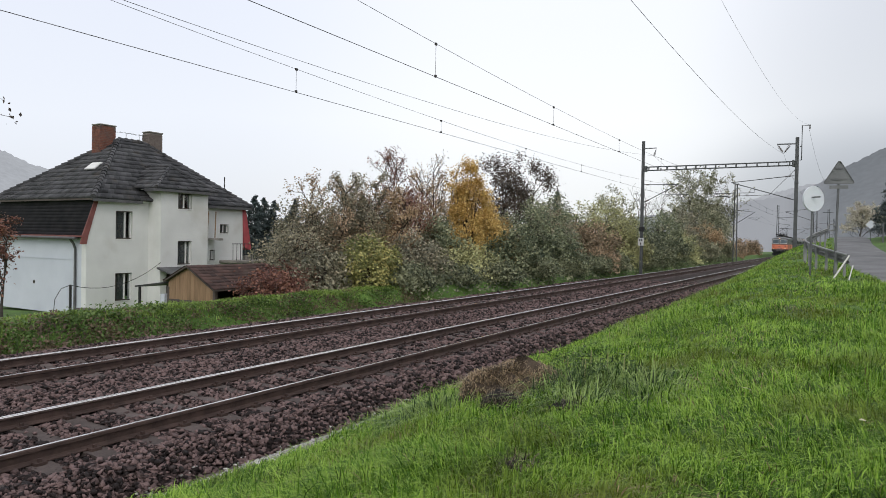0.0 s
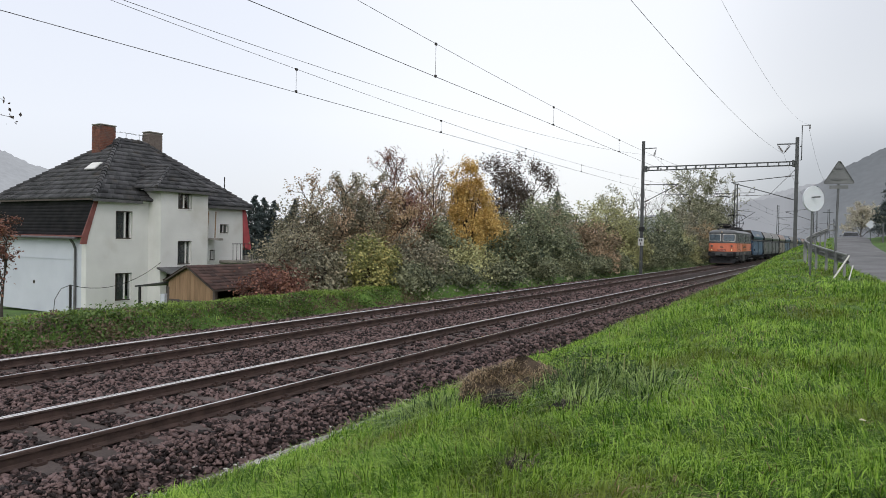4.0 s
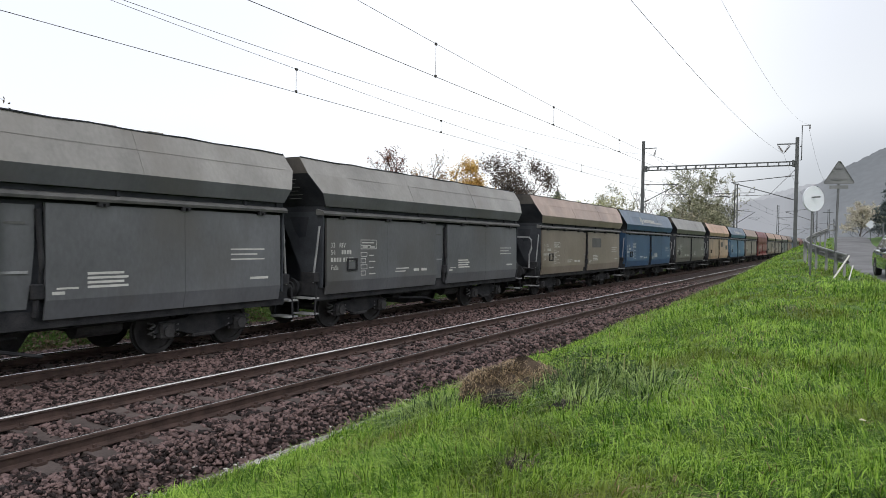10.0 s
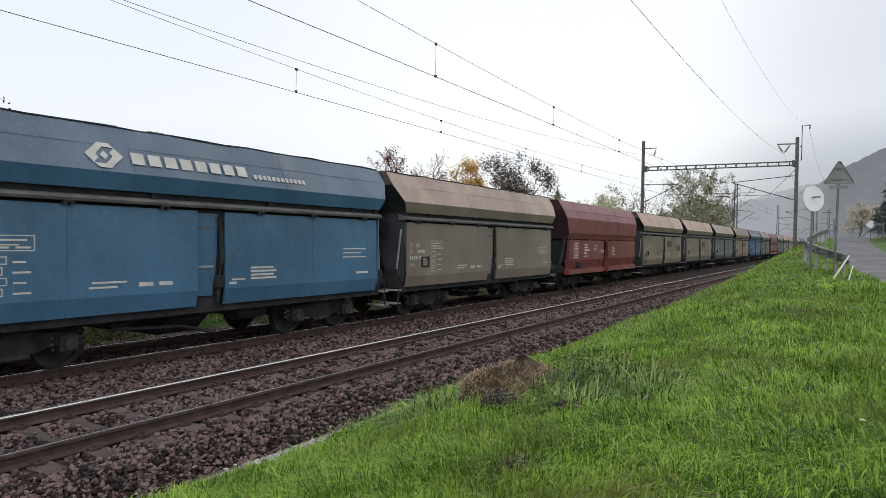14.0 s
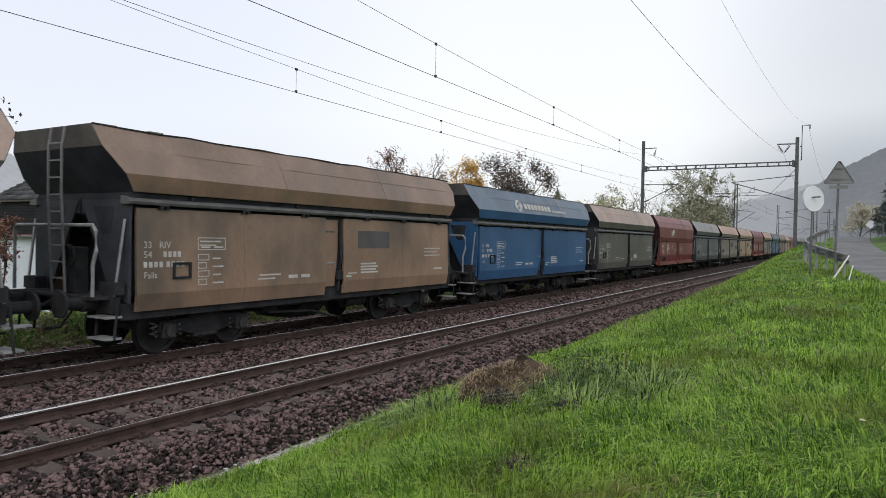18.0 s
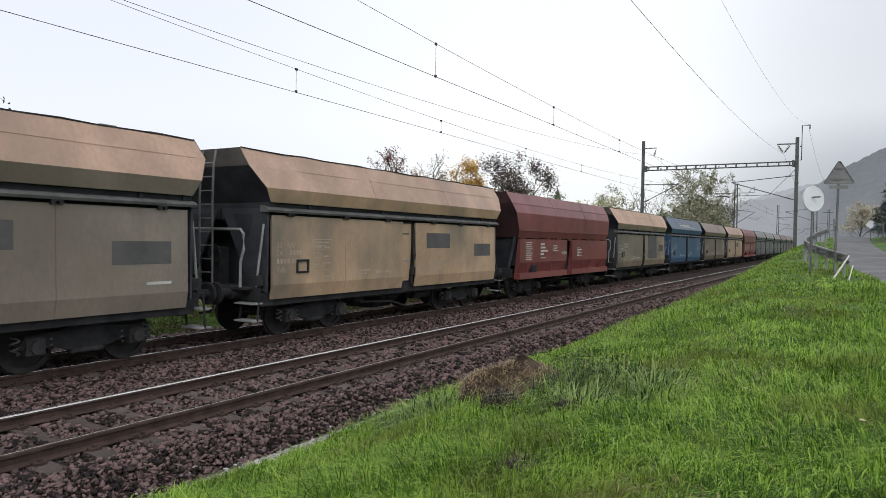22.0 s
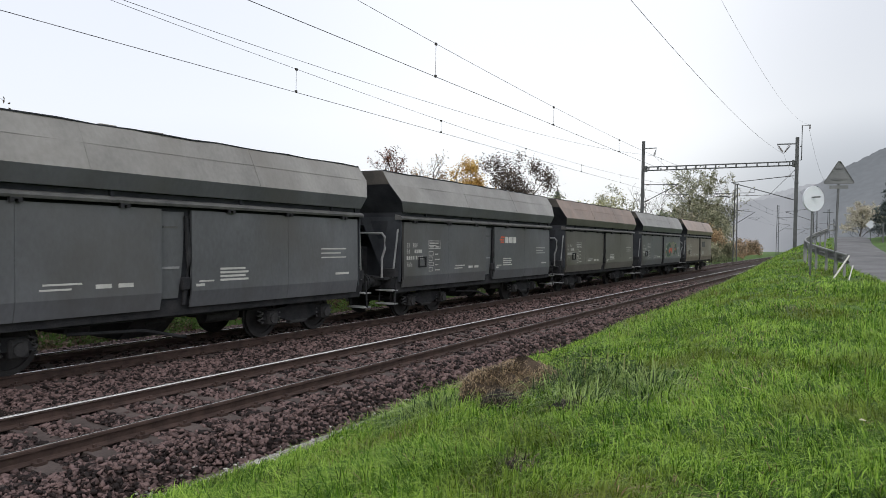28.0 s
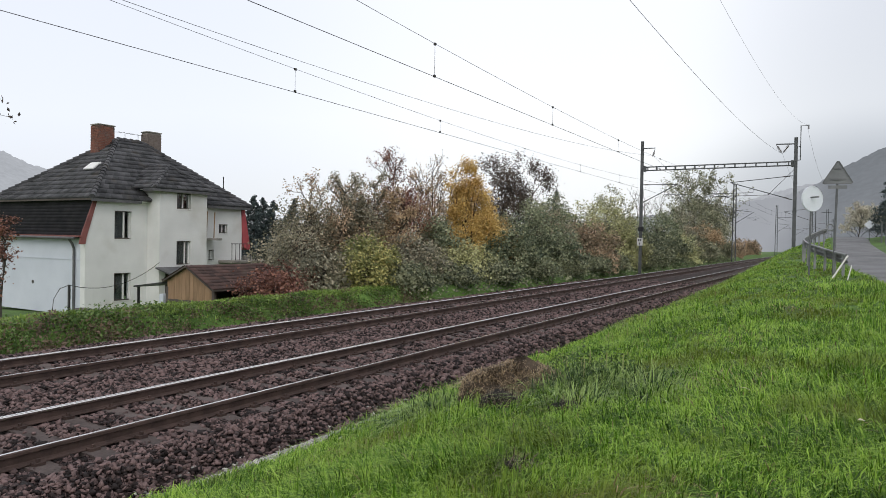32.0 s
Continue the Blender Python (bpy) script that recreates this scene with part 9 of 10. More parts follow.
        part("hand_rail", tube(bmesh.new(), [(0.2, -6.86, 1.45), (0.2, -6.92, 1.47), (1.15, -6.75, 1.47), (1.15, -6.68, 1.45)], 0.016, 6), M_LEDGE, e)
        part("horn", tube(bmesh.new(), [(-0.45, -5.9, 3.86), (-0.45, -6.35, 3.92)], [0.03, 0.09], 10), M_UNDER, e)
        part("horn", tube(bmesh.new(), [(0.30, -5.9, 3.86), (0.30, -6.3, 3.92)], [0.03, 0.08], 10), M_UNDER, e)
    # side fittings
    for y0, y1 in ((-3.87, -2.93), (-1.60, -0.68), (0.68, 1.62)):
        side_window(lo, y0, y1, 2.60, 3.33)
    v = part("vent", box(bmesh.new(), (1.44, 2.93, 2.60), (1.462, 3.9, 3.33), 0.01), L_GREY, lo)
    for z in (2.66, 2.99):
        part("vent_slat", box(bmesh.new(), (1.455, 2.97, z), (1.468, 3.86, z + 0.30), 0.01), glass_grey, v)
    for y0, y1 in ((-5.86, -5.02), (5.06, 5.92)):
        d = part("cab_door", box(bmesh.new(), (1.44, y0 + 0.1, 1.47), (1.456, y1 - 0.1, 3.38), 0.01), L_GREY, lo, "cab door in the body colours")
        part("door_lower", box(bmesh.new(), (1.45, y0 + 0.1, 1.47), (1.460, y1 - 0.1, 2.37), 0.005), L_ORANGE, d)
        side = (y0 + y1) / 2
        part("door_window", box(bmesh.new(), (1.45, side - 0.23, 2.62), (1.466, side + 0.23, 3.32), 0.01), glass_grey, d)
        for y in (y0, y1):
            part("hand_rail", tube(bmesh.new(), [(1.45, y, 1.62), (1.53, y, 1.66), (1.53, y, 2.92), (1.45, y, 2.96)], 0.018, 6), L_ROOF, d)
        st = part("steps", tube(bmesh.new(), [(1.40, side - 0.2, 1.4), (1.40, side - 0.2, 0.45)], 0.02, 5), M_UNDER, lo)
        part("step_stile", tube(bmesh.new(), [(1.40, side + 0.2, 1.4), (1.40, side + 0.2, 0.45)], 0.02, 5), M_UNDER, st)
        for z in (0.48, 0.78, 1.06, 1.34):
            part("tread", box(bmesh.new(), (1.30, side - 0.22, z), (1.50, side + 0.22, z + 0.03)), M_PALEBAR, st, "worn pale tread")
    b = part("advert_panel", box(bmesh.new(), (1.44, -1.79, 1.47), (1.456, 1.68, 2.27)), L_DEEP, lo, "burnt orange panel with dark marks")
    bm = bmesh.new()
    swirl_logo(bm, 1.461, -1.12, 1.88, 0.30)
    part("operator_mark", bm, L_ROOF, b, "dark swirl mark")
    bm = bmesh.new()
    for i in range(8):
        y = -0.66 + 0.243 * i
        bm.faces.new([bm.verts.new((1.460, p, q)) for p, q in ((y, 1.83), (y + 0.19, 1.83), (y + 0.19, 2.06), (y, 2.06))])
    for i in range(11):
        y = 0.18 + 0.1 * i
        bm.faces.new([bm.verts.new((1.460, p, q)) for p, q in ((y, 1.62), (y + 0.06, 1.62), (y + 0.06, 1.72), (y, 1.72))])
    tagged(part("operator_lettering", bm, L_ROOF, b, "dark lettering shown as a row of plain bars"), kind="stuff")
    n = part("number_plate", box(bmesh.new(), (1.44, -3.87, 1.54), (1.458, -3.10, 1.75)), L_RED, lo, "red plate with pale bars")
    bm = bmesh.new()
    for k in range(8):
        bm.faces.new([bm.verts.new((1.461, p, q)) for p, q in ((-3.82 + 0.088 * k, 1.58), (-3.76 + 0.088 * k, 1.58), (-3.76 + 0.088 * k, 1.70), (-3.82 + 0.088 * k, 1.70))])
    part("plate_bars", bm, M_LETTER, n, "pale bars in place of numerals")
    part("step_recess", box(bmesh.new(), (1.44, -0.30, 2.42), (1.465, 0.15, 2.58), 0.01), L_ROOF, lo)
    bm = bmesh.new()
    bars(bm, lambda z: 1.453, [(-0.9, 1.22, 0.25, 0.04), (-0.35, 1.20, 0.9, 0.09), (0.75, 1.22, 0.25, 0.04), (4.3, 1.25, 0.3, 0.08), (4.2, 1.12, 0.4, 0.04)])
    part("stencils", bm, M_LETTER, lo, "small pale stencils on the skirt")
    part("red_tab", box(bmesh.new(), (1.44, -0.05, 1.03), (1.46, 0.18, 1.14)), L_RED, lo)
    for y in (-4.1, -2.2, 2.2, 4.1):
        part("lifting_bracket", box(bmesh.new(), (1.42, y - 0.05, 0.78), (1.53, y + 0.05, 1.40), 0.01), L_SKIRT, lo)
    # underneath
    bm = bmesh.new()
    box(bm, (-1.2, -5.9, 0.75), (1.2, 5.9, 1.02))
    part("underframe", bm, M_UNDER, lo)
    bx = part("battery_box", box(bmesh.new(), (0.5, -0.95, 0.36), (1.42, 0.70, 0.98), 0.02), L_SKIRT, lo, "grey ribbed equipment box")
    for z in (0.46, 0.62, 0.78):
        part("box_rib", box(bmesh.new(), (1.41, -0.9, z), (1.44, 0.65, z + 0.03)), L_SKIRT, bx)
    part("air_tank", disc(bmesh.new(), (1.1, -1.55, 0.62), (0, 1, 0), 0.2, 0.4, 16), M_GEAR, lo)
    part("air_tank", disc(bmesh.new(), (1.1, 1.35, 0.62), (0, 1, 0), 0.2, 0.4, 16), M_GEAR, lo)
    for yb in (-3.75, 3.75):
        bg = new("bogie")
        bg.parent = lo
        bg.matrix_basis = pose(0, yb, 0)
        for s in (-1, 1):
            x = s * 1.12
            part("side_frame", prism(bmesh.new(), [(-2.1, 0.55), (-2.1, 0.72), (-0.8, 0.78), (-0.4, 0.62), (0.4, 0.62), (0.8, 0.78), (2.1, 0.72), (2.1, 0.55), (1.0, 0.5), (0.5, 0.42), (-0.5, 0.42), (-1.0, 0.5)], "x", x - 0.06, x + 0.06), M_UNDER, bg)
            for k in (-1, 1):
                part("axle_box", disc(box(bmesh.new(), (x - 0.14, k * 1.35 - 0.2, 0.42), (x + 0.16, k * 1.35 + 0.2, 0.84), 0.04), (x + s * 0.17, k * 1.35, 0.62), (1, 0, 0), 0.14, 0.03, 14), M_GEAR, bg)
                for dy in (-0.42, 0.42):
                    bm = bmesh.new()
                    for i in range(6):
                        disc(bm, (x, k * 1.35 + dy, 0.42 + 0.06 * i), (0, 0, 1), 0.09, 0.018, 10)
                    part("coil_spring", bm, M_GEAR, bg)
                part("brake_shoe", box(bmesh.new(), (x - 0.1, k * 2.05 - 0.06, 0.35), (x + 0.1, k * 2.05 + 0.06, 0.75), 0.02), M_UNDER, bg)
            part("sand_pipe", tube(bmesh.new(), [(x, -2.15, 0.9), (x, -2.2, 0.4), (x, -2.05, 0.12)], 0.025, 6), M_UNDER, bg)
            bm = bmesh.new()
            for i in range(5):
                box(bm, (x - 0.06, -0.55 + 0.06 * i, 0.42 - 0.03 * i), (x + 0.06, 0.55 - 0.06 * i, 0.44 - 0.03 * i))
            part("leaf_spring", bm, M_GEAR, bg)
        for k in (-1, 1):
            wheelset(bg, k * 1.35, 0.60)
    # roof gear
    for s in (-1, 1):
        part("roof_walkway", box(bmesh.new(), (s * 0.72 - 0.22, -4.6, 3.93), (s * 0.72 + 0.22, 4.9, 3.97)), L_ROOF, lo, "dark roof walkway boards")
    part("roof_box", box(bmesh.new(), (-0.55, -5.4, 3.82), (0.55, -2.2, 4.02), 0.03), L_ROOF, lo)
    part("roof_box", box(bmesh.new(), (-0.5, -1.6, 3.82), (0.5, 1.8, 4.02), 0.03), L_ROOF, lo)
    part("roof_box", box(bmesh.new(), (-0.55, 2.2, 3.82), (0.55, 5.4, 4.0), 0.03), L_ROOF, lo)
    for y in (-1.2, 0.6, 2.0):
        part("roof_rail", tube(bmesh.new(), [(0.9, y, 3.95), (0.9, y, 4.12), (0.9, y + 0.7, 4.12), (0.9, y + 0.7, 3.95)], 0.014, 5), M_UNDER, lo)
    for y in (-2.1, -1.9, 2.6):
        bm = bmesh.new()
        for k in range(5):
            disc(bm, (0.25, y, 4.0 + 0.075 * k), (0, 0, 1), 0.13 - 0.012 * k, 0.024, 14)
        part("roof_insulator", bm, M_INSUL, lo, "tall ribbed roof insulator")
    part("roof_cable", tube(bmesh.new(), [(0.25, -2.1, 4.36), (0.25, 0.2, 4.18), (0.25, 2.6, 4.36), (0.1, 3.4, 4.30)], 0.02, 6), M_UNDER, lo)
    part("yellow_insulator", box(bmesh.new(), (-0.25, -4.4, 4.36), (0.25, -3.2, 4.46), 0.03), P_OLIVE, lo)
    for sx in (-1, 1):
        part("walkway", box(bmesh.new(), (min(sx * 0.42, sx * 0.80), -4.9, 3.90), (max(sx * 0.42, sx * 0.80), 5.5, 3.98), 0.01), M_UNDER, lo, "dark roof walkway board")
        part("walkway_kerb", box(bmesh.new(), (min(sx * 0.80, sx * 0.83), -4.9, 3.84), (max(sx * 0.80, sx * 0.83), 5.5, 4.03)), M_UNDER, lo)
    for y in (-2.3, -0.6, 0.9, 2.3):
        part("roof_grip", tube(bmesh.new(), [(0.6, y - 0.28, 3.98), (0.6, y - 0.28, 4.16), (0.6, y + 0.28, 4.16), (0.6, y + 0.28, 3.98)], 0.016, 6), M_GEAR, lo)
    for y, h in ((-3.0, 0.34), (-1.5, 0.22), (0.2, 0.20), (1.5, 0.26)):
        part("roof_box", box(bmesh.new(), (-0.40, y - 0.45, 3.88), (0.40, y + 0.45, 3.88 + h), 0.04), M_UNDER, lo, "sooty roof equipment case")
    for y in (-1.95, 5.05):
        bm = bmesh.new()
        for k in range(4):
            disc(bm, (0.3, y, 4.08 + 0.08 * k), (0, 0, 1), 0.15 - 0.025 * k, 0.03, 14)
        part("pale_insulator", bm, M_PALEBAR, lo, "pale ribbed roof insulator")
    pantograph(lo, -3.85, False)
    pantograph(lo, 3.9, True)
    return lo


LOCO = build_locomotive()


# ---------------------------------------------------------------- beside the lane
S_GREY = surface("dull_zinc_sign_back", (0.13, 0.136, 0.142), (0.20, 0.206, 0.212), 3, 0.6, 0.2, 0.05, 30)
S_POLE = surface("galvanised_pole", (0.10, 0.104, 0.11), (0.18, 0.184, 0.19), 3, 0.5, 0.5, 0.05, 30)
S_WHITE = surface("white_sign_back", (0.60, 0.63, 0.68), (0.72, 0.75, 0.80), 2, 0.5, 0.0, 0.03, 30)
S_RAIL = surface("weathered_guard_rail", (0.17, 0.175, 0.175), (0.30, 0.305, 0.305), 3, 0.6, 0.4, 0.1, 30)
S_BLEACHED = surface("bleached_wooden_prop", (0.45, 0.44, 0.40), (0.62, 0.61, 0.57), 4, 0.8, 0, 0.1, 30)
C_BODY = surface("dark_blue_car_paint", (0.08, 0.085, 0.105), (0.11, 0.115, 0.14), 2, 0.12, 0.8, 0.0, 20, coat=1.0)
C_TRIM = surface("black_car_plastic", (0.015, 0.015, 0.016), (0.03, 0.03, 0.03), 4, 0.6, 0, 0.1, 40)
C_TYRE = surface("tyre_rubber", (0.015, 0.015, 0.015), (0.03, 0.03, 0.03), 6, 0.9, 0, 0.2, 40)
C_RIM = surface("alloy_rim", (0.30, 0.30, 0.31), (0.45, 0.45, 0.46), 4, 0.35, 0.7, 0.0, 30)
C_GLASS = glassy("car_glass", (0.02, 0.025, 0.03), 0.04)
C_LAMP = shining("lit_car_headlamp", (1.0, 0.97, 0.90), 5.0)
C_SILVER = surface("silver_trim", (0.45, 0.45, 0.46), (0.6, 0.6, 0.6), 4, 0.3, 0.6, 0.0, 30)


def build_signs():
    s = thing("warning_sign", "back of a triangular warning sign on a tall grey pole", "road sign", pose(-0.38, 24.0, ground_z(-0.38, 24.0)))
    z = -ground_z(-0.38, 24.0)
    part("pole", tube(bmesh.new(), [(0, 0, -0.2), (0.06, 0, 4.70 + z)], 0.035, 10), S_POLE, s)
    turn = pose(0.055, 0, 0, 0, 0, 6)
    bm = bmesh.new()
    tri = [(-0.37, 4.15), (0.37, 4.15), (0.40, 4.19), (0.03, 4.83), (-0.03, 4.83), (-0.40, 4.19)]
    prism(bm, [(a, b + z) for a, b in tri], "y", -0.065, -0.045)
    plate = part("sign_plate", bm, S_GREY, s, "dull grey back of the plate")
    plate.matrix_basis = turn
    bm = bmesh.new()
    for (a, b), (c, d) in zip(tri, tri[1:] + tri[:1]):
        bar(bm, (a, -0.075, b + z), (c, -0.075, d + z), 0.02, 0.02)
    part("folded_rim", bm, S_POLE, plate)
    for zz in (4.27, 4.60):
        part("clamp_bar", box(bmesh.new(), (-0.22 if zz < 4.4 else -0.10, -0.09, zz + z), (0.22 if zz < 4.4 else 0.10, -0.068, zz + 0.04 + z)), S_POLE, plate)
    low = part("lower_plate", box(bmesh.new(), (-0.25, -0.062, 4.00 + z), (0.25, -0.045, 4.10 + z)), S_GREY, s)
    low.matrix_basis = turn
    g = ground_z(-0.98, 23.3)
    d = thing("round_sign", "white back of a round sign on a thin post", "road sign", pose(-0.98, 23.3, g))
    part("pole", tube(bmesh.new(), [(-0.02, 0, -0.2), (-0.01, 0, 3.68 - g)], 0.028, 8), S_POLE, d)
    bm = bmesh.new()
    disc(bm, (0.02, -0.05, 3.66 - g), (0.78, -0.75, 0.03), 0.375, 0.012, 40)
    disc(bm, (0.02, -0.05, 3.66 - g), (0.78, -0.75, 0.03), 0.38, 0.02, 40, 0.36)
    part("sign_plate", bm, S_WHITE, d, "white round plate")
    part("bracket", bar(bmesh.new(), (-0.02, -0.09, 3.70 - g), (0.20, -0.19, 3.71 - g), 0.05, 0.04), S_POLE, d)
    g = ground_z(1.62, 60.0)
    p = thing("priority_sign", "small back of a diamond sign on a post", "road sign", pose(1.34, 60.0, g))
    part("pole", tube(bmesh.new(), [(0, 0, -0.2), (0, 0, 4.1 - g)], 0.03, 8), S_POLE, p)
    q = part("sign_plate", box(bmesh.new(), (-0.25, -0.05, -0.25), (0.25, -0.03, 0.25), 0.02), S_WHITE, p)
    q.matrix_basis = pose(0, 0, 3.9 - g, 0, 45, 0)
    for k, (x, y) in enumerate(((2.05, 58.0), (2.2, 55.0))):
        g = ground_z(x, y)
        o = thing("marker_post", "short grey post beside the lane", "post", pose(x, y, g), "posts beside the lane")
        part("post", tube(bmesh.new(), [(0, 0, -0.2), (0, 0, 1.5)], 0.05, 8), S_POLE, o)


def build_guard_rail():
    r = thing("guard_rail", "bent grey steel guard rail on posts beside the lane", "guard rail")
    path = [(-0.04, 22.69, 1.98), (-0.51, 24.74, 2.09), (-1.18, 28.42, 2.28), (-1.62, 32.82, 2.46), (-1.69, 37.44, 2.68), (-1.46, 43.41, 3.02), (-1.17, 48.25, 3.32)]
    fine = []
    for k in range(len(path) - 1):
        p0, p1 = Vector(path[max(k - 1, 0)]), Vector(path[k])
        p2, p3 = Vector(path[k + 1]), Vector(path[min(k + 2, len(path) - 1)])
        for j in range(6):
            t = j / 6
            fine.append(0.5 * ((2 * p1) + (p2 - p0) * t + (2 * p0 - 5 * p1 + 4 * p2 - p3) * t * t + (3 * p1 - p0 - 3 * p2 + p3) * t ** 3))
    fine.append(Vector(path[-1]))
    bm = bmesh.new()
    wave = [(0.0, -0.02), (0.05, -0.045), (0.05, -0.09), (0.0, -0.13), (0.05, -0.17), (0.05, -0.215), (0.0, -0.24)]
    rows = []
    for i, p in enumerate(fine):
        d = (fine[min(i + 1, len(fine) - 1)] - fine[max(i - 1, 0)])
        s = Vector((d.y, -d.x, 0)).normalized()
        rows.append([bm.verts.new(p + s * a + Vector((0, 0, b))) for a, b in wave])
    for a, b in zip(rows, rows[1:]):
        for k in range(len(wave) - 1):
            bm.faces.new((a[k], a[k + 1], b[k + 1], b[k]))
    bmesh.ops.solidify(bm, geom=bm.faces[:], thickness=0.008)
    part("beam", bm, S_RAIL, r, "wavy steel guard rail beam")
    for i in range(1, len(fine), 3):
        p = fine[i]
        g = ground_z(p.x, p.y)
        part("post", box(bmesh.new(), (p.x - 0.06, p.y - 0.04, g - 0.3), (p.x + 0.02, p.y + 0.04, p.z - 0.02), 0.01), S_RAIL, r)
    e = fine[-1]
    part("end_loop", tube(bmesh.new(), [(e.x + 0.20 + 0.20 * math.cos(q), e.y, e.z + 0.08 + 0.20 * math.sin(q)) for q in (math.pi + 2 * math.pi * k / 18 for k in range(19))], 0.045, 8), S_RAIL, r, "round steel end loop")
    part("hand_rail", tube(bmesh.new(), [p + Vector((0, 0, 0.02)) for p in fine], 0.035, 6), S_RAIL, r)
    a = Vector((0.0, 22.6, 1.98))
    p = thing("leaning_prop", "pale plank leaning on the guard rail's end", "plank")
    part("plank", bar(bmesh.new(), (-0.40, 21.6, ground_z(-0.40, 21.6) - 0.03), a, 0.035, 0.03), S_BLEACHED, p)
    part("plank", bar(bmesh.new(), (0.0, 21.7, ground_z(0.0, 21.7) - 0.03), (0.10, 22.6, 1.70), 0.025, 0.025), S_BLEACHED, p)


build_signs()
build_guard_rail()


def build_car():
    c = thing("car", "dark glossy hatchback with lit headlamps driving along the lane", "car")
    # lower body: side outline lofted over its width, nose at -y
    side = [(-2.02, 0.30), (-2.06, 0.50), (-1.98, 0.72), (-1.70, 0.82), (-0.95, 0.93), (1.75, 0.96), (2.02, 0.90), (2.08, 0.55), (2.02, 0.28)]
    bm = bmesh.new()
    rings = []
    for x, f, inset in ((-0.87, 0.965, 0.04), (-0.84, 1.0, 0.0), (0.0, 1.012, 0.0), (0.84, 1.0, 0.0), (0.87, 0.965, 0.04)):
        rings.append([bm.verts.new((x, y * f + (0.0 if abs(x) > 0.8 else (-0.06 if y < 0 else 0.04)), z - (inset if z > 0.6 else -inset))) for y, z in side])
    n = len(side)
    for a, b in zip(rings, rings[1:]):
        for k in range(n):
            bm.faces.new((a[k], a[(k + 1) % n], b[(k + 1) % n], b[k]))
    bm.faces.new(rings[0][::-1]), bm.faces.new(rings[-1])
    bmesh.ops.recalc_face_normals(bm, faces=bm.faces)
    bmesh.ops.bevel(bm, geom=bm.edges[:], offset=0.03, segments=2, affect="EDGES", profile=0.5)
    part("body", bm, C_BODY, c, "dark glossy bodywork", smooth=True)
    # cabin
    bm = bmesh.new()
    foot = [(-0.80, -0.98), (0.80, -0.98), (0.80, 1.92), (-0.80, 1.92)]
    top = [(-0.60, -0.25), (0.60, -0.25), (0.60, 1.55), (-0.60, 1.55)]
    lo = [bm.verts.new((x, y, 0.93)) for x, y in foot]
    hi = [bm.verts.new((x, y, 1.43)) for x, y in top]
    for k in range(4):
        bm.faces.new((lo[k], lo[(k + 1) % 4], hi[(k + 1) % 4], hi[k]))
    bm.faces.new(hi)
    bmesh.ops.bevel(bm, geom=bm.edges[:], offset=0.04, segments=2, affect="EDGES", profile=0.5)
    part("cabin", bm, C_BODY, c, smooth=True)

    def pane(name, quad, lift):
        bm = bmesh.new()
        q = [Vector(p) for p in quad]
        nrm = (q[1] - q[0]).cross(q[3] - q[0]).normalized() * lift
        bm.faces.new([bm.verts.new(p + nrm) for p in q])
        bmesh.ops.solidify(bm, geom=bm.faces[:], thickness=0.006)
        return part(name, bm, C_GLASS, c, "dark car glass")
    pane("windscreen", ((-0.70, -0.90, 0.985), (0.70, -0.90, 0.985), (0.555, -0.30, 1.385), (-0.555, -0.30, 1.385)), 0.008)
    pane("rear_window", ((0.68, 1.88, 1.0), (-0.68, 1.88, 1.0), (-0.53, 1.60, 1.36), (0.53, 1.60, 1.36)), 0.008)
    for s in (-1, 1):
        for y0, y1, t0, t1 in ((-0.72, 0.30, -0.18, 0.30), (0.38, 1.05, 0.36, 0.98), (1.12, 1.68, 1.04, 1.42)):
            quad = [(s * 0.797, y0, 0.985), (s * 0.797, y1, 0.985), (s * 0.628, t1, 1.385), (s * 0.628, t0, 1.385)]
            pane("side_window", quad if s > 0 else quad[::-1], 0.006)
        bm = bmesh.new()
        box(bm, (s * 0.92 - 0.09, -0.72, 0.95), (s * 0.92 + 0.09, -0.60, 1.08), 0.03)
        part("wing_mirror", bm, C_BODY, c)
        bm = bmesh.new()
        box(bm, (s * 0.62 - 0.17, -2.085, 0.60), (s * 0.62 + 0.17, -1.96, 0.74), 0.03)
        h = part("headlight", bm, C_TRIM, c, "lit headlamp in a dark housing")
        part("lens", disc(bmesh.new(), (s * 0.64, -2.095, 0.67), (0, 1, 0), 0.075, 0.012, 16), C_LAMP, h, "bright lit lens")
        bm = bmesh.new()
        box(bm, (s * 0.70 - 0.11, 2.02, 0.62), (s * 0.70 + 0.11, 2.10, 0.84), 0.02)
        part("tail_light", bm, L_RED, c)
        part("roof_rail", tube(bmesh.new(), [(s * 0.56, -0.1, 1.45), (s * 0.57, 0.2, 1.49), (s * 0.57, 1.3, 1.49), (s * 0.56, 1.5, 1.45)], 0.016, 6), C_SILVER, c)
        part("door_handle", box(bmesh.new(), (s * 0.87 - 0.02, 0.15, 0.82), (s * 0.87 + 0.015, 0.32, 0.86), 0.01), C_BODY, c)
    part("grille", box(bmesh.new(), (-0.42, -2.10, 0.60), (0.42, -2.03, 0.71), 0.02), C_TRIM, c)
    part("bumper", box(bmesh.new(), (-0.80, -2.13, 0.30), (0.80, -1.98, 0.50), 0.05), C_TRIM, c, "dark front bumper")
    part("badge", disc(bmesh.new(), (0, -2.105, 0.66), (0, 1, 0), 0.055, 0.012, 16), C_SILVER, c)
    plate = part("number_plate", box(bmesh.new(), (-0.26, -2.145, 0.42), (0.26, -2.125, 0.53)), M_WHITEPLATE, c, "white plate with dark bars")
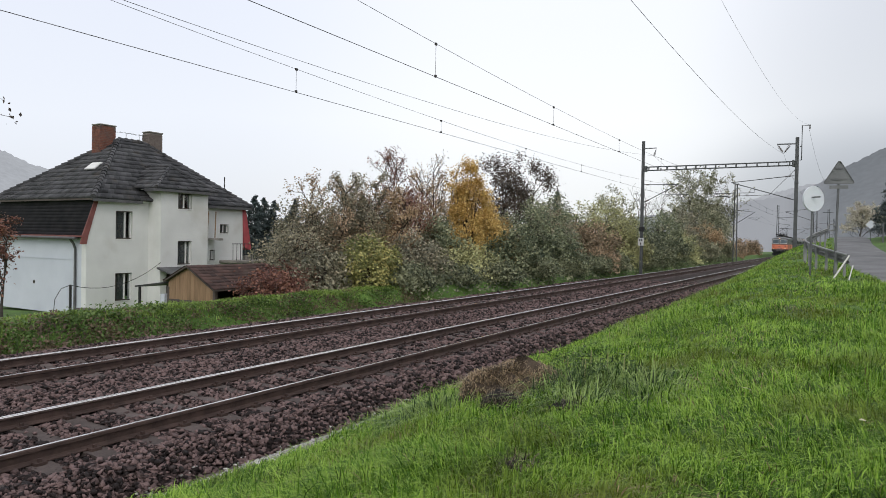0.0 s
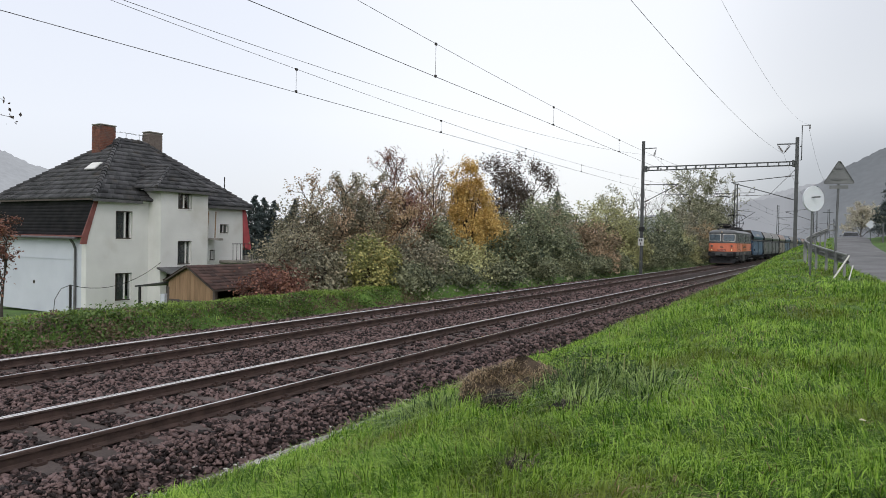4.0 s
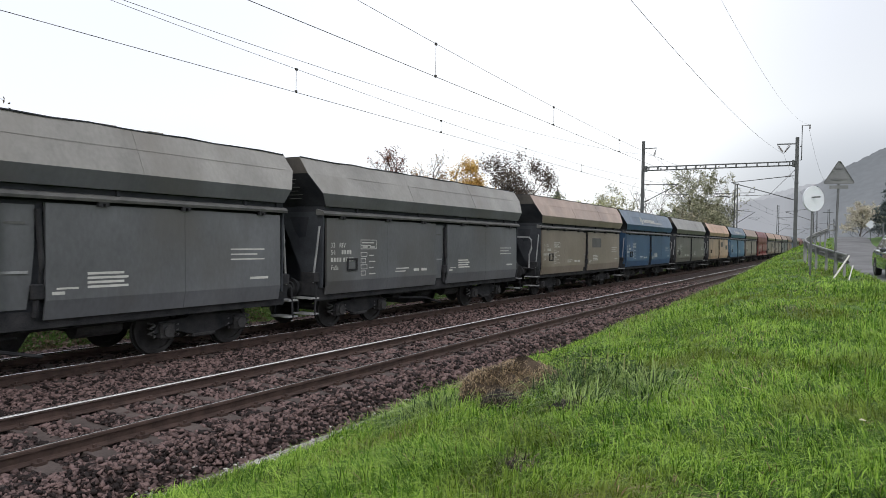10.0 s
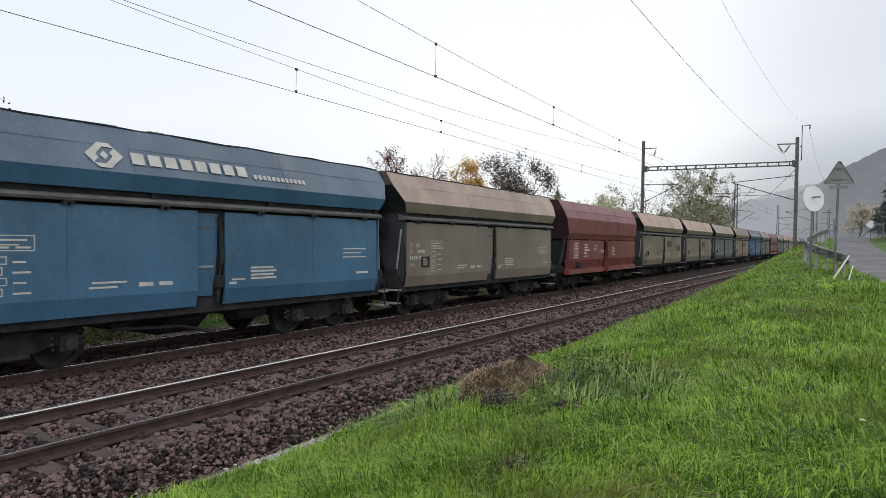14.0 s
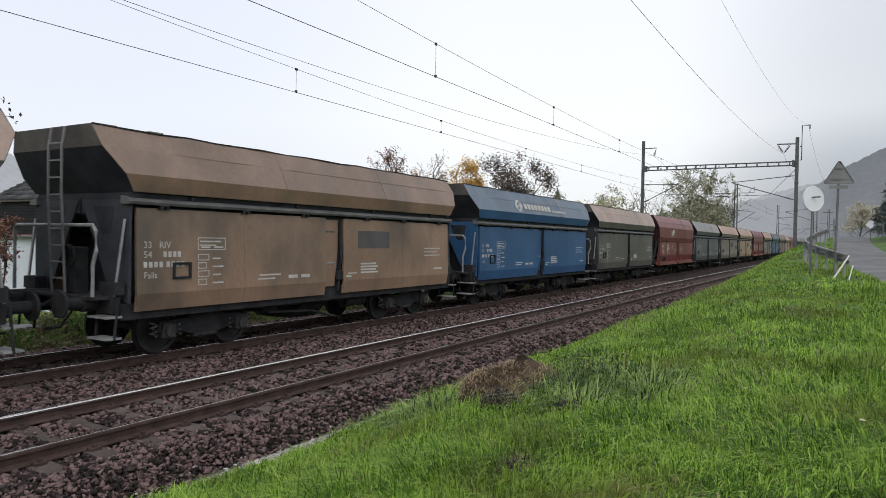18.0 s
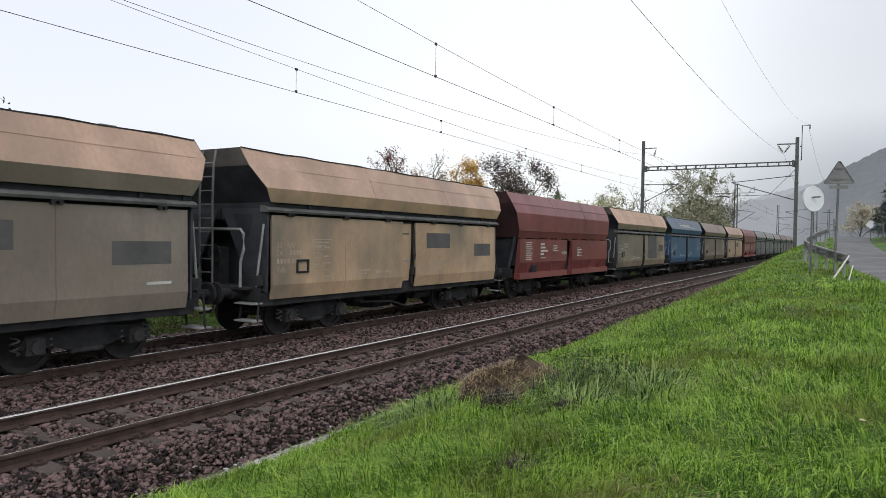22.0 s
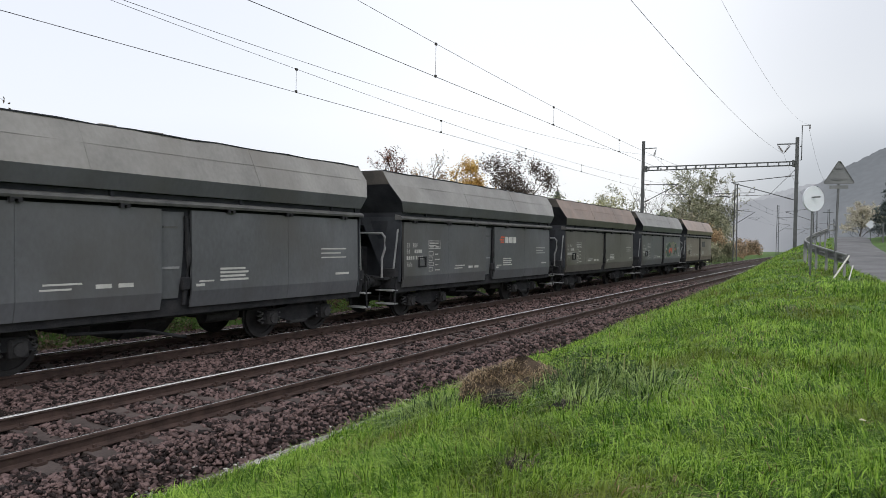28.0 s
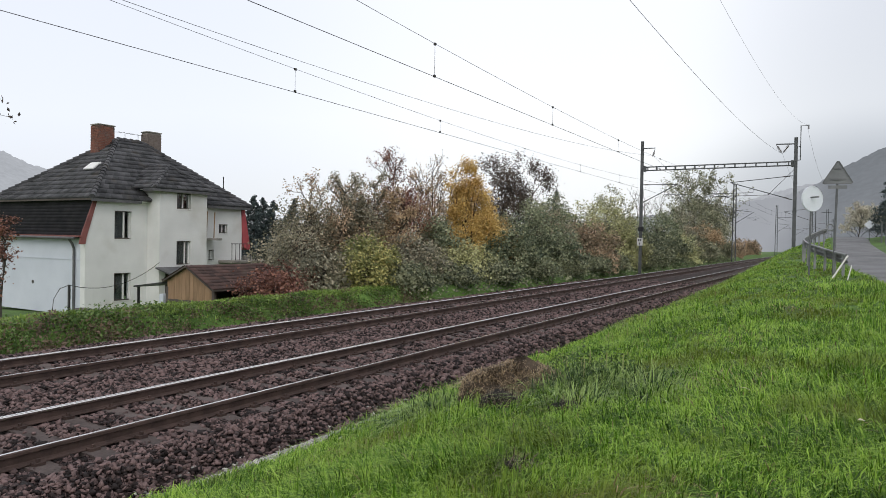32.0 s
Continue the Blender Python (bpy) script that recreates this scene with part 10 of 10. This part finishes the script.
    for k in range(7):
        part("plate_bar", box(bmesh.new(), (-0.22 + 0.065 * k, -2.149, 0.445), (-0.18 + 0.065 * k, -2.144, 0.505)), M_UNDER, plate)
    wheels = []
    first = None
    for x, y in ((-0.77, -1.28), (0.77, -1.28), (-0.77, 1.30), (0.77, 1.30)):
        arch = part("wheel_arch", disc(bmesh.new(), (x * 1.115, y, 0.34), (1, 0, 0), 0.36, 0.012, 24), C_TRIM, c)
        w = new("wheel")
        w.parent = c
        w.matrix_basis = pose(x, y, 0.31)
        part("tyre", disc(bmesh.new(), (0, 0, 0), (1, 0, 0), 0.31, 0.10, 28, 0.20), C_TYRE, w)
        bm = bmesh.new()
        disc(bm, (0, 0, 0), (1, 0, 0), 0.21, 0.085, 24, 0.18)
        for k in range(5):
            q = 2 * math.pi * k / 5
            for s in (-1, 1):
                bar(bm, (s * 0.08, 0.03 * math.cos(q), 0.03 * math.sin(q)), (s * 0.08, 0.19 * math.cos(q), 0.19 * math.sin(q)), 0.05, 0.02)
        part("rim", bm, C_RIM, w, "five-spoke alloy rim")
        wheels.append((w, x, y))
    # a small estate car: a little narrower and lower than drawn above
    slim = Matrix.Diagonal((0.93, 0.97, 0.96, 1.0))
    for o in c.children_recursive:
        if o.data is not None:
            o.data.transform(slim if o.parent not in [q[0] for q in wheels] else Matrix.Diagonal((0.96, 0.96, 0.96, 1.0)))
    wheels = [(w, x * 0.93, y * 0.97) for w, x, y in wheels]
    for w, x, y in wheels:
        w.matrix_basis = pose(x, y, 0.298)
    return c, wheels


CAR, CAR_WHEELS = build_car()


# ---------------------------------------------------------------- what moves
def glide(ob, axis, place, z=0.0):
    """Steady running along the line: keys at both ends and between."""
    ts = (0.0, 1 / 30, 8.0, 16.0, 24.0, 32.0 - 1 / 30, 32.0)
    walk(ob, [(t, pose(axis, place(t), z)) for t in ts])


def roll(ob, x, y, r, way, ts):
    """A wheel that turns with the way gone; its pose is in its thing's space."""
    rows = []
    for t in ts:
        rows.append((t, pose(x, y, r) @ Matrix.Rotation(way(t) / r, 4, "X")))
    walk(ob, rows)


CAR_T = (0.0, 2.0, 3.5, 4.6, 5.5, 6.5, 7.5, 8.0, 8.5, 9.0, 9.5, 9.8, 10.4, 11.5, 14.0, 20.0, 32.0)
CAR_Y = (112.0, 96.0, 82.0, 70.5, 63.6, 61.0, 57.0, 51.0, 44.9, 39.5, 33.9, 30.5, 23.6, 11.0, -18.0, -85.0, -215.0)
CAR_PX = (-60, -20, 0, 10, 20, 26, 30.5, 34, 39.5, 44.7, 52.0, 57.5, 63.0, 70.0, 110.0)
CAR_PATH = (14.6, 8.1, 5.35, 4.0, 2.75, 2.0, 1.50, 1.10, 0.70, 0.44, 0.30, 0.23, 0.18, 0.10, 0.10)


def car_pose(t):
    y = smooth_y(t)
    x = float(np.interp(y, CAR_PX, CAR_PATH))
    z = float(np.interp(y, ROAD_Y, ROAD_Z)) + 0.03
    dx = float(np.interp(y - 1.3, CAR_PX, CAR_PATH)) - float(np.interp(y + 1.3, CAR_PX, CAR_PATH))
    dz = float(np.interp(y - 1.3, ROAD_Y, ROAD_Z)) - float(np.interp(y + 1.3, ROAD_Y, ROAD_Z))
    return pose(x, y, z, -math.degrees(math.atan2(dz, 2.6)), 0, math.degrees(math.atan2(dx, 2.6)))


def smooth_y(t):
    """The car's place along the lane, eased between its known places."""
    k = max(i for i in range(len(CAR_T) - 1) if CAR_T[i] <= t + 1e-6)
    def slope(i):
        a, b = max(i - 1, 0), min(i + 1, len(CAR_T) - 1)
        return (CAR_Y[b] - CAR_Y[a]) / (CAR_T[b] - CAR_T[a])
    h = CAR_T[k + 1] - CAR_T[k]
    u = (t - CAR_T[k]) / h
    return (2 * u ** 3 - 3 * u * u + 1) * CAR_Y[k] + (u ** 3 - 2 * u * u + u) * h * slope(k) + (3 * u * u - 2 * u ** 3) * CAR_Y[k + 1] + (u ** 3 - u * u) * h * slope(k + 1)


def motions():
    glide(LOCO, FAR_AXIS, lambda t: lead(t) + LOCO_CENTRE)
    for k, w in enumerate(HOPPERS):
        glide(w, FAR_AXIS, lambda t: hopper_place(t, k))
    # wheels turn while their vehicle is near
    gone = lambda t: SPEED * t
    for k, (w, r) in enumerate([(LOCO, 0.60)] + [(h, 0.46) for h in HOPPERS]):
        t_in, t_out = max(0.0, (lead(0) + (LOCO_CENTRE if k == 0 else (k - 1) * HOPPER_PITCH) - 50.0) / SPEED), (lead(0) + (LOCO_CENTRE if k == 0 else (k - 1) * HOPPER_PITCH) + 6.0) / SPEED
        f0, f1 = int(t_in * FPS), min(int(t_out * FPS) + 1, 32 * FPS)
        ts = [f / FPS for f in range(f0, f1 + 1)]
        ts = ([0.0] if f0 > 0 else []) + ts + ([32.0] if f1 < 32 * FPS else [])
        clamp = lambda t: gone(min(max(t, f0 / FPS), f1 / FPS))
        for o in w.children_recursive:
            if o.name.startswith("wheelset"):
                roll(o, 0, o.matrix_basis.translation.y, r, clamp, ts)
    walk(CAR, [(t, car_pose(t)) for t in [0.0, 1 / 30] + [0.25 * k for k in range(1, 128)] + [32.0]])
    ts = [0.0] + [f / FPS for f in range(int(5.2 * FPS), int(10.3 * FPS))] + [32.0]
    for o, x, y in CAR_WHEELS:
        roll(o, x, y, 0.298, lambda t: -smooth_y(min(max(t, 5.2), 10.3)), ts)


motions()
